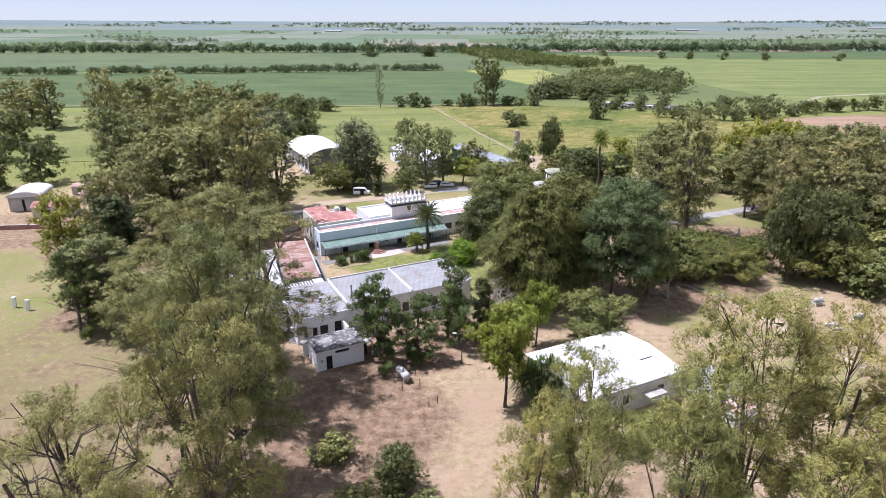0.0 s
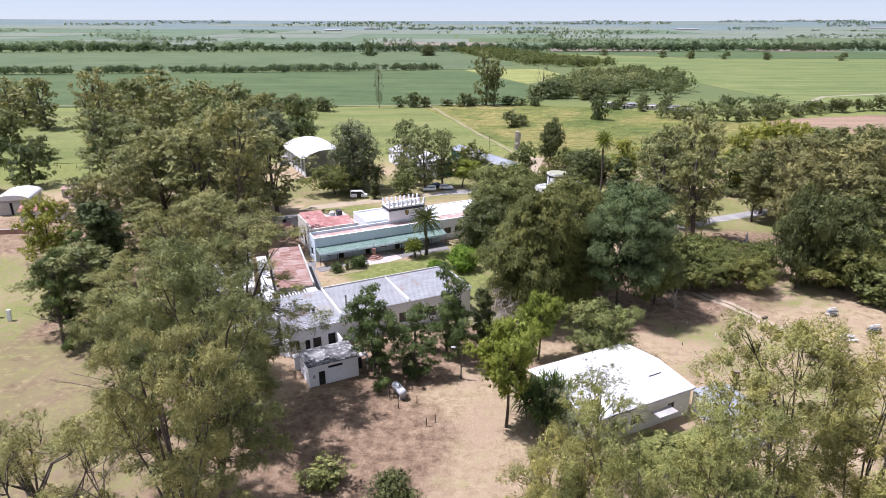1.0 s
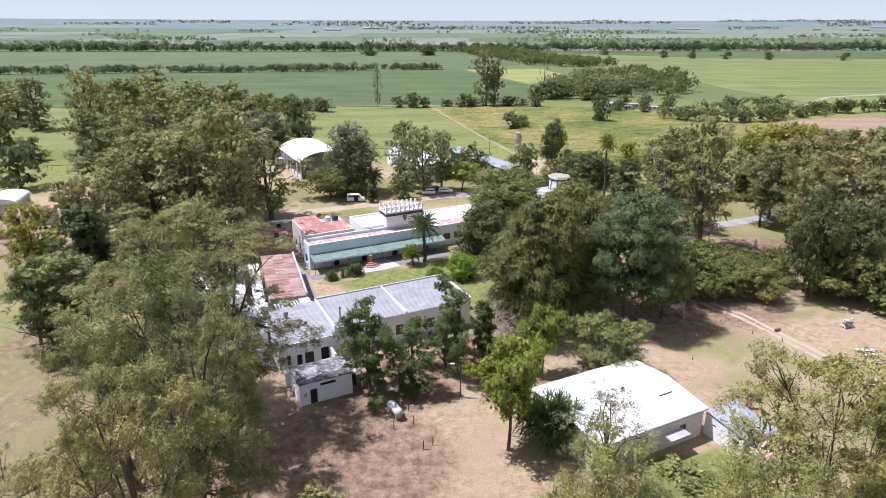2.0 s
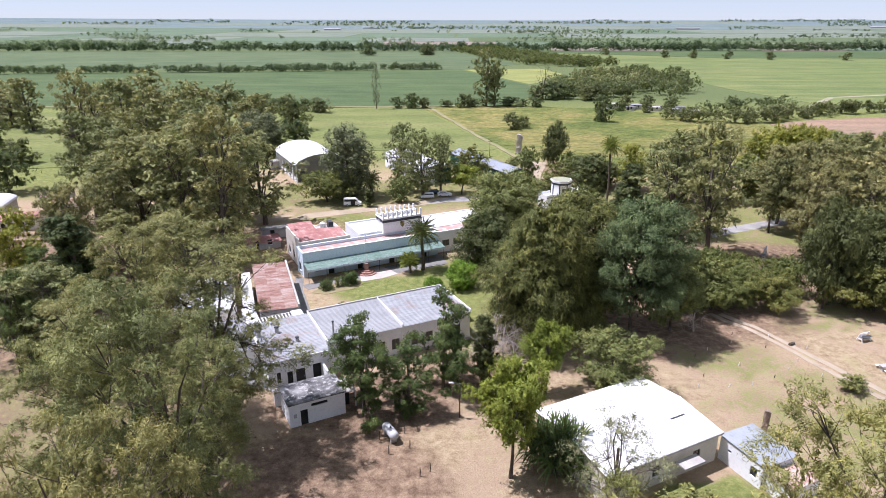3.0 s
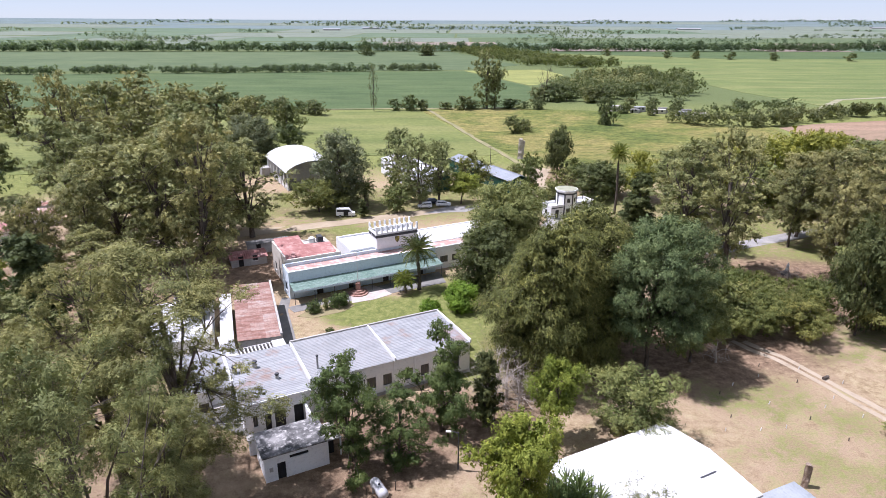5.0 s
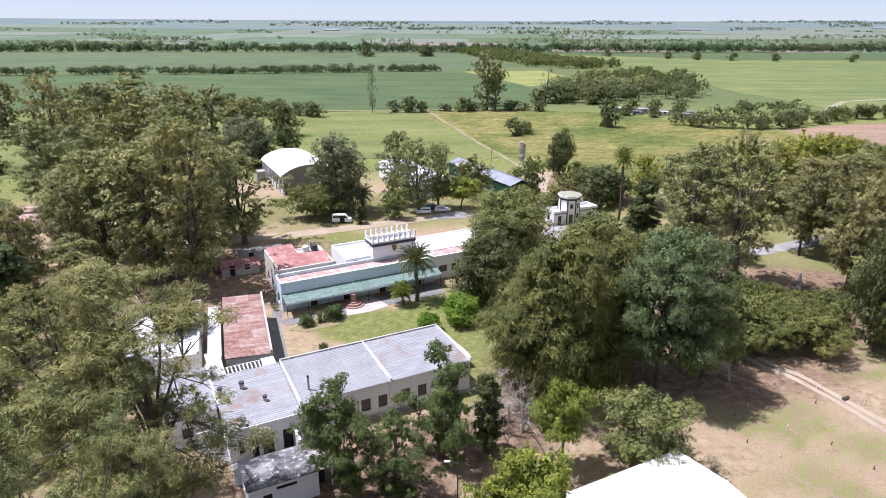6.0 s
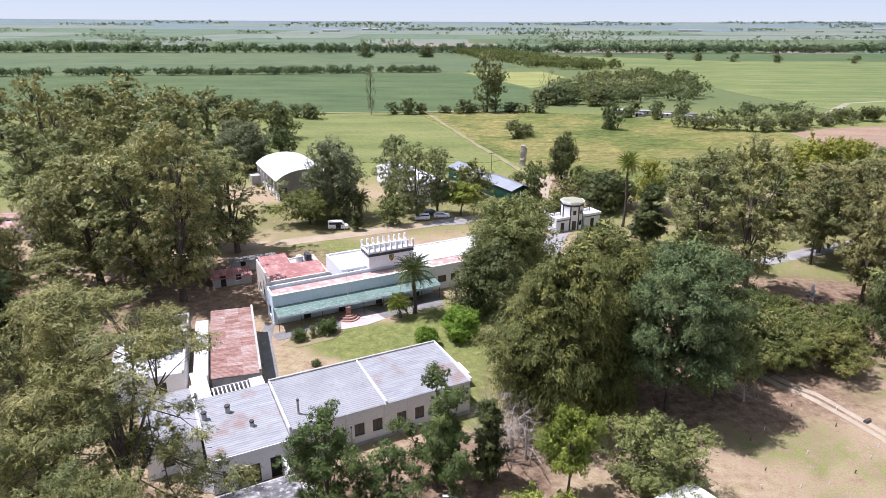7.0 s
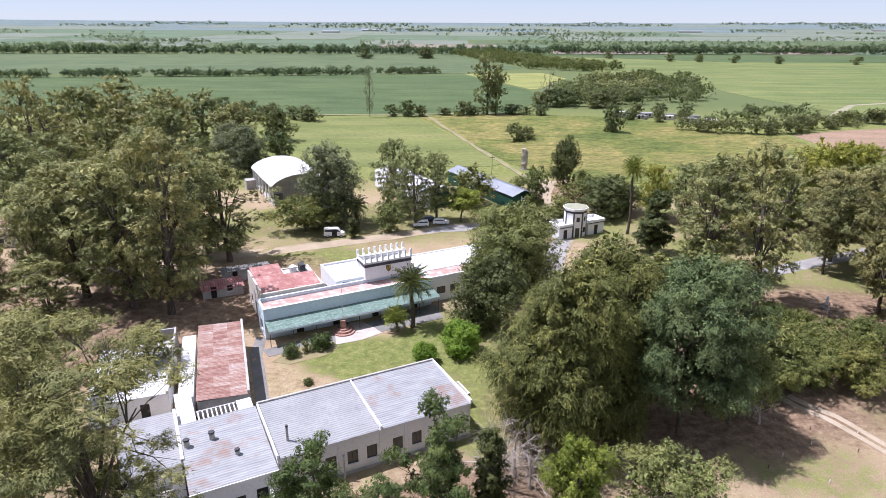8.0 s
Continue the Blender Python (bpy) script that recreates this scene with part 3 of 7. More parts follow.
def tree_arrays(seed, h, r, clear, clumps, leaves, leaf, droop=0.5, flat=0.75, clump=0.3, lean=0.05, limbs=6, top=0.5, shell=0.3, trunk_r=None, lobes=0.35, fork=0.45, inner=0.45, low=2.2, high=2.2, twigs=2, dome=0.3, spray=0.5, stray=0.35, gap=0.9, core=1.0):
    """h height, r crown radius, clear share of h below the crown; top: where in the crown its widest part lies; clump: clump size as a share of r."""
    rng = np.random.default_rng(seed)
    zb = h * clear
    ch = h - zb
    trunk_r = trunk_r or 0.0125 * h + 0.07
    bend = rng.normal(size=2) * lean * h
    zt = np.linspace(-0.3, zb + 0.72 * ch, 8)
    s = np.clip(zt / h, 0, 1)
    tx = bend[0] * s ** 1.5 + 0.012 * h * np.sin(s * 7 + seed)
    ty = bend[1] * s ** 1.5 + 0.012 * h * np.cos(s * 6 + 2 * seed)
    trunk = np.stack([tx, ty, zt], 1)
    tr = trunk_r * (1 - 0.8 * s) * np.where(zt < 0.5, 1.25, 1.0)
    V, F, base = [], [], 0

    def add(pts, radii, sides):
        nonlocal base
        v, f = tube_arrays(pts, radii, sides)
        V.append(v)
        F.append(f + base)
        base += len(v)

    add(trunk, tr, 8)
    # clumps within a lobed envelope
    ph = rng.random(4) * 6.28
    cs = []
    while len(cs) < clumps:
        zz, a = 0.03 + 0.94 * rng.random(), rng.random() * 6.283
        t = (zz - top) / (1 - top) if zz > top else (top - zz) / top
        q = high if zz > top else low
        prof = max(0.0, 1 - t ** q) ** (1 / q)
        if rng.random() > 0.25 + prof:
            continue
        lob = 1 + lobes * (0.5 * np.sin(2 * a + ph[0]) + 0.5 * np.sin(3 * a + ph[1] + 4 * zz) + 0.5 * np.sin(11 * zz + ph[2] + a))
        rho = (inner + (1 - inner) * rng.random() ** 0.7) * lob * prof * (1 - clump * 0.5)
        c = np.array([np.cos(a) * rho * r, np.sin(a) * rho * r, zb + ch * (zz - 0.3 * clump * r / ch)])
        if c[2] < h * 1.0 and (not cs or min(np.linalg.norm((c - q) * [1, 1, 1.2]) for q in cs) > r * clump * gap or rng.random() < 0.02):
            share = np.clip(c[2] / h, 0, 1)
            c[:2] += bend * share ** 1.5
            cs.append(c)
    cs = np.array(cs)
    cr = r * clump * (0.65 + 0.7 * rng.random(clumps))
    # limbs: each reaches for the middle of a bundle of clumps
    heads = cs[rng.choice(clumps, min(limbs, clumps), replace=False)]
    who = np.argmin(np.linalg.norm(cs[:, None] - heads[None], axis=2), axis=1)
    for k in range(len(heads)):
        mine = cs[who == k]
        if not len(mine):
            continue
        goal = mine.mean(0)
        z0 = min(zb * 0.75 + (goal[2] - zb) * fork * rng.random() + 0.1 * ch, goal[2] - 0.1 * ch)
        z0 = max(z0, h * 0.12)
        b0 = np.array([np.interp(z0, zt, tx), np.interp(z0, zt, ty), z0])
        mid = (b0 + goal) / 2 + rng.normal(size=3) * 0.06 * r + [0, 0, 0.06 * h]
        q = np.array([b0, b0 * 0.55 + mid * 0.45, mid, mid * 0.45 + goal * 0.55, goal])
        r0 = trunk_r * 0.4 * (1 - 0.5 * z0 / h)
        add(q, r0 * np.array([1, 0.85, 0.7, 0.5, 0.3]), 5)
        for c in mine:
            i = 1 + int(np.argmin(np.linalg.norm(q[1:4] - c, axis=1)))
            m2 = (q[i] + c) / 2 + rng.normal(size=3) * 0.05 * r
            add(np.array([q[i], m2, c]), r0 * np.array([0.42, 0.28, 0.1]), 3)
            for _ in range(twigs):
                add(np.array([m2, c + rng.normal(size=3) * 0.45 * r * clump]), r0 * np.array([0.2, 0.06]), 3)
    lv, lf = leaf_arrays(rng, cs, cr, leaves, leaf[0], leaf[1], droop, flat, shell, stray, dome, spray, 14, np.array([bend[0] * 0.4, bend[1] * 0.4, zb + ch * 0.4]))
    if core:
        # inner leaves between the axis and the tufts close the crown
        ic = cs.copy()
        ic[:, :2] = (ic[:, :2] - bend * 0.5) * 0.62 + bend * 0.5
        ic[:, 2] -= 0.25 * r * clump
        iv, jf = leaf_arrays(rng, ic, cr * 1.15, int(leaves * 0.13 * core), leaf[0] * 1.7, leaf[1] * 3.0, 0.1, 0.8, 0.0, 0.9, 0.2, 0.4, 7)
        lf = np.concatenate([lf, jf + len(lv)])
        lv = np.concatenate([lv, iv])
    return np.concatenate(V), np.concatenate(F), lv, lf


SPECIES = {
    # arrays' arguments, leaf material, label, category
    "euc_near": (dict(h=27, r=6.2, clear=0.16, clumps=125, leaves=80000, leaf=(0.25, 0.058), droop=0.35, flat=0.6, clump=0.17, limbs=14, lobes=0.55, shell=0.3, dome=0.55, spray=0.65, trunk_r=0.42, twigs=1, core=0.22), EUC_NEAR, "tall eucalyptus with open grey-green hanging foliage", "eucalyptus tree"),
    "euc_open": (dict(h=17, r=6, clear=0.1, clumps=46, leaves=26000, leaf=(0.26, 0.06), droop=0.25, flat=0.6, clump=0.19, limbs=10, lobes=0.6, shell=0.25, dome=0.6, spray=0.7, trunk_r=0.36, twigs=2, core=0.0, top=0.6, gap=1.1), EUC_NEAR, "low spreading eucalyptus with bare dark limbs and thin foliage", "eucalyptus tree"),
    "olive_near": (dict(h=25, r=5.2, clear=0.2, clumps=115, leaves=62000, leaf=(0.23, 0.052), droop=0.15, flat=0.75, clump=0.18, limbs=13, lobes=0.5, shell=0.25, dome=0.4, spray=0.7, trunk_r=0.28, twigs=1, core=0.22), EUC_OLIVE, "tall slender tree with yellowish olive willow-like foliage", "tree"),
    "euc": (dict(h=26, r=6.5, clear=0.12, top=0.55, low=1.9, high=2.0, twigs=0, clumps=92, leaves=17000, leaf=(0.4, 0.135), droop=0.35, flat=0.6, clump=0.2, limbs=9, lobes=0.5, shell=0.4, dome=0.6, spray=0.5, trunk_r=0.5), EUC, "tall eucalyptus with uneven grey-green crown", "eucalyptus tree"),
    "euc_far": (dict(h=24, r=7, clear=0.06, top=0.55, low=1.9, high=2.0, twigs=0, clumps=62, leaves=5600, leaf=(0.7, 0.27), droop=0.3, flat=0.65, clump=0.26, limbs=5, lobes=0.45, shell=0.4, dome=0.5, spray=0.4, trunk_r=0.5), EUC, "tall eucalyptus with uneven grey-green crown", "eucalyptus tree"),
    "euc_brown": (dict(h=22, r=7, clear=0.16, top=0.6, low=1.8, high=2.2, twigs=1, clumps=75, leaves=16000, leaf=(0.42, 0.14), droop=0.15, flat=0.5, clump=0.21, limbs=9, lobes=0.55, shell=0.4, dome=0.7, spray=0.5), EUC_BROWN, "broad tree with brownish olive crown", "tree"),
    "grey_round": (dict(h=19, r=7, clear=0.08, clumps=80, leaves=20000, leaf=(0.42, 0.18), droop=0.35, flat=0.9, clump=0.27, limbs=9, lobes=0.15, shell=0.55, dome=0.3, inner=0.5, low=3, high=2.4, twigs=0, spray=0.4, core=1.3), GREYLEAF, "large dense grey-green round-crowned tree", "tree"),
    "round": (dict(h=15, r=8, clear=0.05, clumps=95, leaves=34000, leaf=(0.34, 0.16), droop=0.1, flat=0.75, clump=0.23, limbs=9, lobes=0.12, shell=0.55, dome=0.6, inner=0.55, low=3.2, high=2.2, twigs=0, spray=0.35, core=1.6), BROAD, "large dense round-crowned green tree", "tree"),
    "dark": (dict(h=13, r=6.5, clear=0.14, clumps=55, leaves=13500, leaf=(0.38, 0.19), droop=0.15, flat=0.75, clump=0.28, limbs=7, lobes=0.3, shell=0.5, dome=0.5, spray=0.4, core=1.5), BROAD_DARK, "dense dark green broadleaf tree", "tree"),
    "green": (dict(twigs=0, h=9, r=4.2, clear=0.12, clumps=46, leaves=4600, leaf=(0.38, 0.19), dome=0.55, droop=0.1, flat=0.75, clump=0.28, limbs=6, lobes=0.45, shell=0.45, spray=0.4), BROAD, "leafy mid-green broadleaf tree", "tree"),
    "green_near": (dict(twigs=1, h=9, r=4.2, clear=0.16, clumps=60, leaves=22000, leaf=(0.2, 0.09), dome=0.55, droop=0.1, flat=0.7, clump=0.25, limbs=8, lobes=0.4, shell=0.4, spray=0.45), BROAD, "leafy mid-green broadleaf tree", "tree"),
    "ragged": (dict(h=13.5, r=4.6, clear=0.07, low=3, high=1.6, clumps=54, leaves=27000, leaf=(0.23, 0.1), droop=0.25, flat=0.5, clump=0.21, limbs=10, lobes=0.6, shell=0.35, top=0.3, lean=0.03, dome=0.6, spray=0.5, core=0.4), RAGGED, "irregular dark green tree with layered open crown", "tree"),
    "bright": (dict(h=9, r=3.4, clear=0.42, clumps=48, leaves=17000, leaf=(0.22, 0.09), droop=0.15, flat=0.75, clump=0.25, limbs=7, lobes=0.4, shell=0.4, dome=0.5, spray=0.5), BRIGHT, "fresh yellow-green broadleaf tree", "tree"),
    "yellow_far": (dict(h=14, r=6, clear=0.1, twigs=0, clumps=42, leaves=6000, leaf=(0.5, 0.22), droop=0.1, flat=0.7, clump=0.3, limbs=6, lobes=0.35, shell=0.35, dome=0.6, spray=0.4), YELLOWLEAF, "yellow-green broadleaf tree in the wood", "tree"),
    "bluish": (dict(h=20, r=9, clear=0.26, clumps=130, leaves=74000, leaf=(0.28, 0.11), droop=0.2, flat=0.42, clump=0.18, limbs=10, lobes=0.2, shell=0.5, top=0.5, low=2.4, high=2.2, inner=0.55, dome=0.75, spray=0.45, core=1.8), BLUISH, "very large dense blue-green spreading tree", "tree"),
    "cedar": (dict(h=21, r=8.2, clear=0.05, clumps=185, leaves=64000, leaf=(0.36, 0.095), droop=1.0, flat=0.55, clump=0.185, limbs=14, lobes=0.3, shell=0.45, top=0.42, inner=0.6, low=2.4, high=1.7, dome=0.9, spray=0.85, twigs=0, core=2.0), CEDAR, "large dark cypress with drooping sprays", "conifer tree"),
    "conifer": (dict(h=14, r=2.6, clear=0.06, clumps=44, leaves=13000, leaf=(0.38, 0.13), droop=0.5, flat=0.7, clump=0.36, limbs=8, lobes=0.3, shell=0.35, top=0.2, high=1.3, spray=0.5, core=1.5), BROAD_DARK, "narrow dark green conifer tree", "conifer tree"),
    "scrub": (dict(twigs=0, h=7, r=4, clear=0.08, clumps=24, leaves=2600, leaf=(0.45, 0.22), droop=0.1, flat=0.75, clump=0.36, limbs=4, lobes=0.35, shell=0.4, dome=0.5), SCRUB, "grey-green scrub tree at the field's edge", "tree"),
    "acacia": (dict(h=7, r=4.8, clear=0.3, clumps=42, leaves=11500, leaf=(0.28, 0.115), droop=0.05, flat=0.35, clump=0.27, limbs=8, lobes=0.45, shell=0.4, top=0.6, dome=0.6, spray=0.5), ACACIA, "low spreading acacia with flat green crown", "tree"),
    "sparse": (dict(h=12, r=3.3, clear=0.1, clumps=60, leaves=9000, leaf=(0.2, 0.05), droop=0.2, flat=0.9, clump=0.26, limbs=9, lobes=0.4, shell=0.05, spray=0.9, core=0.0), GREYLEAF, "thin tree with sparse pale foliage", "tree"),
    "shrub": (dict(h=2.4, r=1.6, clear=0.02, clumps=46, leaves=9000, leaf=(0.13, 0.06), droop=0.0, flat=0.9, clump=0.3, limbs=5, lobes=0.02, shell=0.8, inner=0.6, low=3, high=2.4, twigs=0, spray=0.12, gap=0.4), RAGGED, "clipped round garden shrub", "shrub"),
    "brightshrub": (dict(h=4.5, r=3.0, clear=0.05, clumps=44, leaves=18000, leaf=(0.2, 0.09), droop=0.05, flat=0.85, clump=0.27, limbs=6, lobes=0.12, shell=0.45, inner=0.6, dome=0.5, low=2.6, high=2.2, twigs=0, spray=0.4), LIME, "bright green rounded garden tree on the lawn", "tree"),
}
VARIANTS = {"euc_far": 4, "euc_near": 4, "olive_near": 4, "euc": 5, "grey_round": 2, "round": 1, "scrub": 4, "green": 3, "acacia": 3, "dark": 2, "euc_brown": 3, "ragged": 3, "bright": 2, "cedar": 2, "shrub": 2, "green_near": 2, "yellow_far": 2}
made_trees = {}
turn_rng = random.Random(5)


def plant(kind, x, y, h, r, label="", group=""):
    if kind == "euc" and y > 195:
        kind = "euc_far"
    args, mat, text, cat = SPECIES[kind]
    seen = made_trees.setdefault(kind, [])
    k = len(seen) % VARIANTS.get(kind, 1) if len(seen) >= VARIANTS.get(kind, 1) else len(seen)
    h0, r0 = args["h"], args["r"]
    m = Matrix.LocRotScale((x, y, rise(x, y)), Euler((0, 0, turn_rng.random() * 6.28)), (r / r0, r / r0, h / h0))
    if len(seen) < VARIANTS.get(kind, 1):
        tv, tf, lv, lf = tree_arrays(sum(map(ord, kind)) * 7 + 13 * k, **args)
        name = "shrub" if "shrub" in kind else "tree"
        ob = thing(name, text, cat)
        t = new("trunk", quads_mesh("trunk", tv, tf, BARK, True))
        c = new("crown", quads_mesh("crown", lv, lf, mat))
        t.parent = c.parent = ob
        ob.matrix_world = m
    else:
        ob = copy_thing(seen[k], Matrix())
        ob.matrix_basis = m
    seen.append(ob)
    tagged(ob, label or text, cat, group)
    return ob


# the eucalyptus grove beside the camera's way
for x, y, h, r in [(-17, 36, 28, 4.6), (-20.5, 50, 29, 5.6), (-25, 69, 26.5, 7.8), (-28, 53, 23, 4.6), (-32, 72, 25, 6), (-22.5, 61, 19, 4.2)]:
    plant("euc_near", x, y, h, r, group="eucalyptus grove")
for x, y, h, r in [(-28, 37, 19, 5.6), (-35.5, 46, 15, 6)]:
    plant("euc_open", x, y, h, r, group="eucalyptus grove")
for x, y, h, r in [(22.3, 39, 28.5, 5.5), (15.5, 33.5, 25, 4.5), (10.3, 35, 25, 4), (6, 36, 21.5, 3.4), (27, 37, 26.5, 5), (35, 40, 25, 5), (26, 30, 23, 5)]:
    plant("olive_near", x, y, h, r, group="olive-leaved row")
for x, y, h, r in [(-44.5, 124.5, 30, 7), (-44, 148, 21, 7), (-52, 126, 26, 8), (-47, 136, 27, 8), (-62, 130, 24, 8), (-57, 138, 24, 7), (-50, 152, 19, 6), (-68, 140, 20, 7), (-76, 146, 21, 7), (-85, 152, 25, 7), (-92, 175, 20, 7), (-107, 190, 31, 6.5), (-126, 267, 26, 10), (-108, 262, 22, 9), (-92, 258, 21, 8), (-70, 160, 20, 7), (-78, 180, 18, 7), (-58, 165, 18, 6),
                   (49.2, 131, 27, 6.2), (45.5, 143.5, 23, 7), (57, 167, 17, 6), (64, 172, 16, 6),
                   (50.5, 160, 18, 4.5), (-17, 186, 17.5, 4.2), (-9.4, 171.5, 18, 4.5), (-4.8, 176, 17, 4), (-13, 178, 14, 3.4)]:
    plant("euc", x, y, h, r)
for x, y, h, r in [(68, 128.5, 20.5, 6.2), (76, 142, 21, 7.5), (73, 152, 18, 6.5), (76, 126, 19, 6.5), (84, 133, 22, 7.5), (68.5, 146, 17, 5.2), (86, 140, 24, 8), (95, 141, 23, 7), (84, 156, 19, 7), (96, 156, 19, 8), (106, 166, 18, 8), (80, 122, 17, 6.5), (92, 128, 18, 7)]:
    plant("euc_brown", x, y, h, r)
for x, y, h, r in [(59.5, 107, 17.5, 4.6), (66, 109, 16.5, 5.5), (5.2, 122, 11.5, 5.6), (36, 181, 9.5, 7), (30, 211, 13.5, 4)]:
    plant("dark", x, y, h, r)
for x, y, h, r in [(32.5, 98.5, 12.5, 4.8), (20, 82.2, 8.3, 4.8), (-14.4, 166.5, 6.5, 3), (3.5, 188, 10.5, 5.5), (19.5, 186.5, 11, 3.6), (38, 106, 10, 5), (70, 118, 12, 7)]:
    plant("green_near" if y < 100 else "green", x, y, h, r)
for x, y, h, r in [(6.3, 65.2, 14, 3.9), (11.7, 80.6, 10, 2.7)]:
    plant("bright", x, y, h, r)
for x, y, h, r in [(-10.4, 76.3, 13.3, 4.1), (-5.2, 76.2, 9.6, 3.2), (-1.0, 81.8, 14, 3.9)]:
    plant("ragged", x, y, h, r)
plant("round", 9.5, 136, 15.5, 8.5)
plant("grey_round", -29, 172, 19, 7.2)
plant("bluish", 25.8, 96.5, 21, 7.8)
plant("cedar", 11.4, 94.6, 21.5, 7.6)
plant("cedar", 18.5, 103.5, 21.5, 8)
plant("cedar", 18.0, 96.5, 16, 5.5)
for x, y, h, r in [(39.5, 156, 14.5, 3.4), (-22, 162.5, 5, 1.3), (4.2, 83, 11, 1.7), (-59, 102, 18, 4.2)]:
    plant("conifer", x, y, h, r)
for x, y, h, r in [(51.5, 106, 6, 4.5), (49, 113, 6.5, 5), (56.5, 113, 6, 4.5), (67, 106, 8.5, 6), (75, 112, 9, 6.5), (45, 117, 6, 4.5), (-33.5, 166.5, 7.8, 6.6)]:
    plant("acacia", x, y, h, r)
plant("dark", -5.4, 50.2, 5.2, 2.5, "small dense dark green tree on dry ground")
plant("sparse", 15.2, 57.6, 13, 4.2)


# ---- buildings ----
def zinc_rust():
    m, n, l, p = material("weathered_zinc", 0.6, 0.05, 0.4)
    big = noise_at(n, l, 0.33, 4)
    streak = noise_at(n, l, 1.1, 6, stretch=(0.35, 1.8, 1))
    base = ramp(n, l, streak, [(0.3, (0.24, 0.245, 0.25)), (0.6, (0.33, 0.335, 0.335)), (0.8, (0.42, 0.42, 0.42))])
    add = n.new("ShaderNodeMath")
    add.operation = "MULTIPLY_ADD"
    l.new(streak, add.inputs[0])
    add.inputs[1].default_value = 0.35
    l.new(big, add.inputs[2])
    base = blend(n, l, ramp(n, l, add.outputs[0], [(0.7, (0, 0, 0)), (0.86, (0.75, 0.75, 0.75))]), base, (0.25, 0.155, 0.115))
    l.new(base, p.inputs["Base Color"])
    return m


ZINCRUST = zinc_rust()


def sheet_rust():
    """Old painted sheets, each faded or rusted to its own degree, streaked along the fall."""
    m, n, l, p = material("sheetwise_rust", 0.75, 0.0, 0.3)
    obj = n.new("ShaderNodeObjectInfo")
    streak = noise_at(n, l, 0.8, 6, stretch=(0.5, 2.2, 1), rough=0.7)
    add = n.new("ShaderNodeMath")
    add.operation = "MULTIPLY_ADD"
    l.new(streak, add.inputs[0])
    add.inputs[1].default_value = 1.7
    soft_random = n.new("ShaderNodeMath")
    soft_random.operation = "MULTIPLY"
    soft_random.inputs[1].default_value = 0.42
    l.new(obj.outputs["Random"], soft_random.inputs[0])
    l.new(soft_random.outputs[0], add.inputs[2])
    half = n.new("ShaderNodeMath")
    half.operation = "MULTIPLY"
    l.new(add.outputs[0], half.inputs[0])
    half.inputs[1].default_value = 0.5
    base = ramp(n, l, half.outputs[0], [(0.3, (0.2, 0.1, 0.075)), (0.45, (0.29, 0.16, 0.125)), (0.6, (0.38, 0.27, 0.225)), (0.76, (0.46, 0.41, 0.38))])
    fine = noise_at(n, l, 3.0, 5)
    base = blend(n, l, 1.0, base, ramp(n, l, fine, [(0.3, (0.75, 0.72, 0.7)), (0.7, (1.15, 1.15, 1.15))]), "MULTIPLY")
    l.new(base, p.inputs["Base Color"])
    return m


SHEETRUST = sheet_rust()
BLUESHEET = two_tone("blue_grey_sheet", (0.26, 0.28, 0.29), (0.33, 0.35, 0.36), (0.22, 0.235, 0.245), 0.3, 2.0, 0.6, relief=0.05)
WHITEZINC = two_tone("pale_grey_sheet", (0.24, 0.26, 0.285), (0.32, 0.34, 0.365), (0.2, 0.21, 0.23), 0.25, 2.0, 0.6, relief=0.05)
DARKZINC = two_tone("slate_grey_sheet", (0.13, 0.14, 0.16), (0.2, 0.21, 0.23), (0.25, 0.26, 0.28), 0.25, 2.0, 0.6, relief=0.05)
MOSSY = two_tone("mossy_slab", (0.25, 0.26, 0.17), (0.36, 0.35, 0.25), (0.2, 0.2, 0.15), 0.6, 3.0, 0.9, relief=0.2)


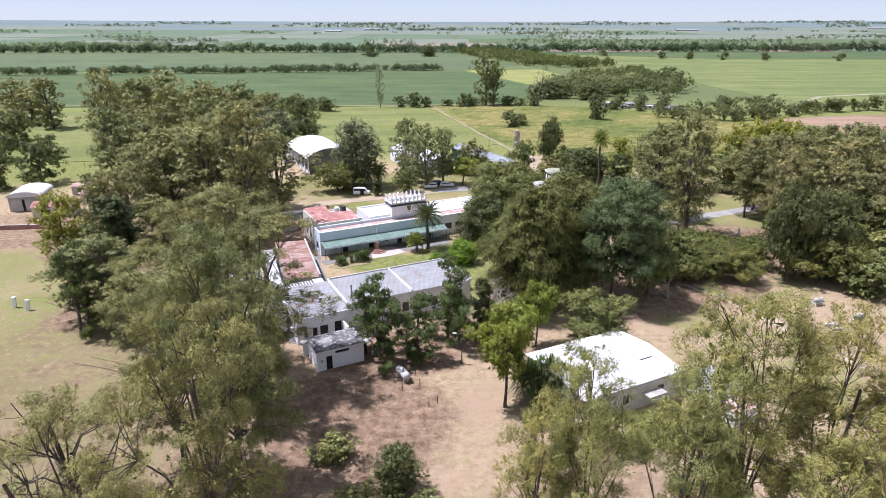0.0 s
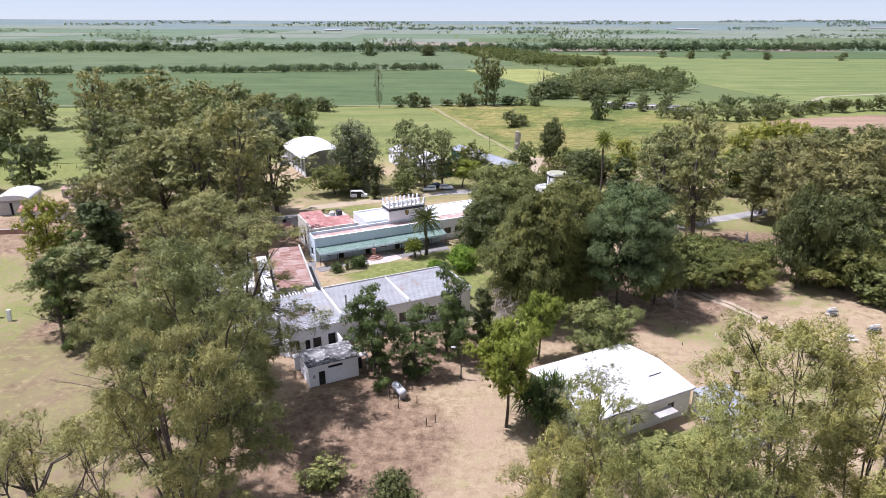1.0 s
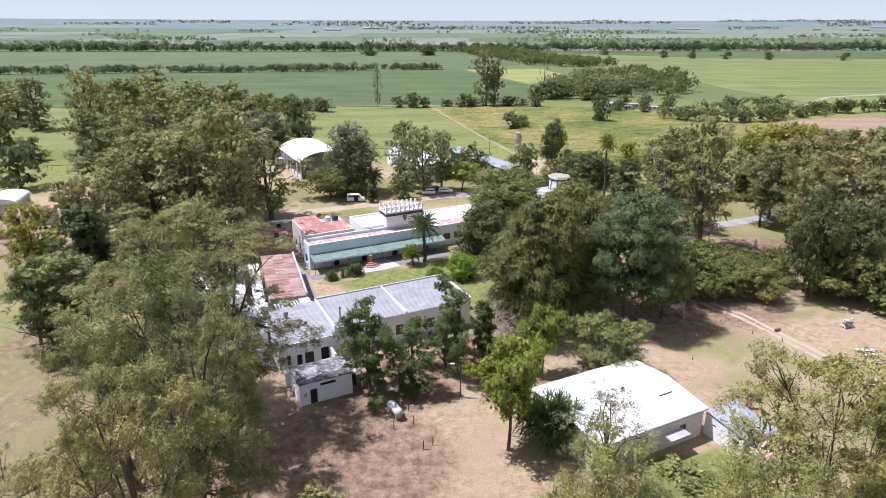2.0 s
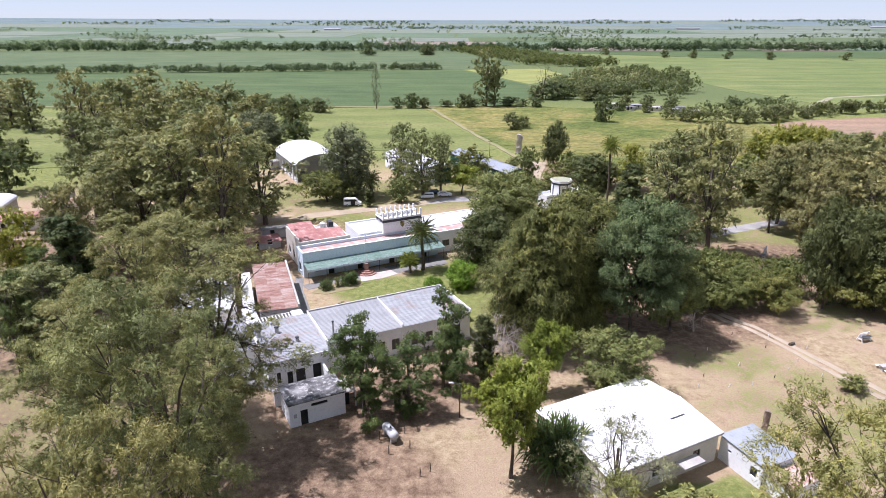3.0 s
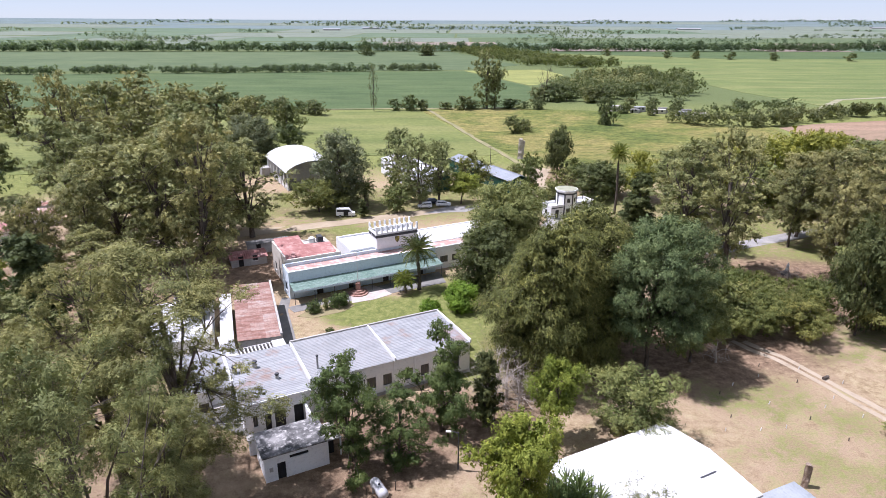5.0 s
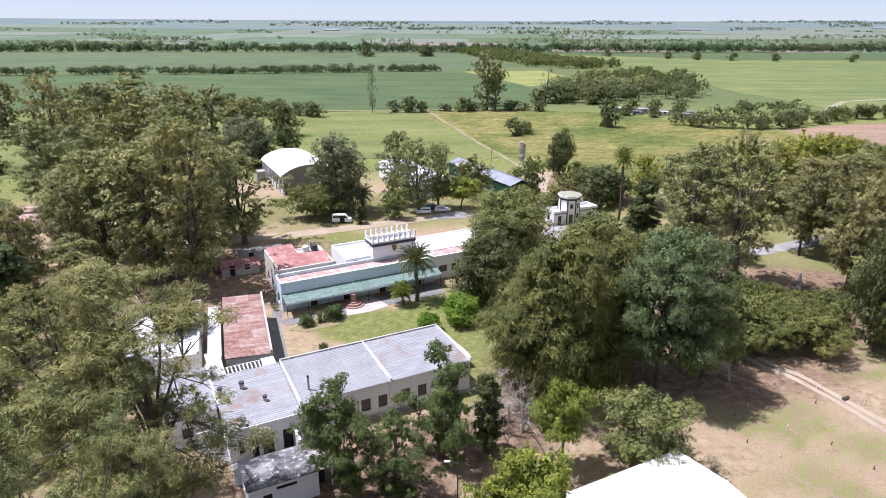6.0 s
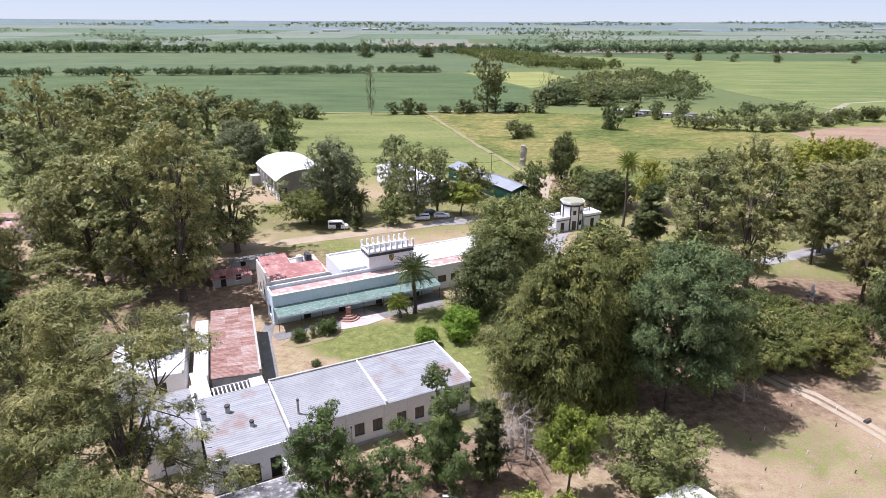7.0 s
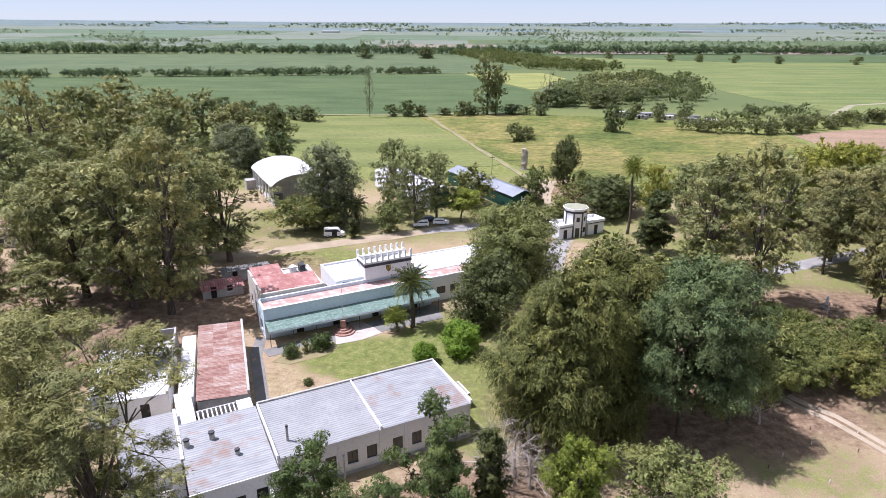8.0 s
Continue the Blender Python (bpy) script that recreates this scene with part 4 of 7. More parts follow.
def wall(parent, p0, p1, H, T, mat, openings=(), z0=0.0, butt=True, label=""):
    """A wall from p0 to p1 with its thickness to the left, cut through where the openings are."""
    d = Vector((p1[0] - p0[0], p1[1] - p0[1]))
    L, ang = d.length, math.degrees(math.atan2(d.y, d.x))
    bm = bmesh.new()
    x = T if butt else 0.0
    for a, b, lo, hi, kind in sorted(openings):
        box_in(bm, x, a, 0, T, z0, H)
        if lo > z0:
            box_in(bm, a, b, 0, T, z0, lo)
        if hi < H:
            box_in(bm, a, b, 0, T, hi, H)
        x = b
    box_in(bm, x, L, 0, T, z0, H)
    bmesh.ops.remove_doubles(bm, verts=bm.verts[:], dist=0.0005)
    w = part("wall", bm, mat, parent, label)
    w.matrix_local = pose(p0[0], p0[1], 0, 0, 0, ang)
    for a, b, lo, hi, kind in openings:
        if kind == "window":
            f = bmesh.new()
            t = 0.07
            for q in ((a, a + t, lo, hi), (b - t, b, lo, hi), (a + t, b - t, lo, lo + t), (a + t, b - t, hi - t, hi), ((a + b) / 2 - t / 2, (a + b) / 2 + t / 2, lo + t, hi - t)):
                box_in(f, q[0], q[1], 0.1, 0.17, q[2], q[3])
            fr = part("window", f, DARKFRAME, w)
            part("pane", box(a + t, b - t, 0.125, 0.14, lo + t, hi - t), GLASS, fr)
            part("sill", box(a - 0.06, b + 0.06, -0.08, 0.09, lo - 0.07, lo - 0.003), WHITEWASH, fr)
        elif kind == "door":
            g = bmesh.new()
            box_in(g, a, b, 0.12, 0.17, lo, hi)
            box_in(g, a + 0.12, b - 0.12, 0.1, 0.12, lo + 0.15, lo + (hi - lo) * 0.45)
            box_in(g, a + 0.12, b - 0.12, 0.1, 0.12, lo + (hi - lo) * 0.52, hi - 0.15)
            dr = part("door", g, DARKDOOR, w)
            part("handle", box(b - 0.17, b - 0.12, 0.05, 0.1, 1.0, 1.12), STEEL, dr)
        elif kind == "dark":
            # a recessed near-black sheet paints the unlit room behind the opening
            part("door", box(a, b, T * 0.6, T * 0.75, lo, hi), DARK, w)
        elif kind == "vent":
            v = bmesh.new()
            for k in range(4):
                zz = lo + (hi - lo) * (k + 0.3) / 4
                box_in(v, a, b, 0.1, 0.16, zz, zz + (hi - lo) * 0.08)
            part("grille", v, DARKFRAME, w)
            # dark sheet behind the slats stands for the unlit space
            part("backing", box(a, b, T * 0.8, T * 0.9, lo, hi), DARK, w)
    return w


DARKFRAME = two_tone("dark_frame", (0.05, 0.05, 0.055), (0.08, 0.08, 0.085), None, 1, 5, 0.6, relief=0)
DARKDOOR = two_tone("dark_door", (0.03, 0.028, 0.025), (0.06, 0.055, 0.05), None, 1, 5, 0.7, relief=0.1)


def walls_round(parent, pts, H, T, mat, openings={}, z0=0.0):
    for i, p in enumerate(pts):
        wall(parent, p, pts[(i + 1) % len(pts)], H, T, mat, openings.get(i, ()), z0)


def corrugated(parent, u0, u1, v0, v1, z00, z10, z01, z11, mat, pitch=0.34, amp=0.028, along="u", label="", name="roof"):
    """A corrugated sheet roof over a rectangle, with its ribs along u or v; the z are those of corners u0v0, u1v0, u0v1, u1v1."""
    verts, faces = [], []
    span = (v1 - v0) if along == "u" else (u1 - u0)
    n = max(4, int(round(span / pitch)) * 4)
    cuts = [0.0, 0.33, 0.335, 0.66, 0.665, 1.0]
    for i in range(n + 1):
        s = i / n
        w = amp * (-1, -1, 1, 1)[i % 4]
        for j, c in enumerate(cuts):
            a, b = (c, s) if along == "u" else (s, c)
            z = z00 * (1 - a) * (1 - b) + z10 * a * (1 - b) + z01 * (1 - a) * b + z11 * a * b
            verts.append((u0 + (u1 - u0) * a, v0 + (v1 - v0) * b, z + w + (0.02 if j in (2, 4) else 0.0)))
    k = len(cuts)
    for i in range(n):
        for j in range(k - 1):
            faces.append((i * k + j, i * k + j + 1, (i + 1) * k + j + 1, (i + 1) * k + j))
    me = mesh_from(name, verts, faces, mat)
    ob = new(name, me)
    ob.parent = parent
    if label:
        ob["label"] = label
    return ob


def coping(parent, u0, u1, v0, v1, z0, z1, mat, name="coping"):
    return part(name, box(u0, u1, v0, v1, z0, z1, 0.02), mat, parent)


def chimney(u, v, z, parent_pose, r=0.32, h=1.1):
    m = parent_pose @ pose(u, v, z)
    ob = thing("roof_vent", "grey sheet-metal vent pipe with cap on the roof", "roof vent", m, "roof vents")
    part("pipe", tube([(0, 0, -0.3), (0, 0, h)], [r, r], 10), GREYWALL, ob)
    part("cap", tube([(0, 0, h + 0.1), (0, 0, h + 0.22)], [r * 1.25, r * 1.1], 10), DARKFRAME, ob)
    for k in range(3):
        a = k * 2.1
        b = bmesh.new()
        box_in(b, r * 0.8 * math.cos(a) - 0.03, r * 0.8 * math.cos(a) + 0.03, r * 0.8 * math.sin(a) - 0.03, r * 0.8 * math.sin(a) + 0.03, h, h + 0.1)
        part("stay", b, DARKFRAME, ob)
    return ob


# long zinc-roofed building
LB = pose(-20.7, 92.9, 0, 0, 0, 28.5)
lb = thing("service_building", "long white building with corrugated zinc roof in bays", "building", LB)
wins = [(u, u + 1.15, 1.15, 2.75, "window") for u in (2.6, 4.6, 6.9, 9.0, 11.9, 14.1, 16.4, 18.5)]
walls_round(lb, [(0, -9.2), (21.2, -9.2), (21.2, 0.6), (0, 0.6)], 4.35, 0.3, WHITEWASH, {0: wins, 1: [(2, 3.1, 0, 2.2, "door"), (5.5, 6.6, 1.2, 2.6, "window")], 2: [(3, 4.2, 0.9, 2.4, "window"), (7, 8.2, 0.9, 2.4, "window"), (12, 13.2, 0, 2.3, "door")]})
for k, (a, b) in enumerate([(0.14, 10.45), (10.75, 21.05)]):
    corrugated(lb, a, b, -9.32, 0.3, 4.42, 4.42, 4.75, 4.75, ZINC if k == 0 else ZINCRUST, label="pale zinc sheets")
for u in (-0.16, 10.45, 21.05):
    part("parapet", box(u + 0.04, u + 0.24, -9.45, 0.29, 4.36, 4.9, 0.03), WHITEWASH, lb, "white dividing parapet")
part("parapet", box(-0.1, 21.3, 0.32, 0.58, 4.36, 4.95, 0.03), STAINED, lb, "long rear parapet with stained top")
for u in (2.0, 6.1, 10.6, 13.4, 17.8):
    part("pilaster", box(u - 0.2, u + 0.2, -9.3, -9.203, 0.0, 4.3), WHITEWASH, lb)
part("plinth", box(-0.05, 21.25, -9.36, -9.31, 0, 0.45), GREYWALL, lb)
chimney(1.5, -7.0, 4.5, LB, 0.13, 1.6)
chimney(6.3, -9.9, 0.4, LB, 0.09, 2.6)

# lower kitchen wing beside it
kw = thing("kitchen_wing", "white wing with rust-streaked corrugated zinc roof", "building", LB)
walls_round(kw, [(-8, -10.3), (-0.2, -10.3), (-0.2, 0.5), (-8, 0.5)], 4.1, 0.3, WHITEWASH, {0: [(1.0, 1.5, 0.9, 2.4, "window"), (2.3, 3.0, 0, 2.2, "dark"), (3.4, 4.6, 0, 2.3, "door"), (5.6, 6.9, 0, 2.5, "dark")], 3: [(6, 7.2, 1, 2.4, "window")]})
corrugated(kw, -8.15, -0.2, -10.45, 0.6, 4.12, 4.12, 4.5, 4.5, ZINCRUST, label="zinc sheets with rust stains")
part("gutter", box(-8.2, -0.2, -10.56, -10.46, 4.0, 4.14), WHITEWASH, kw)
for u, v in ((-7.6, -3.4), (-5.2, -3.2)):
    chimney(u, v, 4.3, LB, 0.27, 0.75)
chimney(-3.3, -6.6, 4.2, LB, 0.22, 0.5)
wl = thing("west_wing", "small white wing with zinc roof", "building", LB)
walls_round(wl, [(-13.6, -5.2), (-8.3, -5.2), (-8.3, 3.8), (-13.6, 3.8)], 3.9, 0.3, WHITEWASH, {0: [(1.5, 2.6, 1, 2.3, "window")], 3: [(3, 4, 0, 2.1, "door")]})
corrugated(wl, -13.75, -8.2, -5.35, 3.9, 3.95, 3.95, 4.25, 4.25, ZINC)
part("coping", box(-8.35, -8.05, -5.3, 3.9, 4.05, 4.5, 0.02), WHITEWASH, wl)
# whitewashed terrace and pergola between the wings
tr = thing("terrace", "whitewashed flat terrace roof between the wings", "terrace", LB)
part("slab", box(-8.0, -6.2, 0.62, 8.5, 3.3, 3.55, 0.03), WHITEROOF, tr)
part("slab", box(-1.9, -0.3, 0.62, 3.2, 3.9, 4.1, 0.03), WHITEROOF, tr)
part("wall", box(-7.9, -6.4, 0.7, 8.4, 0.0, 3.3), WHITEWASH, tr)
part("wall", box(-1.8, -0.4, 0.7, 3.1, 0.0, 3.9), WHITEWASH, tr)
pg = thing("pergola", "row of white concrete pergola beams", "pergola", LB)
for k in range(9):
    part("beam", box(-6.0 + k * 0.47, -5.87 + k * 0.47, 0.6, 3.2, 3.6, 3.85), WHITEWASH, pg)
part("edge_beam", box(-6.1, -1.95, 3.2, 3.4, 3.4, 3.85), GREYWALL, pg)
for u in (-6.0, -2.2):
    part("post", box(u, u + 0.2, 3.2, 3.4, 0, 3.4), GREYWALL, pg)

# rust-roofed barn
RB = pose(-28.2, 94.6, 0, 0, 0, 21)
rb = thing("rust_roofed_barn", "long barn with rusty red and grey corrugated roof", "barn", RB)
walls_round(rb, [(0, 0), (5.7, 0), (5.7, 19), (0, 19)], 3.9, 0.3, GREYWALL, {1: [(3, 4, 0.9, 2.1, "window"), (8, 9.1, 0, 2.2, "dark"), (13, 14, 0.9, 2.1, "window")], 3: [(4, 5.2, 0, 2.2, "dark")]})
for k in range(8):
    for j in range(3):
        z = 4.1 + 0.025 * (k % 2)
        u0, u1 = -0.1 + 1.83 * j, 1.78 + 1.83 * j
        corrugated(rb, u0, u1, -0.15 + k * 2.4, 2.37 + k * 2.4, z + 0.05 - 0.055 * j, z - 0.005 - 0.055 * j, z + 0.05 - 0.055 * j, z - 0.005 - 0.055 * j, SHEETRUST, 0.3, 0.03, name="roof_sheet")
part("parapet", box(5.45, 5.75, -0.1, 19.1, 3.92, 4.4, 0.03), STAINED, rb)
# whitewashed flat roofs
wr = thing("white_roofed_store", "low store with bright white flat roof", "building", pose(-37.5, 94.8, 0, 0, 0, 21))
walls_round(wr, [(-3.4, 0.9), (5.3, 0.9), (5.3, 14.3), (-3.4, 14.3)], 3.0, 0.25, WHITEWASH, {0: [(2, 3.2, 1, 2.2, "window"), (5.5, 6.5, 0, 2.1, "door")]})
part("roof", box(-3.5, 5.0, 0.8, 14.4, 3.003, 3.12, 0.02), WHITEROOF, wr)
part("parapet", box(5.02, 5.34, 0.8, 14.4, 3.003, 3.45, 0.02), CREAM, wr, "stained cream side parapet")
rw = thing("ruined_yard_walls", "roofless stained yard walls behind the white store", "wall", pose(-37.5, 94.8, 0, 0, 0, 21))
part("wall", box(5.05, 5.3, 14.42, 19.5, 0, 2.7), GREYWALL, rw)
part("wall", box(-0.5, 5.05, 19.25, 19.5, 0, 2.6), GREYWALL, rw)
part("wall", box(-0.5, -0.25, 14.42, 19.25, 0, 2.4), GREYWALL, rw)
part("roof", box(-0.2, 5.0, 14.5, 16.8, 2.2, 2.3), MOSSY, rw, "stained grey slab over one bay")
ln = thing("lane_roof", "narrow whitewashed roof strip beside the barn", "building", pose(-31.6, 95.2, 0, 0, 0, 21))
part("wall", box(0.75, 2.3, 0.1, 17.4, 0, 2.6), WHITEWASH, ln)
part("roof", box(0.65, 2.4, 0, 17.5, 2.6, 2.8, 0.03), WHITEROOF, ln)

# main house
MH = pose(-27.3, 116.5, 0, 0, 0, 29)
mh = thing("main_house", "long pale blue and white house with green awning", "house", MH)
front = [(2.2, 3.3, 0.9, 2.3, "window"), (4.6, 5.7, 0, 2.3, "door"), (7.4, 8.6, 0.9, 2.3, "window"), (10.2, 11.3, 0, 2.3, "door"), (13.4, 14.6, 0.9, 2.3, "window"), (16.6, 17.7, 0, 2.3, "door"), (20, 21.2, 0.9, 2.3, "window"), (23.4, 24.5, 0, 2.3, "door")]
walls_round(mh, [(0, 0), (27, 0), (27, 4.3), (0, 4.3)], 4.75, 0.32, BLUEWALL, {0: front, 3: [(1.4, 2.8, 0.9, 2.4, "window")]})
part("roof", box(0.33, 26.67, 0.33, 3.97, 4.0, 4.2), FADEDPINK, mh, "faded red flat roof")
part("coping", box(-0.04, 27.04, -0.04, 0.36, 4.753, 4.83), WHITEWASH, mh)
awning = corrugated(mh, 0.0, 27.2, -2.7, -0.003, 2.5, 2.5, 3.0, 3.0, GREENSHEET, 0.3, 0.004, "v", "green corrugated awning", "awning")
part("valance", box(0, 27.2, -2.74, -2.7, 2.12, 2.46), BLUEWALL, mh, "pale valance board")
for k in range(9):
    part("post", tube([(0.15 + k * 3.35, -2.65, 0), (0.15 + k * 3.35, -2.65, 2.5)], [0.05, 0.05], 8), DARKFRAME, mh)
# red-roofed rear house
rh = thing("red_roofed_house", "small house with faded red painted roofs and parapets", "house", MH)
walls_round(rh, [(0.6, 4.7), (10.6, 4.7), (10.6, 14.5), (0.6, 14.5)], 4.9, 0.3, CREAM, {3: [(2, 3, 1, 2.4, "window"), (5, 6, 1, 2.4, "window")], 1: [(3, 4, 0, 2.1, "door")]})
corrugated(rh, 0.9, 10.3, 5.0, 10.2, 4.75, 4.6, 5.9, 5.4, REDROOF, 0.6, 0.008, "v")
corrugated(rh, 0.9, 5.6, 10.2, 14.2, 5.2, 5.2, 6.1, 6.1, REDROOF, 0.6, 0.008, "v")
part("roof", box(5.75, 10.3, 10.35, 14.2, 4.6, 4.75), CONCRETE, rh)
part("parapet", box(5.6, 5.74, 10.2, 14.2, 4.7, 5.6), CREAM, rh)
part("parapet", box(0.6, 10.6, 4.7, 4.98, 4.903, 5.2), CREAM, rh)
part("parapet", box(0.6, 0.88, 5.0, 14.2, 4.903, 5.75), CREAM, rh)
wt = thing("water_tank", "pale water tank on the flat roof", "water tank", MH @ pose(7.6, 12.6, 4.75))
part("tank", tube([(0, 0, 0), (0, 0, 1.0), (0, 0, 1.15)], [0.6, 0.6, 0.35], 14), STEEL, wt)
part("lid", tube([(0, 0, 1.15), (0, 0, 1.22)], [0.3, 0.3], 10), STEEL, wt)
bx = thing("roof_shelter", "dark box shelter on the flat roof", "shelter", MH @ pose(9.0, 12.2, 4.75))
part("box", box(-0.4, 0.5, -0.6, 1.0, 0, 1.3, 0.03), DARKFRAME, bx)
# white flat-roofed block and battlemented tower
wb = thing("white_block", "white flat-roofed block with low parapets", "house", MH)
walls_round(wb, [(12.4, 4.7), (26.7, 4.7), (26.7, 13), (12.4, 13)], 5.1, 0.3, WHITEWASH, {3: [(2, 3, 1, 2.4, "window"), (5, 6, 0, 2.2, "door")], 0: [(1.2, 2.2, 4.0, 4.7, "dark")]})
part("roof", box(12.7, 26.4, 5.0, 12.7, 4.6, 4.8), WHITEROOF, wb)
part("roof", box(10.8, 26.6, 4.32, 4.68, 4.3, 4.5), WHITEROOF, wb)
tw = thing("tower", "white battlemented tower with dark band and shield", "tower", MH)
walls_round(tw, [(17, 3.6), (25, 3.6), (25, 7.0), (17, 7.0)], 7.5, 0.25, WHITEWASH, {}, 4.82)
part("roof", box(17.26, 24.74, 3.86, 6.74, 7.0, 7.2), WHITEROOF, tw)
part("band", box(16.9, 25.1, 3.5, 3.597, 6.95, 7.4), DARKFRAME, tw, "dark brown cornice band")
part("band", box(16.9, 16.997, 3.6, 7.05, 6.95, 7.4), DARKFRAME, tw)
part("cornice", box(16.85, 25.15, 3.5, 3.85, 7.5, 7.78), WHITEWASH, tw)
part("cornice", box(16.8, 17.2, 3.86, 7.1, 7.63, 7.78), WHITEWASH, tw)
part("cornice", box(16.8, 25.2, 6.75, 7.2, 7.63, 7.78), WHITEWASH, tw)


def merlon(parent, u, v, face):
    """A tall thin merlon with a curled outer lip."""
    b = bmesh.new()
    prof = [(0, 0), (0.75, 0), (0.72, 0.35), (0.42, 0.5), (0.34, 0.75), (0.38, 1.05), (0.3, 1.25), (0.05, 1.25), (0.0, 0.9)]
    rings = []
    for s in (-0.13, 0.13):
        rings.append([b.verts.new((u + s, v + face * q[0], 7.785 + q[1])) for q in prof])
    b.faces.new(rings[0])
    b.faces.new(rings[1][::-1])
    for i in range(len(prof)):
        j = (i + 1) % len(prof)
        b.faces.new((rings[0][i], rings[1][i], rings[1][j], rings[0][j]))
    bmesh.ops.recalc_face_normals(b, faces=b.faces[:])
    part("merlon", b, WHITEWASH, parent)


for k in range(9):
    merlon(tw, 17.05 + k * 0.99, 3.42, 1)
    merlon(tw, 17.05 + k * 0.99, 7.18, -1)
sh = bmesh.new()
rim = [(-0.42, 0.5), (0.42, 0.5), (0.42, -0.1), (0.2, -0.5), (0, -0.62), (-0.2, -0.5), (-0.42, -0.1)]
fr = [sh.verts.new((21 + x, 3.5, 6.3 + z)) for x, z in rim]
bk = [sh.verts.new((21 + x, 3.597, 6.3 + z)) for x, z in rim]
sh.faces.new(fr)
for i in range(7):
    sh.faces.new((fr[i], bk[i], bk[(i + 1) % 7], fr[(i + 1) % 7]))
bmesh.ops.recalc_face_normals(sh, faces=sh.faces[:])
SHIELD = two_tone("shield_paint", (0.02, 0.02, 0.02), (0.45, 0.35, 0.06), None, 2.2, 6, 0.5, relief=0)
part("shield", sh, SHIELD, tw, "black and gold heraldic shield")
lad = thing("roof_ladder", "thin white lattice ladder against the tower", "ladder", MH @ pose(16.2, 5.2, 4.8, 0, 14, 0))
for s in (-0.3, 0.3):
    part("rail", tube([(0, s, 0), (0, s, 2.6)], [0.03, 0.03], 5), STEEL, lad)
for k in range(7):
    part("rung", tube([(0, -0.3, 0.3 + k * 0.34), (0, 0.3, 0.3 + k * 0.34)], [0.02, 0.02], 5), STEEL, lad)
# right block
eb = thing("east_block", "white house block with faded pink and white flat roof", "house", MH)
walls_round(eb, [(27.1, 0.8), (44, 0.8), (44, 12), (27.1, 12)], 4.4, 0.3, WHITEWASH, {0: [(1.3, 2.9, 1.2, 2.5, "window"), (3.8, 5.4, 1.2, 2.5, "window"), (7.6, 9.2, 1.2, 2.5, "window"), (11, 12.6, 1.2, 2.5, "window")], 1: [(4, 5, 0, 2.2, "door")]})
part("roof", box(27.4, 43.7, 1.1, 4.2, 3.95, 4.15), FADEDPINK, eb, "faded pink front roof strip")
part("roof", box(27.4, 43.7, 4.21, 11.7, 4.05, 4.25), WHITEROOF, eb)
part("canopy", box(25.6, 27.08, -1.4, 0.7, 2.6, 2.75), WHITEWASH, eb)

# monument with stepped base and flagpole in the garden
mo = thing("monument", "stepped round brick-red monument with white flagpole", "monument", pose(-16.4, 119.4, 0))
part("paving", tube([(0, 0, -0.1), (0, 0, 0.22)], [1.75, 1.7], 24), BRICK, mo)
part("step", tube([(0, 0, 0.22), (0, 0, 0.5)], [1.3, 1.25], 24), BRICK, mo)
part("step", tube([(0, 0, 0.5), (0, 0, 0.75)], [0.9, 0.85], 20), BRICK, mo)
part("pedestal", box(-0.38, 0.38, -0.38, 0.38, 0.75, 2.0, 0.05), BRICK, mo)
part("flagpole", tube([(0, 0, 2.0), (0, 0, 7.8)], [0.045, 0.025], 6), STEEL, mo)
sheet("pavement", [(-16.8, 115.3), (-13.2, 117.0), (-10.6, 119.2), (-12.4, 121.4), (-14.6, 123.0), (-18.0, 120.6)], PAVING, "pale pink concrete paving round the monument", "pavement", 0.05, 0.1, 2)
sheet("pavement", [(-26.9, 113.4), (-25.4, 111.6), (-1.5, 124.6), (-3.0, 129.6)], GREYPAVE, "grey paved strip under the awning", "pavement", 0.035, 0.1, 3)
sheet("pavement", [(-28.9, 117), (-28.3, 112), (-22.9, 98), (-21.3, 98.6), (-26.5, 112), (-27.4, 117)], GREYPAVE, "grey path beside the barn", "pavement", 0.03, 0.1, 3)

sheet("pavement", [(-24.6, 110.2), (-22.0, 109.6), (-17.6, 112.4), (-16.2, 114.4), (-18.0, 116.4), (-22.6, 114.0)], SOILBED, "dry olive-brown planting bed round the shrubs", "planting bed", 0.045, 0.25, 1.0)

# hut with stained flat roof
HT = pose(-18.3, 72.7, 0, 0, 0, 29)
ht = thing("hut", "small white hut with black-stained flat roof", "hut", HT)
walls_round(ht, [(0, 0), (6.6, 0), (6.6, 4.3), (0, 4.3)], 2.95, 0.2, WHITEWASH, {0: [(1.25, 2.1, 0, 2.0, "dark"), (2.55, 4.5, 2.15, 2.55, "dark")], 3: [(1.4, 2.0, 1.5, 2.0, "window")]})
part("roof", box(-0.18, 6.75, -0.16, 4.45, 2.953, 3.13, 0.03), BLACKROOF, ht, "flat roof with black and white stains")
part("meter_box", box(0.45, 0.8, -0.1, -0.003, 1.25, 1.7), GREYWALL, ht)
lt = thing("lean_to", "dark open lean-to beside the hut", "lean-to", HT)
part("roof", box(6.65, 8.3, 0.8, 3.9, 2.2, 2.3), CONCRETE, lt)
part("wall", box(6.65, 8.3, 3.9, 4.05, 0, 2.2), GREYWALL, lt)
part("post", box(8.1, 8.25, 0.85, 1.0, 0, 2.2), WHITEWASH, lt)
# near-black sheet for the shade within the lean-to's opening
part("door", box(6.7, 7.6, 1.6, 1.66, 0, 2.1), DARK, lt)
gw = thing("garden_wall", "low white wall with flat coping behind the hut", "wall", HT)
part("wall", box(-0.6, 6.8, 5.0, 5.2, 0, 1.9), WHITEWASH, gw)
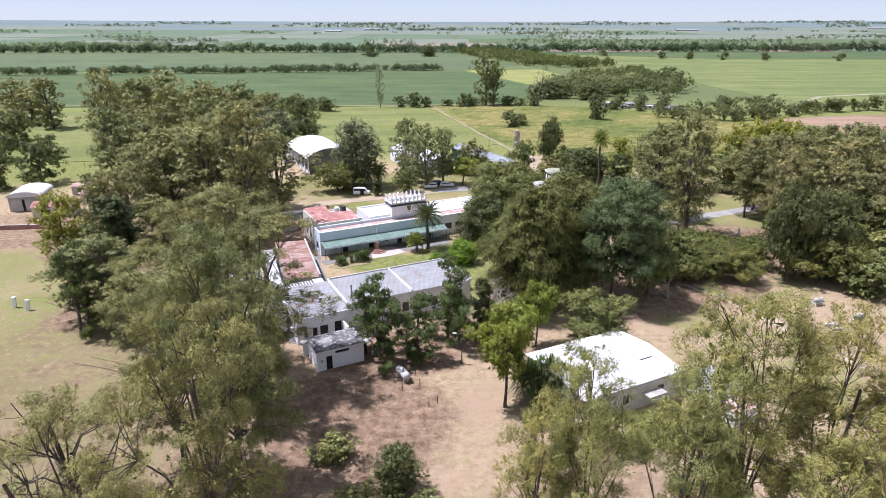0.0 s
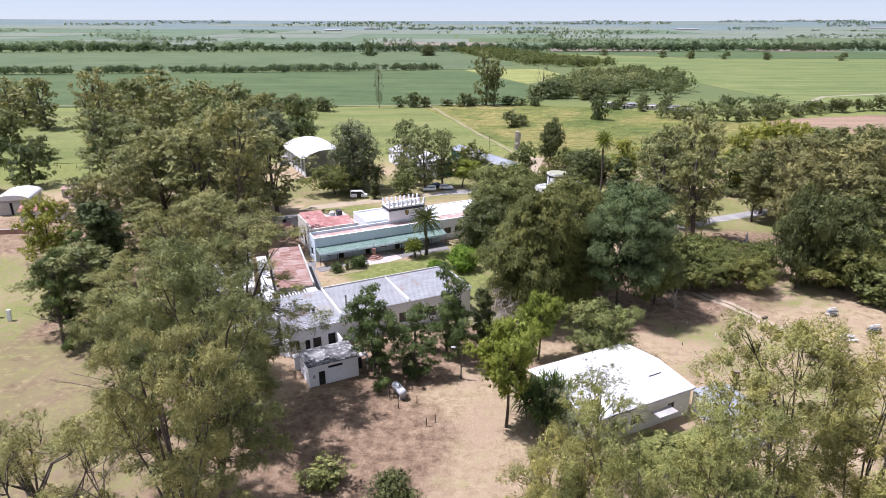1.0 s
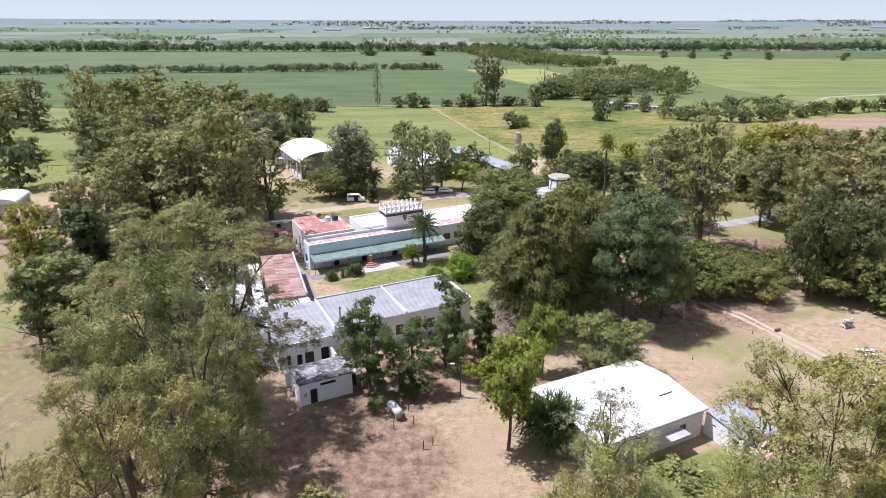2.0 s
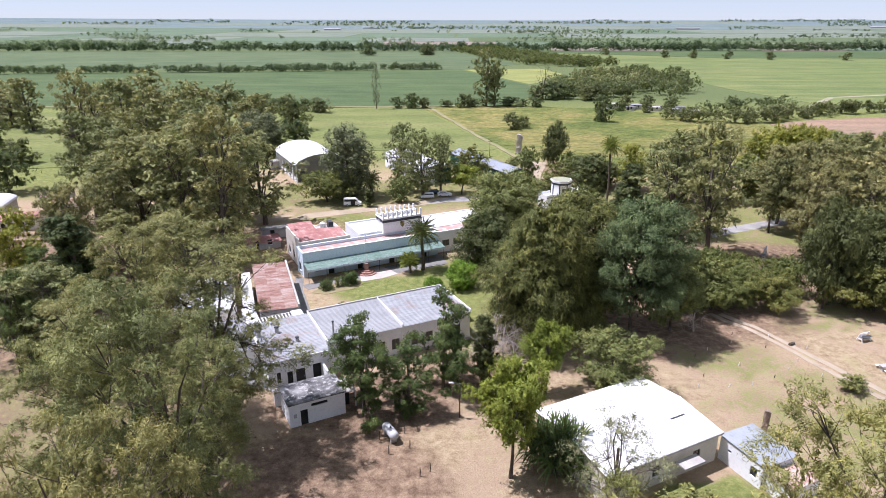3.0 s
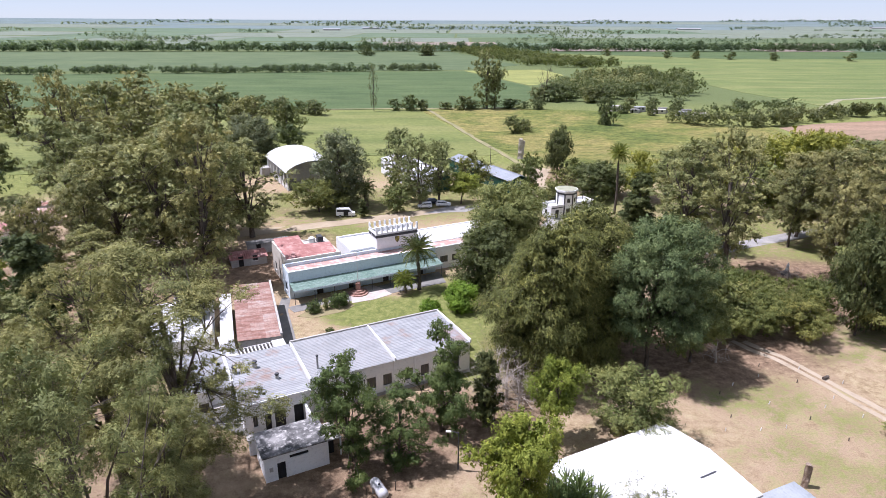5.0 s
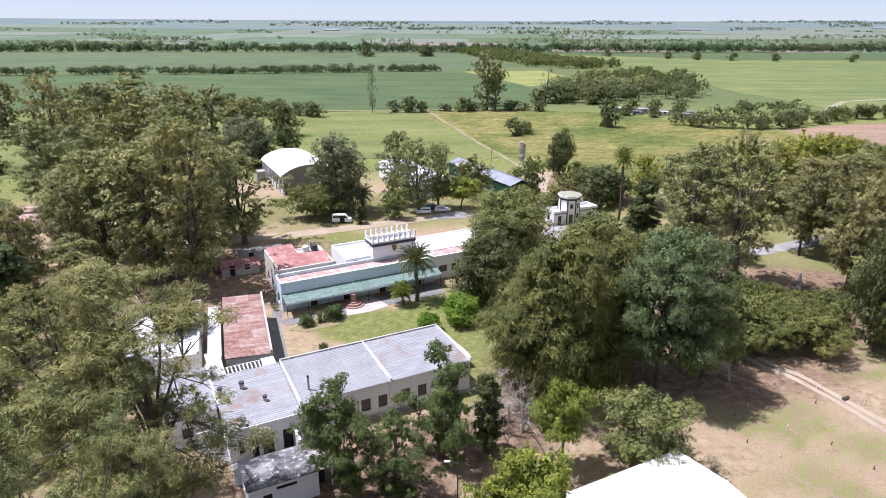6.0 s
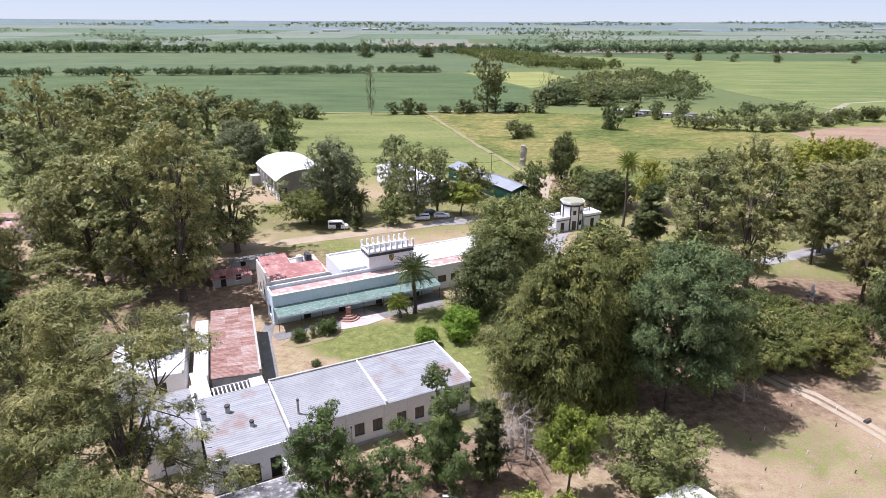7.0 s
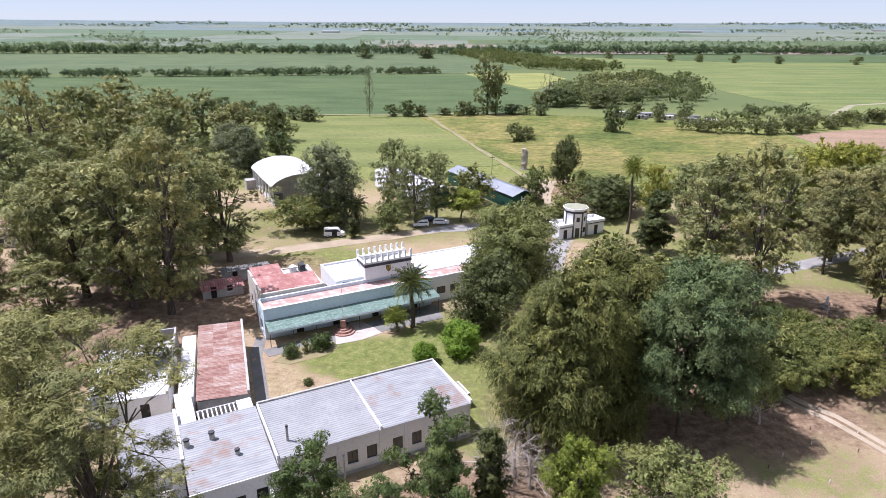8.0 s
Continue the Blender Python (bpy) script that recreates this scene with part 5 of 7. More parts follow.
part("coping", box(-0.7, 6.9, 4.9, 5.9, 1.9, 2.02), CONCRETE, gw)
part("wall", box(6.3, 6.55, 5.9, 10.5, 0, 2.6), WHITEWASH, gw)
gb = thing("white_box", "white-painted brick box in the yard", "store", pose(-27.2, 82.5, 0, 0, 0, 29))
part("wall", box(0, 1.2, 0, 1.0, 0, 1.8), WHITEWASH, gb)
part("lid", box(-0.08, 1.28, -0.08, 1.08, 1.8, 1.9), CONCRETE, gb)
sheet("pavement", [(-30, 83), (-20, 79), (-16.5, 81), (-19, 83.5), (-27, 86.5)], GREYPAVE, "worn concrete yard beside the kitchen wing", "pavement", 0.04, 0.3, 2)

# gas tank
gt = thing("gas_tank", "white horizontal gas tank on saddles", "gas tank", pose(-6.7, 71.3, 0, 0, 0, -57) @ Matrix.Scale(0.86, 4))
prof = [(-1.6, 0.05), (-1.52, 0.35), (-1.35, 0.55), (-1.1, 0.62), (1.1, 0.62), (1.35, 0.55), (1.52, 0.35), (1.6, 0.05)]
part("tank", tube([(x, 0, 1.15) for x, _ in prof], [r for _, r in prof], 18), TANKPAINT, gt, smooth=True)
for x in (-0.9, 0.9):
    part("saddle", box(x - 0.12, x + 0.12, -0.45, 0.45, 0, 0.68), CONCRETE, gt)
part("valve", tube([(0.1, 0, 1.7), (0.1, 0, 1.95)], [0.12, 0.1], 8), DARKFRAME, gt)
fence_posts = [(-8.6, 73.2), (-7.9, 71.0), (-6.6, 68.6), (-4.4, 69.6), (-5.2, 72.2), (-9.2, 71.8), (-2, 65.9), (-3.0, 65.2)]
for x, y in fence_posts:
    p = tagged(part("fence_post", tube([(0, 0, -0.2), (0.04, 0, 0.6), (0.02, 0.02, 1.15)], [0.06, 0.06, 0.05], 6), BARK, None), "short grey wooden fence post", "fence post", "posts round the gas tank")
    p.matrix_world = pose(x, y, 0)

# white-roofed shed
SD = pose(15.0, 61.6, 0, 0, 0, 28.5)
sd = thing("shed", "large shed with bright white low gable roof", "shed", SD)
walls_round(sd, [(0, 0), (15, 0), (15, 11.4), (0, 11.4)], 3.7, 0.3, CREAM, {1: [(2.4, 3.4, 1.1, 2.6, "window"), (6.5, 8.5, 0, 2.6, "dark")], 3: [(2, 3, 1, 2.3, "window"), (8, 9.4, 0.4, 2.4, "vent")], 0: [(2, 3, 1.1, 2.4, "window"), (6, 7, 1.1, 2.4, "window"), (11.5, 12.5, 1.1, 2.4, "window")]})
for u in (0.02, 14.76):
    g = bmesh.new()
    a = [g.verts.new((u, v, z)) for v, z in ((0, 3.703), (11.4, 3.703), (5.7, 4.42))]
    b = [g.verts.new((u + 0.22, v, z)) for v, z in ((0, 3.703), (11.4, 3.703), (5.7, 4.42))]
    g.faces.new(a[::-1])
    g.faces.new(b)
    for i in range(3):
        g.faces.new((a[i], a[(i + 1) % 3], b[(i + 1) % 3], b[i]))
    bmesh.ops.recalc_face_normals(g, faces=g.faces[:])
    part("gable", g, CREAM, sd)
corrugated(sd, -0.3, 15.25, -0.35, 5.72, 3.78, 3.78, 4.5, 4.5, SHEDROOF, 0.6, 0.012, "v")
corrugated(sd, -0.3, 15.25, 5.72, 11.75, 4.5, 4.5, 3.78, 3.78, SHEDROOF, 0.6, 0.012, "v")
part("ridge_cap", box(-0.3, 15.25, 5.6, 5.84, 4.495, 4.52), SHEDROOF, sd)
part("skylight", box(11.4, 13.4, 3.25, 3.4, 4.18, 4.3), DARKFRAME, sd, "grey slotted roof vent")
part("fascia", box(-0.3, 15.25, -0.42, -0.36, 3.55, 3.75), GREYWALL, sd)
part("canopy", box(8.6, 11.4, -1.7, -0.36, 2.3, 2.45), CONCRETE, sd, "concrete door canopy")
ga = thing("shed_annex", "small white annex with blue-grey sheet roof", "annex", pose(31.0, 64.4, 0, 0, 0, 26))
walls_round(ga, [(0, 0), (4.6, 0), (4.6, 5.3), (0, 5.3)], 2.75, 0.25, WHITEWASH, {3: [(1, 1.5, 1.6, 1.9, "dark"), (3.9, 4.7, 0.9, 2.0, "dark")]})
corrugated(ga, -0.15, 4.75, -0.2, 5.45, 2.85, 2.78, 3.0, 2.93, BLUESHEET, 0.4, 0.004, "v", "flat blue-grey sheets")
gr = thing("brick_lean_to", "low lean-to with crumbling red brick roof", "lean-to", pose(32.6, 62.0, 0, 0, 0, 26))
part("wall", box(0, 4.2, 0, 2.6, 0, 1.9), WHITEWASH, gr)
part("roof", box(-0.1, 4.3, -0.1, 2.62, 1.903, 2.02, 0.03), RUSTZINC, gr)

# white walled enclosure by the service building
en = thing("gas_enclosure", "small open white walled enclosure", "enclosure", LB)
for q in ((21.3, 24.0, -4.2, -4.0), (21.3, 24.0, -1.4, -1.2), (23.8, 24.0, -4.0, -1.4)):
    part("wall", box(*q, 0, 1.9), CREAM, en)
part("slab", box(21.3, 23.8, -4.0, -1.4, 0, 1.4), CONCRETE, en)

# halls behind the road
DM = pose(-45.9, 185.4, 0, 0, 0, 29)
dm = thing("vaulted_hall", "open hall with bright white vaulted roof", "hall", DM)
arc = [(7.25 - 7.6 * math.cos(math.pi * (0.13 + 0.74 * i / 16)) / math.cos(math.pi * 0.13), 5.0 + 2.6 * (math.sin(math.pi * (0.13 + 0.74 * i / 16)) - math.sin(math.pi * 0.13)) / (1 - math.sin(math.pi * 0.13))) for i in range(17)]
v = bmesh.new()
rows_ = [[v.verts.new((x, y, z + dz)) for x, z in arc] for y in (-0.4, 24.4) for dz in (0.0, 0.14)]
for i in range(16):
    v.faces.new((rows_[1][i], rows_[1][i + 1], rows_[3][i + 1], rows_[3][i]))
    v.faces.new((rows_[0][i], rows_[2][i], rows_[2][i + 1], rows_[0][i + 1]))
    v.faces.new((rows_[0][i], rows_[0][i + 1], rows_[1][i + 1], rows_[1][i]))
    v.faces.new((rows_[2][i], rows_[3][i], rows_[3][i + 1], rows_[2][i + 1]))
bmesh.ops.recalc_face_normals(v, faces=v.faces[:])
part("roof", v, WHITEROOF, dm, smooth=False)
ge = bmesh.new()
f0 = [ge.verts.new((x, 0.3, z)) for x, z in arc] + [ge.verts.new((arc[-1][0], 0.3, 2.2)), ge.verts.new((arc[0][0], 0.3, 2.2))]
ge.faces.new(f0)
bmesh.ops.solidify(ge, geom=ge.faces[:], thickness=0.15)
part("gable", ge, GREYWALL, dm, "grey tympanum under the vault")
for k in range(7):
    for u in (-0.1, 14.4):
        part("column", box(u, u + 0.3, 0.2 + k * 3.9, 0.5 + k * 3.9, 0, 5.0), WHITEWASH, dm)
part("wall", box(0, 14.4, 23.8, 24.0, 0, 5.0), WHITEWASH, dm)
# Dark sheet between the columns paints the shade inside the hall.
part("panel", box(0.3, 2.4, 0.02, 0.14, 0, 3.2), DARKFRAME, dm, "dark sheet standing for the hall's shaded interior")
part("floor", box(0, 14.5, 0, 23.8, 0, 0.1), CONCRETE, dm)
part("store", box(-2.8, -0.3, 19.5, 22.5, 0, 2.6), GREYWALL, dm)

WH = pose(-10.0, 184.6, 0, 0, 0, 30)
wh = thing("white_hall", "long white hall with dark green painted front", "hall", WH)
walls_round(wh, [(0, 0), (9, 0), (9, 27), (0, 27)], 4.2, 0.3, WHITEWASH, {3: [(1.5 + 2.1 * k, 2.5 + 2.1 * k, 1.5, 2.6, "window") for k in range(12)]})
corrugated(wh, -0.2, 4.5, -0.2, 27.2, 4.25, 5.6, 4.25, 5.6, WHITEROOF, 0.5, 0.02, "u")
corrugated(wh, 4.5, 9.2, -0.2, 27.2, 5.6, 4.25, 5.6, 4.25, WHITEROOF, 0.5, 0.02, "u")
part("front_panel", box(3.8, 9.0, -0.1, -0.01, 0, 4.2), DARKGREEN, wh, "dark green sheet front")
GH = pose(13.6, 184.9, 0, 0, 0, 31)
gh = thing("green_hall", "long green hall with grey and white sheet roof", "hall", GH)
walls_round(gh, [(0, 0), (6.6, 0), (6.6, 32), (0, 32)], 3.4, 0.25, DARKGREEN, {3: [(3 + 4 * k, 4.4 + 4 * k, 1.2, 2.2, "window") for k in range(6)]})
corrugated(gh, -0.3, 3.3, -0.3, 32.3, 3.5, 4.7, 3.5, 4.7, WHITEZINC, 0.45, 0.03, "u")
corrugated(gh, 3.3, 6.9, -0.3, 32.3, 4.7, 3.5, 4.7, 3.5, DARKZINC, 0.45, 0.03, "u", "dark grey roof slope")
g = bmesh.new()
a = [g.verts.new((x, 0.0, z)) for x, z in ((0, 3.403), (6.6, 3.403), (3.3, 4.65))]
g.faces.new(a)
bmesh.ops.solidify(g, geom=g.faces[:], thickness=-0.2)
part("gable", g, DARKGREEN, gh)
for u in (2.6, 3.6):
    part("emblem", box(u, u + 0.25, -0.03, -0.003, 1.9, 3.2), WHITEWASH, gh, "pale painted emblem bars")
part("emblem", box(2.85, 3.6, -0.03, -0.003, 2.4, 2.7), WHITEWASH, gh)

# octagonal gatehouse
KP = pose(25.8, 167.0, 0, 0, 0, 29)
ko = thing("gatehouse", "white octagonal gatehouse with dark corner bands", "gatehouse", KP)
part("wall", tube([(0, 0, 0), (0, 0, 6.0)], [2.45, 2.45], 8), WHITEWASH, ko)
part("cornice", tube([(0, 0, 5.75), (0, 0, 6.05), (0, 0, 6.35)], [2.5, 2.75, 2.75], 8), WHITEWASH, ko, "pale projecting cornice")
part("roof", tube([(0, 0, 6.35), (0, 0, 6.42)], [2.6, 2.55], 8), MOSSY, ko, "flat mossy grey-green roof")
part("band", tube([(0, 0, 5.3), (0, 0, 5.7)], [2.5, 2.5], 8), DARKFRAME, ko)
for k in range(8):
    a = k * math.tau / 8
    c = part("corner_band", box(2.36, 2.5, -0.15, 0.15, 0.0, 5.3), DARKFRAME, ko)
    c.matrix_local = pose(0, 0, 0, 0, 0, math.degrees(a))
for k in (5, 6, 7):
    a = math.degrees((k + 0.5) * math.tau / 8)
    d = part("door" if k == 6 else "window", box(2.2, 2.32, -0.45, 0.45, 0.0 if k == 5 else 1.0, 2.1), GLASS, ko)
    d.matrix_local = pose(0, 0, 0, 0, 0, a)
    d = part("window", box(2.2, 2.3, -0.35, 0.35, 3.5, 4.5), GLASS, ko)
    d.matrix_local = pose(0, 0, 0, 0, 0, a)
for s, name in ((1, "east"), (-1, "west")):
    x0, x1 = (2.2, 6.6) if s > 0 else (-5.6, -2.2)
    w = part("wing", box(x0, x1, -1.9, 1.6, 0, 2.7), WHITEWASH, ko)
    part("parapet", box(x0 - 0.05, x1 + 0.15, -2.1, -1.85, 2.7, 3.3), WHITEWASH, w)
    part("parapet", box(x0 - 0.05, x1 + 0.15, 1.55, 1.8, 2.7, 3.3), WHITEWASH, w)
    part("parapet", box(x1 - 0.1 if s > 0 else x0 - 0.05, x1 + 0.15 if s > 0 else x0 + 0.2, -1.84, 1.54, 2.7, 3.3), WHITEWASH, w)
    part("band", box(x0 - 0.06, x1 + 0.16, -2.14, -2.103, 2.55, 2.75), DARKFRAME, w)
    part("door", box((x0 + x1) / 2 - 0.45, (x0 + x1) / 2 + 0.45, -1.96, -1.903, 0, 2.05), DARKDOOR, w)
    part("window", box(x1 - 0.02 if s > 0 else x0 - 0.05, x1 + 0.05 if s > 0 else x0 + 0.02, -0.4, 0.4, 1.0, 2.0), GLASS, w)


# ---- roads and yards ----
sheet("road", band([(-75, 138), (-42, 151.5), (-20, 161), (-1, 170.5), (14, 176)], 4.2), DIRT, "pale dirt road behind the main house", "road", 0.03, 0.5, 3)
for off in (-0.85, 0.85):
    sheet("road", band([(41.5 + off, 104.5), (45 + off, 100), (47.2 + off, 95.8), (49.4 + off, 91.6), (51.4 + off, 87.4), (53.6 + off, 82.6), (57 + off, 76)], 0.9), PALEDIRT, "worn wheel rut of the track across the dry field", "road", 0.03, 0.5, 0.5)
sheet("road", band([(14.5, 130), (17, 141), (20.8, 157), (23, 163), (21.5, 180)], 4.0), ASPHALT, "narrow grey drive to the gatehouse", "road", 0.035, 0.2, 4)
sheet("road", band([(50, 141), (60, 146.8), (70, 151.6), (89, 160.4), (130, 178)], 3.6), ASPHALT, "narrow grey asphalt road among trees", "road", 0.035, 0.2, 5)
sheet("pavement", [(-8, 166), (2, 168), (6, 173), (-3, 172)], ASPHALT, "grey parking pad", "pavement", 0.045, 0.4, 2)
sheet("road", band([(20, 182), (22, 195), (24.5, 212), (26, 216)], 5.5), DIRT, "reddish dirt lane beyond the gatehouse", "road", 0.03, 0.6, 3)
sheet("road", band([(-24, 372), (-12, 330), (2, 280), (17, 230), (22, 214)], 1.8), TRACK, "grassy farm track along the pasture", "road", 0.2, 0.8, 6)
sheet("road", band([(-320, 336), (-70, 345), (24, 355.5)], 2.5), TRACK, "pale field track along the soy", "road", 0.22, 0.8, 8)
sheet("road", band([(176, 345), (219, 400), (300, 430), (600, 520)], 4), PALETRACK, "pale farm road beside the light field", "road", 0.2, 1, 10)


# ---- palms and strap-leaved plants ----
def frond_mesh(length, sag, leaflet, pairs, mat):
    """A feather frond: a bent rib with drooping leaflets on both sides."""
    rng = np.random.default_rng(int(length * 100) + pairs)
    s = np.linspace(0, 1, 8)
    rib = np.stack([length * s * (1 - 0.12 * sag * s), np.zeros(8), length * (0.34 * s - sag * 0.75 * s ** 2.2)], 1)
    v, f = tube_arrays(rib, 0.035 * (1 - 0.8 * s), 3)
    V, F, base = [v], [f], len(v)
    for k in range(pairs):
        t = 0.12 + 0.88 * (k + 0.5) / pairs
        p = np.array([np.interp(t, s, rib[:, 0]), 0, np.interp(t, s, rib[:, 2])])
        ln = leaflet * (0.45 + 0.9 * math.sin(math.pi * min(1, t * 0.9 + 0.1)))
        for side in (-1, 1):
            tip = p + np.array([0.45 * ln, side * ln * 0.85, -0.35 * ln + 0.1 * rng.normal()])
            mid = (p + tip) / 2 + [0.0, 0.0, 0.08 * ln]
            wv = np.array([0.05, 0, 0.03])
            V.append(np.array([p, mid + wv, tip, mid - wv]))
            F.append(np.array([[0, 1, 2, 3]]) + base)
            base += 4
    return quads_mesh("frond", np.concatenate(V), np.concatenate(F), mat)


def palm(x, y, h, fronds, length, sag, label, trunk_r=0.35, leaflet=0.55, low=-50, leaf=PALM):
    ob = thing("palm_tree", label, "palm tree", pose(x, y, 0))
    rng = random.Random(int(x * 10 + y))
    n = 14
    pts = [(0.15 * math.sin(i * 0.4), 0.1 * math.cos(i * 0.5), -0.2 + (h + 0.2) * i / n) for i in range(n + 1)]
    rad = [trunk_r * (1.35 if i == 0 else 1.0 + 0.08 * (i % 2)) * (1 - 0.25 * i / n) for i in range(n + 1)]
    part("trunk", tube(pts, rad, 10), BARK, ob, smooth=True)
    me = frond_mesh(length, sag, leaflet, 22, leaf)
    for k in range(fronds):
        f = new("frond", me)
        f.parent = ob
        up = low + (85 - low) * (k / fronds) ** 0.8
        sc = 0.8 + 0.3 * rng.random()
        f.matrix_local = Matrix.LocRotScale(pts[-1], Euler((radians(rng.uniform(-12, 12)), radians(-up + 12), k * 2.39996)), (sc, sc, sc))
    part("crown_heart", tube([(pts[-1][0], pts[-1][1], h - 0.5), (pts[-1][0], pts[-1][1], h + 0.3)], [trunk_r * 1.25, trunk_r * 0.5], 8), BARK, ob)
    return ob


palm(-6.2, 121.4, 7.2, 64, 3.7, 0.7, "date palm with thick trunk on the lawn", 0.33, 0.5, -45)
palm(-8.4, 119.7, 2.2, 40, 2.2, 0.8, "young low feather palm on the lawn", 0.2, 0.6, -20, YOUNGPALM)
palm(37.6, 167.5, 14.6, 60, 3.0, 0.5, "tall slender palm with stiff shaggy crown", 0.3, 0.5, -55, YOUNGPALM)
palm(-22.5, 170, 4.8, 48, 3.4, 0.9, "squat date palm with drooping grey fronds", 0.5, 0.6, -60)
palm(33, 199, 5.5, 34, 2.2, 0.9, "small palm near the lane", 0.25, 0.45, -50)


def strap_clump(x, y, heads, spread, h, leaf_len, label):
    ob = thing("yucca_clump", label, "yucca", pose(x, y, 0))
    rng = np.random.default_rng(int(x * 7 + y))
    V, F, base = [], [], 0
    for k in range(heads):
        a, r = k * 2.4, spread * math.sqrt((k + 0.5) / heads)
        cx, cy = r * math.cos(a), r * math.sin(a)
        hz = h * (1 - 0.45 * (r / spread) ** 2) * (0.8 + 0.3 * rng.random())
        part("stem", tube([(cx * 0.4, cy * 0.4, -0.1), (cx, cy, hz)], [0.12, 0.08], 6), BARK, ob)
        for i in range(46):
            az, el = rng.random() * 6.28, math.radians(rng.uniform(-25, 80))
            d = np.array([math.cos(az) * math.cos(el), math.sin(az) * math.cos(el), math.sin(el)])
            L = leaf_len * (0.7 + 0.5 * rng.random())
            p0 = np.array([cx, cy, hz])
            p1 = p0 + d * L * 0.55
            p2 = p0 + d * L + [0, 0, -0.35 * L * math.cos(el)]
            side = np.cross(d, [0, 0, 1.0])
            side = side / (np.linalg.norm(side) + 1e-6) * 0.075
            V.append(np.array([p0 - side * 0.5, p0 + side * 0.5, p1 + side, p1 - side, p2 + side * 0.15, p2 - side * 0.15]))
            F.append(np.array([[0, 1, 2, 3], [3, 2, 4, 5]]) + base)
            base += 6
    c = new("crown", quads_mesh("crown", np.concatenate(V), np.concatenate(F), RAGGED))
    c.parent = ob
    return ob


strap_clump(11.3, 67.0, 32, 3.2, 4.3, 2.4, "dense clump of dark green strap-leaved yucca")


# ---- leafless and dead wood ----
def bare_tree(x, y, h, r, seed, label, mat=DEADWOOD, clear=0.12, clumps=60, spread=0.3):
    ob = thing("bare_tree", label, "bare tree", pose(x, y, 0))
    tv, tf, _, _ = tree_arrays(seed, h, r, clear, clumps, 10, (0.1, 0.1), clump=spread, limbs=11, lobes=0.5, trunk_r=0.012 * h + 0.09, fork=0.7)
    t = new("branchwork", quads_mesh("branchwork", tv, tf, mat, True))
    t.parent = ob
    return ob


bare_tree(5.2, 86.6, 8.8, 5.0, 3, "leafless pale grey shrubby tree", clumps=110)
bare_tree(6.8, 88.6, 7, 4.8, 77, "wide leafless thicket of pale twigs", clear=0.03, clumps=130)
bare_tree(8.2, 86.6, 5.5, 3.2, 31, "leafless tangle of pale branches")
bare_tree(36, 98.5, 4.2, 2.6, 8, "small leafless bush with arching twigs", clear=0.03)
bare_tree(-40, 68, 7, 6, 12, "fallen-looking dark limbs of a bare tree", BARK, 0.1, 40)
bare_tree(-56.5, 82.5, 15, 5.5, 44, "twisted dark tree with mostly bare limbs", BARK, 0.2, 50)
bare_tree(-99, 120, 9, 4.5, 21, "leafless tree in the farmyard", BARK)
bare_tree(-28, 33, 20, 4.2, 5, "half-dead tree with bare upper branches", BARK, 0.3, 50)
bare_tree(60, 128.5, 2.8, 2.8, 9, "heap of dry brushwood round the statue", DEADWOOD, 0.02, 60)


def stump(x, y, h, r, label, wood=DEADWOOD):
    b = bmesh.new()
    rng = random.Random(int(x + y))
    tube_in(b, [(0, 0, -0.2), (0.03, 0, h * 0.3), (0.0, 0.04, h * 0.7), (-0.05, 0, h)], [r * 1.2, r, r * 0.92, r * 0.8], 11)
    tube_in(b, [(r * 0.45, 0, h * 0.2), (r * 0.75, 0.05, h * 0.6), (r * 0.95, 0.05, h * 0.9)], [r * 0.7, r * 0.6, r * 0.5], 9)
    for vtx in b.verts:
        vtx.co += Vector((rng.uniform(-1, 1), rng.uniform(-1, 1), rng.uniform(-1, 1))) * r * 0.05
    ob = tagged(part("tree_stump", b, wood, None), label, "tree stump")
    ob.matrix_world = pose(x, y, 0)


stump(35.8, 74.2, 2.7, 0.34, "tall cut tree stump behind the shed annex", STUMPWOOD)
stump(20.4, 230, 6.6, 0.95, "tall split dead trunk standing in the field")
for k in range(5):
    plant("conifer", 30.6 + 1.5 * k, 206.5 + 0.5 * k, 4.2 + 0.4 * (k % 2), 0.75, "small narrow cypress in a row beside the lane", "row of small cypresses")


# ---- vehicles ----
def wheel_set(ob, xs, half, r):
    for x in xs:
        for s in (-1, 1):
            w = part("wheel", tube([(x, s * (half - 0.2), r), (x, s * half, r)], [r, r], 16), TYRE, ob)
            part("rim", tube([(x, s * (half - 0.03), r), (x, s * (half + 0.012), r)], [r * 0.6, r * 0.55], 12), STEEL, w)


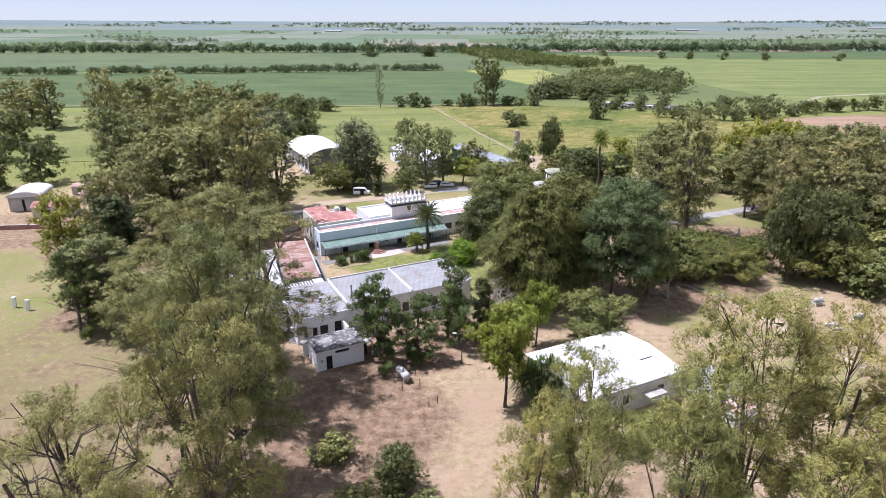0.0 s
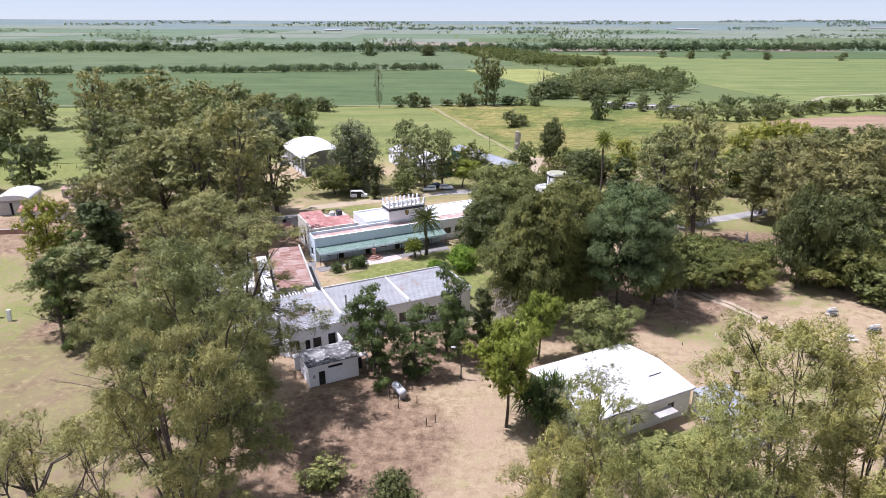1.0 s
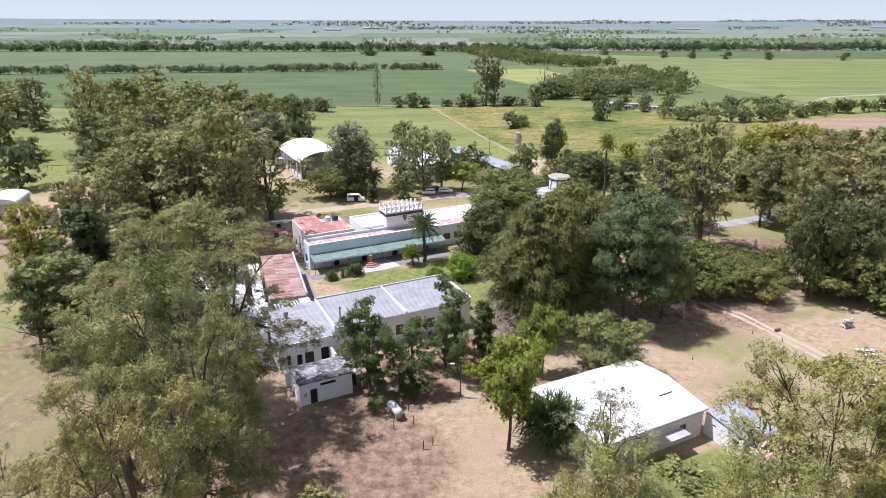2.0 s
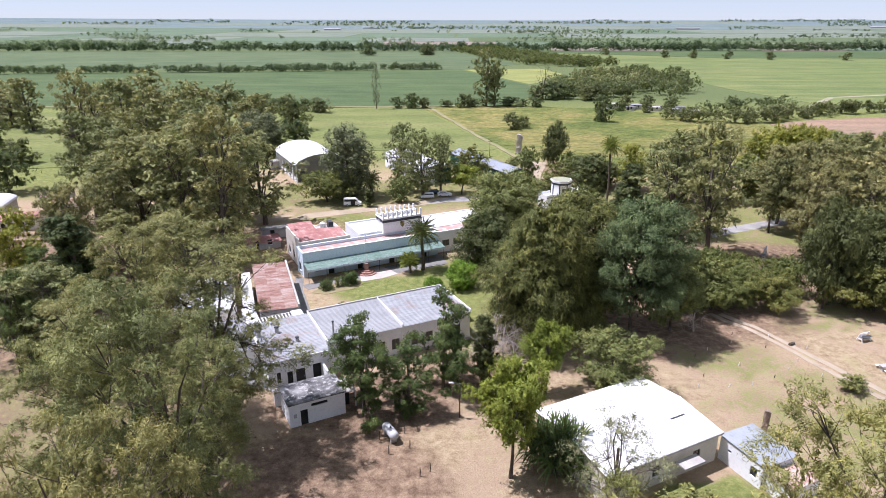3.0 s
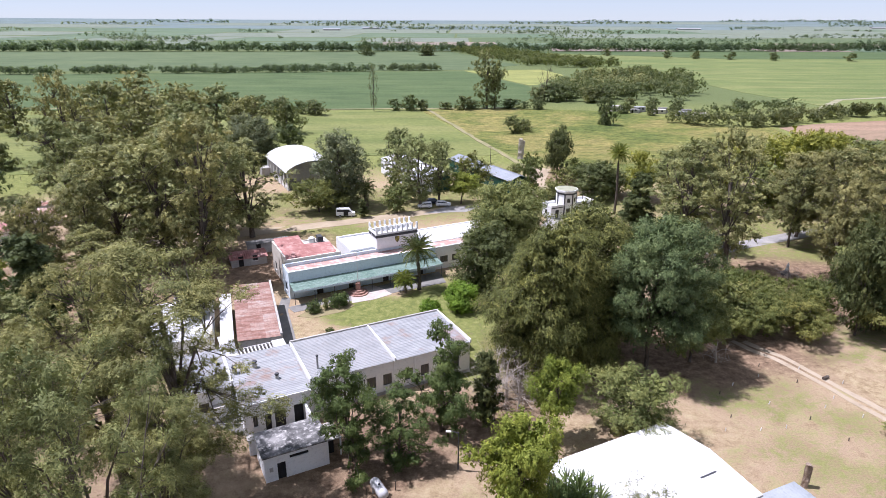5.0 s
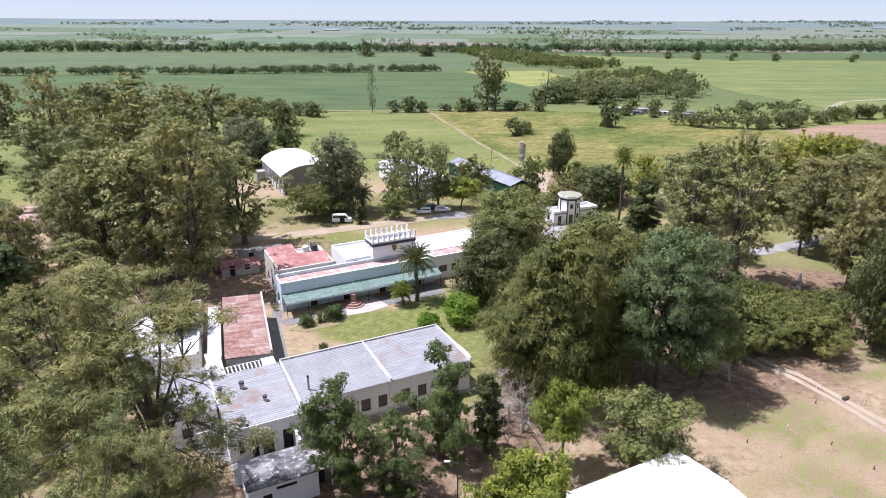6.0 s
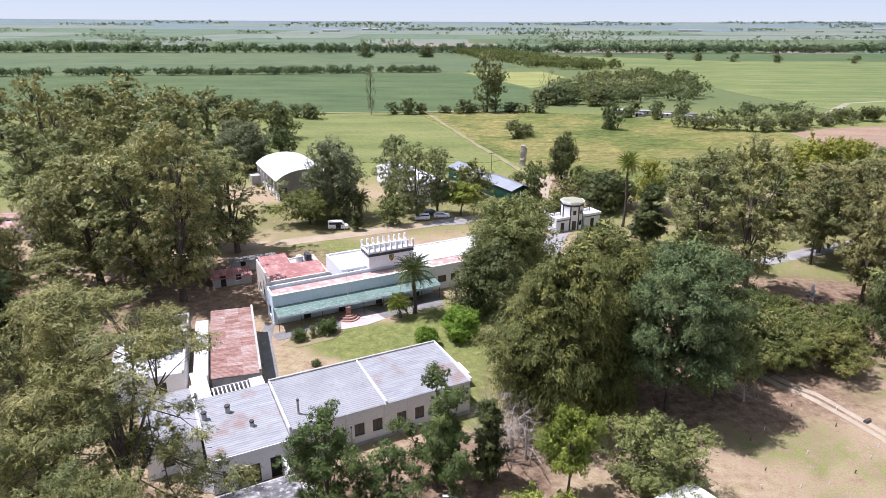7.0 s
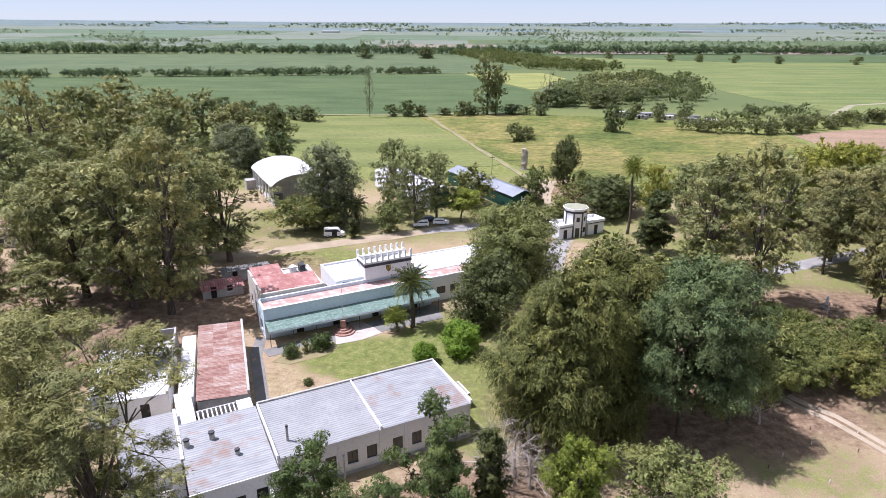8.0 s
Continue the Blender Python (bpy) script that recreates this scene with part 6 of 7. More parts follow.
def vehicle(name, label, m, profile, cabin, half, xs, paint, glass_from, r=0.33):
    """profile: side outline of the body, ccw; cabin: outline of the glasshouse."""
    ob = thing(name, label, name, m)

    def slab(outline, hw, top_in=0.0):
        b = bmesh.new()
        zmin, zmax = min(z for _, z in outline), max(z for _, z in outline)
        ring = [[b.verts.new((x, s * (hw - top_in * (z - zmin) / (zmax - zmin)), z)) for x, z in outline] for s in (-1, 1)]
        b.faces.new(ring[0])
        b.faces.new(ring[1][::-1])
        for i in range(len(outline)):
            j = (i + 1) % len(outline)
            b.faces.new((ring[0][i], ring[1][i], ring[1][j], ring[0][j]))
        bmesh.ops.recalc_face_normals(b, faces=b.faces[:])
        bmesh.ops.bevel(b, geom=b.edges[:], offset=0.05, segments=2, affect="EDGES")
        return b

    body = part("body", slab(profile, half), paint, ob, smooth=False)
    part("cabin", slab(cabin, half - 0.05, 0.14), paint, ob)
    zc = (min(z for _, z in cabin) + max(z for _, z in cabin)) / 2
    xc = sum(x for x, _ in cabin) / len(cabin)
    inner = [(xc + (x - xc) * 0.93, zc + (z - zc) * 0.62 + 0.03) for x, z in cabin]
    part("windows", slab(inner, half - 0.028, 0.13), GLASS, ob, "dark tinted side glass")
    wheel_set(ob, xs, half, r)
    x0, x1 = min(x for x, _ in profile), max(x for x, _ in profile)
    for s in (-1, 1):
        part("headlight", box(x1 - 0.06, x1 + 0.02, s * (half - 0.32) - 0.14, s * (half - 0.32) + 0.14, 0.68, 0.82), STEEL, body)
        part("taillight", box(x0 - 0.02, x0 + 0.05, s * (half - 0.2) - 0.08, s * (half - 0.2) + 0.08, 0.75, 0.98), BRICK, body)
        part("mirror", box(x1 * 0.45, x1 * 0.45 + 0.12, s * (half + 0.08) - 0.07, s * (half + 0.08) + 0.07, 1.0, 1.15), BLACK, body)
    return ob


SUV = [(-2.2, 0.35), (2.15, 0.35), (2.25, 0.6), (2.15, 0.92), (1.2, 1.02), (-2.15, 1.02), (-2.25, 0.7)]
SUVC = [(-2.05, 1.0), (1.15, 1.0), (0.45, 1.6), (-1.7, 1.62)]
vehicle("car", "white estate car parked on the pad", pose(-3.6, 172.8, 0.04, 0, 0, 5) @ Matrix.Scale(0.84, 4), SUV, SUVC, 0.92, (-1.35, 1.4), CARWHITE, 0)
vehicle("car", "dark blue car parked under a tree", pose(-6.0, 174.6, 0, 0, 0, 12) @ Matrix.Scale(0.84, 4), SUV, SUVC, 0.9, (-1.35, 1.4), CARDARK, 0)
PICK = [(-2.1, 0.4), (2.0, 0.4), (2.1, 0.65), (1.95, 0.95), (1.1, 1.1), (-2.1, 1.1), (-2.15, 0.7)]
vehicle("car", "small white van parked by the road", pose(-8.1, 170.9, 0, 0, 0, 188) @ Matrix.Scale(0.84, 4), PICK, [(-2.0, 1.08), (1.1, 1.08), (0.5, 1.75), (-1.95, 1.8)], 0.85, (-1.25, 1.3), CARWHITE, 0)
vehicle("car", "silver car parked beside the halls", pose(-13, 199, 0.0, 0, 0, 120), SUV, SUVC, 0.9, (-1.35, 1.4), CARWHITE, 0)
VAN = [(-2.6, 0.45), (2.5, 0.45), (2.65, 0.75), (2.5, 1.15), (1.75, 1.35), (-2.6, 1.35), (-2.65, 0.8)]
mb = vehicle("van", "white minibus with open dark side door", pose(-26.3, 163.2, 0, 0, 0, 6) @ Matrix.Scale(0.84, 4), VAN, [(-2.6, 1.3), (1.75, 1.3), (1.15, 2.15), (0.9, 2.35), (-2.55, 2.4)], 0.98, (-1.6, 1.7), CARWHITE, 0, 0.36)
# near-black sheet on the side paints the shade of the open doorway
part("doorway_shade", box(-0.55, 0.75, -1.02, -0.985, 0.5, 2.2), DARK, mb, "open dark side doorway")

# red carport corner by the lane
rc = vehicle("car", "dark red car near the gatehouse", pose(20.8, 190.5, 0, 0, 0, 70), SUV, SUVC, 0.9, (-1.35, 1.4), BRICK, 0)


# ---- west farmyard ----
WB = pose(-110, 144.0, 0, 0, 0, 16)
ba = thing("barn", "small grey barn with white vaulted roof and sliding doors", "barn", WB)
walls_round(ba, [(0, 0), (7.2, 0), (7.2, 9), (0, 9)], 3.6, 0.25, GREYWALL, {0: [(1.0, 5.6, 0, 3.0, "dark")]})
for u in (0.9, 3.6):
    part("sliding_door", box(u, u + 2.1, -0.12, -0.02, 0.05, 3.1), CONCRETE, ba, "pale sliding door")
v = bmesh.new()
arc2 = [(3.6 - 3.9 * math.cos(math.pi * i / 10), 3.62 + 1.3 * math.sin(math.pi * i / 10)) for i in range(11)]
ra = [[v.verts.new((x, y, z)) for x, z in arc2] for y in (-0.4, 9.4)]
for i in range(10):
    v.faces.new((ra[0][i], ra[0][i + 1], ra[1][i + 1], ra[1][i]))
v.faces.new(ra[0])
v.faces.new(ra[1][::-1])
bmesh.ops.recalc_face_normals(v, faces=v.faces[:])
part("roof", v, WHITEROOF, ba)


def low_house(name, label, o, ang, L, D, H, mat, roof, ridge=0.8):
    ob = thing(name, label, "outbuilding", pose(o[0], o[1], 0, 0, 0, ang))
    walls_round(ob, [(0, 0), (L, 0), (L, D), (0, D)], H, 0.22, mat, {0: [(L * 0.2, L * 0.2 + 0.9, 0, 2.0, "dark"), (L * 0.6, L * 0.6 + 0.9, 0.9, 1.9, "window")]})
    corrugated(ob, -0.25, L + 0.25, -0.25, D / 2, H + 0.02, H + 0.02, H + ridge, H + ridge, roof, 0.4, 0.03, "v")
    corrugated(ob, -0.25, L + 0.25, D / 2, D + 0.25, H + ridge, H + ridge, H + 0.02, H + 0.02, roof, 0.4, 0.03, "v")
    return ob


low_house("outbuilding", "low outbuilding with faded red roof", (-101, 139), 20, 9, 6, 2.6, CREAM, REDROOF)
low_house("outbuilding", "low outbuilding with rusty red roof", (-97, 152), 15, 7, 5, 2.7, CREAM, RUSTZINC)
low_house("outbuilding", "open store with rusty sheet roof", (-104, 160), 10, 7, 4, 2.4, GREYWALL, RUSTZINC, 0.4)
low_house("outbuilding", "small house with red roof among trees", (-41.8, 129.8), 26, 6.5, 4.6, 1.5, GREYWALL, REDROOF, 0.35)
low_house("outbuilding", "grey ruined wall building behind the grove", (-41, 137), 26, 8, 2.2, 2.0, GREYWALL, GREYPAVE, 0.15)
yw = thing("yard_wall", "long low brick yard wall", "wall", pose(-112, 129, 0, 0, 0, 8))
part("wall", box(0, 22, 0, 0.3, 0, 1.0), BRICK, yw)
part("coping", box(-0.05, 22.05, -0.05, 0.35, 1.0, 1.08), CONCRETE, yw)
for k in range(14):
    p = tagged(part("fence_post", tube([(0, 0, -0.2), (0, 0, 1.3)], [0.07, 0.06], 6), BARK, None), "weathered wooden fence post in the farmyard", "fence post", "farmyard fence")
    p.matrix_world = pose(-150 + k * 5.0, 192 + 0.25 * k, 0)
for x, y in ((-72.5, 91), (-69.6, 90)):
    b = box(-0.28, 0.28, -0.2, 0.2, 0, 1.9, 0.03)
    p = tagged(part("gate_pillar", b, WHITEWASH, None), "white-painted concrete gate pillar", "pillar", "white pillars in the paddock")
    p.matrix_world = pose(x, y, 0, 0, 5, 12)


# ---- picnic ground ----
def swing_bench(x, y, turn):
    ob = thing("swing_bench", "white framed slatted garden seat on dry grass", "bench", pose(x, y, 0, 0, 0, turn) @ Matrix.Scale(0.85, 4), "white garden seats")
    for s in (-0.95, 0.95):
        part("side_frame", tube([(s, -0.55, 0), (s, 0, 1.45), (s, 0.55, 0)], [0.07, 0.07, 0.07], 6), WHITEWASH, ob)
        part("rail", box(s - 0.05, s + 0.05, -0.5, 0.5, 0.4, 0.5), WHITEWASH, ob)
    part("ridge", box(-1.05, 1.05, -0.07, 0.07, 1.4, 1.52), WHITEWASH, ob)
    part("roof", box(-1.1, 1.1, -0.62, -0.08, 0.88, 0.94), DARKFRAME, ob)
    for k in range(4):
        part("slat", box(-0.9, 0.9, -0.42 + k * 0.2, -0.28 + k * 0.2, 0.42, 0.47), CONCRETE, ob)
    part("back", box(-0.9, 0.9, 0.36, 0.42, 0.5, 1.0), WHITEWASH, ob)


def picnic_table(x, y, turn):
    ob = thing("picnic_table", "whitewashed concrete picnic table with benches", "picnic table", pose(x, y, 0, 0, 0, turn), "picnic tables")
    part("tabletop", box(-0.9, 0.9, -0.4, 0.4, 0.68, 0.78, 0.02), CONCRETE, ob)
    for s in (-0.6, 0.6):
        part("leg", box(s - 0.1, s + 0.1, -0.25, 0.25, 0, 0.68), CONCRETE, ob)
    for s in (-0.75, 0.75):
        part("bench", box(-0.9, 0.9, s - 0.14, s + 0.14, 0.38, 0.46, 0.02), WHITEWASH, ob)
        for q in (-0.6, 0.6):
            part("leg", box(q - 0.08, q + 0.08, s - 0.1, s + 0.1, 0, 0.38), CONCRETE, ob)


swing_bench(60.0, 96.4, 20)
swing_bench(63.2, 90.6, 15)
swing_bench(52.5, 112, 30)
picnic_table(58.0, 88.0, 10)
picnic_table(66.0, 84.5, 10)
sw = thing("signpost", "small white square post", "post", pose(61.8, 86.5, 0))
part("post", box(-0.12, 0.12, -0.12, 0.12, 0, 1.2, 0.02), WHITEWASH, sw)
part("plate", box(-0.3, 0.3, -0.14, -0.122, 0.75, 1.15), WHITEWASH, sw)
st = bmesh.new()
tube_in(st, [(0, 0, 0), (0, 0, 0.5), (0, 0, 0.9), (0.02, 0, 1.25), (0.02, 0, 1.4), (0.02, 0, 1.62), (0.02, 0, 1.72)], [0.4, 0.34, 0.24, 0.26, 0.1, 0.13, 0.03], 10)
so = tagged(part("statue", st, WHITEWASH, None, smooth=True), "plain white statue on a rock pedestal", "statue")
so.matrix_world = pose(60.7, 130.4, 0.7)
rk = bmesh.new()
bmesh.ops.create_icosphere(rk, subdivisions=3, radius=0.8)
for q in rk.verts:
    q.co *= 1 + 0.28 * noise.noise(q.co * 1.7)
    q.co.z = q.co.z * 0.85
ro = tagged(part("rock", rk, GREYPAVE, None), "rough grey rock mound under the statue", "rock")
ro.matrix_world = pose(60.7, 130.4, 0.2)

# marker pegs on the dry field
peg_rng = random.Random(3)
pegs = [(33.6, 90.6), (36, 92.6), (40.2, 94.8), (44.6, 93.6), (47.3, 90.0), (45.2, 88.0), (42.2, 85.6), (38.6, 83.8), (35.4, 83.2), (33.0, 85.6), (31.4, 83.0), (48.6, 86.2), (44.4, 81.6), (50.4, 93.6), (38.8, 88.6), (41.4, 97.5), (46.5, 97.0)]
for i, (x, y) in enumerate(pegs):
    p = tagged(part("marker_peg", tube([(0, 0, -0.1), (0.02, 0, 0.45)], [0.06, 0.05], 6), STEEL if i % 3 else BARK, None), "short pale peg standing in dry grass" if i % 3 else "short dark wooden peg in dry grass", "peg", "pegs on the dry field")
    p.matrix_world = pose(x, y, 0, peg_rng.uniform(-6, 6), peg_rng.uniform(-6, 6), 0)
lg = tagged(part("log", tube([(-0.5, 0, 0.22), (0.5, 0.05, 0.22)], [0.24, 0.2], 10), BARK, None), "short cut log beside the track", "log")
lg.matrix_world = pose(48.8, 94.6, 0, 0, 0, 30)
# stones along the shed
st_rng = random.Random(8)
for k in range(13):
    b = bmesh.new()
    bmesh.ops.create_icosphere(b, subdivisions=1, radius=0.26 + 0.2 * st_rng.random())
    for q in b.verts:
        q.co *= 1 + 0.3 * st_rng.uniform(-1, 1)
        q.co.z *= 0.7
    o = tagged(part("stone", b, CONCRETE, None), "rough pale stone lying beside the shed", "stone", "stones beside the shed")
    p = SD @ Vector((12.0 + 0.35 * k * 0.6 + st_rng.uniform(-0.3, 0.3) + 1.9, 12.4 - k * 0.85, 0.12))
    o.matrix_world = Matrix.Translation(p)


# ---- lamp posts and poles ----
def pole(x, y, h, label, arm=0.0):
    ob = thing("lamp_post" if arm else "utility_pole", label, "lamp post" if arm else "pole", pose(x, y, 0))
    part("shaft", tube([(0, 0, -0.2), (0, 0, h)], [0.09, 0.06], 8), DARKFRAME if arm else BARK, ob)
    if arm:
        part("arm", tube([(0, 0, h - 0.1), (arm * 0.6, 0, h + 0.15), (arm, 0, h + 0.1)], [0.05, 0.04, 0.04], 6), DARKFRAME, ob)
        part("lamp_head", box(arm - 0.1, arm + 0.45, -0.12, 0.12, h + 0.02, h + 0.16, 0.03), STEEL, ob)
    else:
        part("crossarm", box(-0.8, 0.8, -0.06, 0.06, h - 0.6, h - 0.48), BARK, ob)
    return ob


pole(1.0, 75.5, 4.6, "thin street lamp in the yard", -1.2)
pole(62.5, 176, 7, "wooden utility pole by the road")
pole(10.1, 222, 6, "thin pole on the pasture")
pole(30.5, 171, 5, "thin post near the gatehouse")
pole(44, 168, 4.5, "wooden post beside the lawn")


# ---- more trees, edges and distance ----
for x, y, h, r in [(-52, 86, 15, 5.5), (-47, 80, 12, 4.5), (-60, 118, 12, 5), (-38, 104, 9, 3.5), (-44, 92, 11, 4.5)]:
    plant("euc", x, y, h, r)
for x, y, h, r in [(-118, 232, 25, 8), (-104, 226, 24, 8), (-132, 240, 23, 8), (-92, 236, 22, 8), (-86, 222, 20, 7), (-98, 208, 20, 7), (-116, 212, 22, 8), (-78, 246, 18, 7)]:
    plant("euc", x, y, h, r)
plant("grey_round", -64, 219, 15, 6, "grey-green tree beside the vaulted hall")
plant("grey_round", -71, 226, 15, 6)
for x, y, h, r in [(78, 177, 17, 6), (88, 184, 18, 7), (98, 190, 16, 6.5), (74, 194, 12, 5), (46, 178, 13, 4), (106, 186, 15, 6.5)]:
    plant("yellow_far", x, y, h, r)
for x, y, h, r in [(42, 139, 8, 4.5), (34, 133, 8, 4.5)]:
    plant("green", x, y, h, r)
for x, y, h, r in [(41.3, 106, 6.5, 4.6), (46.5, 107, 6, 4.4), (36.5, 107.5, 8, 5)]:
    plant("acacia", x, y, h, r)
plant("bright", 1.0, 175, 8, 4.2, "light green tree beside the parking pad")
plant("green", -16.3, 174.6, 6.5, 2.8)
for x, y, h, r in [(-57.5, 87, 14, 5)]:
    plant("euc", x, y, h, r)
plant("yellow_far", -77, 112.5, 13, 5.4, "olive-yellow broadleaf tree in the farmyard")
for x, y, h, r in [(-55.6, 83.8, 15, 3.8), (-61, 97, 13, 4)]:
    plant("ragged", x, y, h, r)
for x, y, h, r in [(-68.5, 118, 17, 4.6), (-64, 123, 18, 4.6), (-73, 121, 16, 4.4)]:
    plant("euc_brown", x, y, h, r)
# garden
for x, y, h, r in [(-22.4, 111.9, 1.9, 1.35), (-18.9, 114.4, 2.3, 1.7), (-18.4, 104.9, 0.9, 0.7)]:
    plant("shrub", x, y, h, r)
plant("brightshrub", 1.2, 113.9, 4.3, 3.1)
plant("brightshrub", -3.7, 111.3, 2.6, 1.8)
plant("green", -20.6, 113.0, 1.8, 0.7, "thin twiggy garden sapling")
# undergrowth and shrubs
for x, y, h, r in [(50.5, 82.8, 2.2, 1.9), (24, 61.5, 1.6, 2.6), (26.5, 60, 1.4, 2.0), (-9, 46.5, 3, 3.2), (-3, 47.5, 2.0, 2.4), (-13, 55, 2.6, 2.6)]:
    plant("green", x, y, h, r, "low green bush on dry ground")
for x, y, h, r in [(70, 118, 9, 5), (80, 122, 13, 7), (88, 118, 12, 7), (76, 108, 9, 6), (84, 104, 10, 7), (70, 100, 7, 5)]:
    plant("green", x, y, h, r)
for x, y, h, r in [(92, 190, 12, 7), (100, 198, 13, 8), (108, 208, 12, 7), (116, 200, 12, 7), (84, 178, 13, 7), (96, 178, 14, 8), (72, 170, 12, 6), (64, 186, 10, 5), (118, 215, 11, 6), (128, 205, 12, 7), (88, 190, 14, 7), (110, 185, 14, 8), (125, 185, 13, 8)]:
    plant("green" if (x + y) % 3 else "yellow_far", x, y, h, r)
for x, y, h, r in [(52, 173, 15, 5), (62, 184, 14, 6), (80, 168, 16, 6), (92, 170, 18, 7)]:
    plant("euc", x, y, h, r)
for x, y, h, r in [(28, 190, 6, 3.5), (24, 180, 5, 3), (33, 192, 7, 4), (14, 160, 7, 3.5), (20, 172, 5, 3), (12, 150, 8, 4.5), (42, 186, 7, 4), (48, 182, 8, 4.5), (17, 205, 4, 2.5)]:
    plant("green", x, y, h, r)
# west belt of trees
for x, y, h, r in [(-176, 267, 22, 8), (-190, 275, 17, 9), (-209, 292, 20, 9), (-164, 226, 14, 8), (-175, 215, 13, 8), (-190, 232, 16, 9), (-150, 200, 9, 6), (-140, 206, 8, 5), (-205, 255, 15, 9), (-140, 275, 18, 8), (-120, 285, 16, 8), (-80, 262, 16, 7), (-70, 275, 14, 7), (-100, 240, 15, 7), (-112, 225, 16, 7), (-60, 240, 10, 6), (-66, 225, 12, 6), (-120, 172, 12, 6), (-130, 165, 10, 6), (-120, 140, 10, 5), (-82, 196, 14, 7), (-72, 205, 13, 6)]:
    plant("euc" if h > 14 else "scrub", x, y, h, r)
# single trees on the field edge
for x, y, h, r in [(-70, 326, 7, 6), (-86, 322, 8, 5), (-92, 326, 7, 5), (-78, 330, 6, 4), (-26, 343, 8, 4), (-20, 344, 6, 4), (-33, 343, 6, 3.5), (1.5, 348, 7, 5), (6, 350, 5, 4), (26, 355, 5, 6), (22, 280, 7, 4.5), (27, 284, 5, 3), (64, 302, 12, 4.5), (-100, 330, 9, 6), (-112, 332, 10, 7), (33, 352, 4, 3), (40, 351, 5, 4), (-8, 349, 4, 4)]:
    plant("scrub", x, y, h, r)
plant("euc", 13.2, 352.4, 31, 7.0, "tall ragged eucalyptus standing on the field edge")
plant("euc", 17.5, 353, 22, 5)
plant("sparse", -43.4, 339.4, 23, 2.6, "tall thin ragged tree on the field edge")
bare_tree(47, 385, 22, 7, 17, "large half-dead tree at the scrub's edge", BARK, 0.15, 70)
for x, y, h, r in [(52, 384, 10, 7), (60, 388, 9, 7), (44, 383, 8, 6), (72, 382, 9, 7), (80, 386, 10, 7)]:
    plant("scrub", x, y, h, r)


def thicket(name, label, centres, heights, widths, leaf, per, mat, seed, flat=0.8, dome=0.4):
    """Hedges and far woods: many leafy clumps on the ground, one uncountable growth."""
    rng = np.random.default_rng(seed)
    cs, rs = [], []
    for (x, y), h, w in zip(centres, heights, widths):
        g = rise(x, y)
        for _ in range(3):
            q = rng.random()
            cs.append((x + rng.normal() * w * 0.3, y + rng.normal() * w * 0.3, g + h * (0.25 + 0.5 * q)))
            rs.append(w * (0.42 + 0.2 * rng.random()) * (1 - 0.3 * q))
    cs, rs = np.array(cs), np.array(rs)
    rs = np.minimum(rs, np.maximum(0.5, (cs[:, 2] - np.array([rise(x, y) for x, y, _ in cs])) * 1.1))
    lv, lf = leaf_arrays(rng, cs, rs, int(len(cs) * per), leaf[0], leaf[1], 0.1, flat, 0.55, 0.4, dome, 0.4, 6)
    return tagged(new(name, quads_mesh(name, lv, lf, mat)), label, "hedge" if "hedge" in name else "woodland", kind="stuff")


def along(points, step, jitter, seed, gaps=()):
    rng = random.Random(seed)
    out = []
    for (x0, y0), (x1, y1) in zip(points, points[1:]):
        n = int(math.hypot(x1 - x0, y1 - y0) / step)
        for i in range(n):
            s = i / n
            x, y = x0 + (x1 - x0) * s, y0 + (y1 - y0) * s
            if not any(a < x < b for a, b in gaps):
                out.append((x + rng.uniform(-jitter, jitter), y + rng.uniform(-jitter, jitter)))
    return out


def scatter(poly, count, seed):
    rng = random.Random(seed)
    xs, ys = [p[0] for p in poly], [p[1] for p in poly]
    out = []
    while len(out) < count:
        x, y = rng.uniform(min(xs), max(xs)), rng.uniform(min(ys), max(ys))
        inside = False
        for (ax, ay), (bx, by) in zip(poly, poly[1:] + poly[:1]):
            if (ay > y) != (by > y) and x < (bx - ax) * (y - ay) / (by - ay) + ax:
                inside = not inside
        if inside:
            out.append((x, y))
    return out


def grow(name, label, pts, h, w, leaf, per, mat, seed, flat=0.8, dome=0.4):
    rng = random.Random(seed)
    hs = [h * rng.uniform(0.6, 1.25) for _ in pts]
    ws = [w * rng.uniform(0.7, 1.2) for _ in pts]
    return thicket(name, label, pts, hs, ws, leaf, per, mat, seed, flat, dome)


grow("hedgerow", "dark green hedgerow between the soy fields", along([(-520, 512), (-200, 562), (-80, 588)], 2.3, 1.8, 1, [(-330, -318), (-262, -252)]), 6.5, 7.5, (0.95, 0.6), 90, HEDGE, 1)
grow("hedgerow", "dark green hedgerow with a gap", along([(-72, 594), (-19, 603)], 2.3, 1.2, 2), 6, 6.5, (0.95, 0.6), 90, HEDGE, 2)
grow("hedgerow", "long dark tree line across the plain", along([(-1100, 850), (-620, 893), (-30, 938), (600, 996), (1150, 1040)], 3.2, 2.5, 3), 12, 13, (1.8, 1.2), 60, HEDGE, 3)
grow("woodland", "young plantation of round green trees", scatter([(60, 668), (118, 632), (150, 650), (48, 932), (-16, 926)], 420, 4), 8, 8, (1.3, 0.85), 40, PLANTATION, 4)
grow("woodland", "mixed scrub woodland with grey-green crowns", scatter([(52, 398), (80, 392), (128, 398), (150, 430), (168, 520), (150, 560), (96, 520), (70, 470)], 230, 5), 9, 8.5, (1.2, 0.7), 60, SCRUB, 5)
grow("woodland", "scrub woodland patch with yellowish crowns", scatter([(66, 420), (110, 420), (140, 520), (90, 510)], 60, 6), 10.5, 8, (1.0, 0.6), 80, EUC, 6)
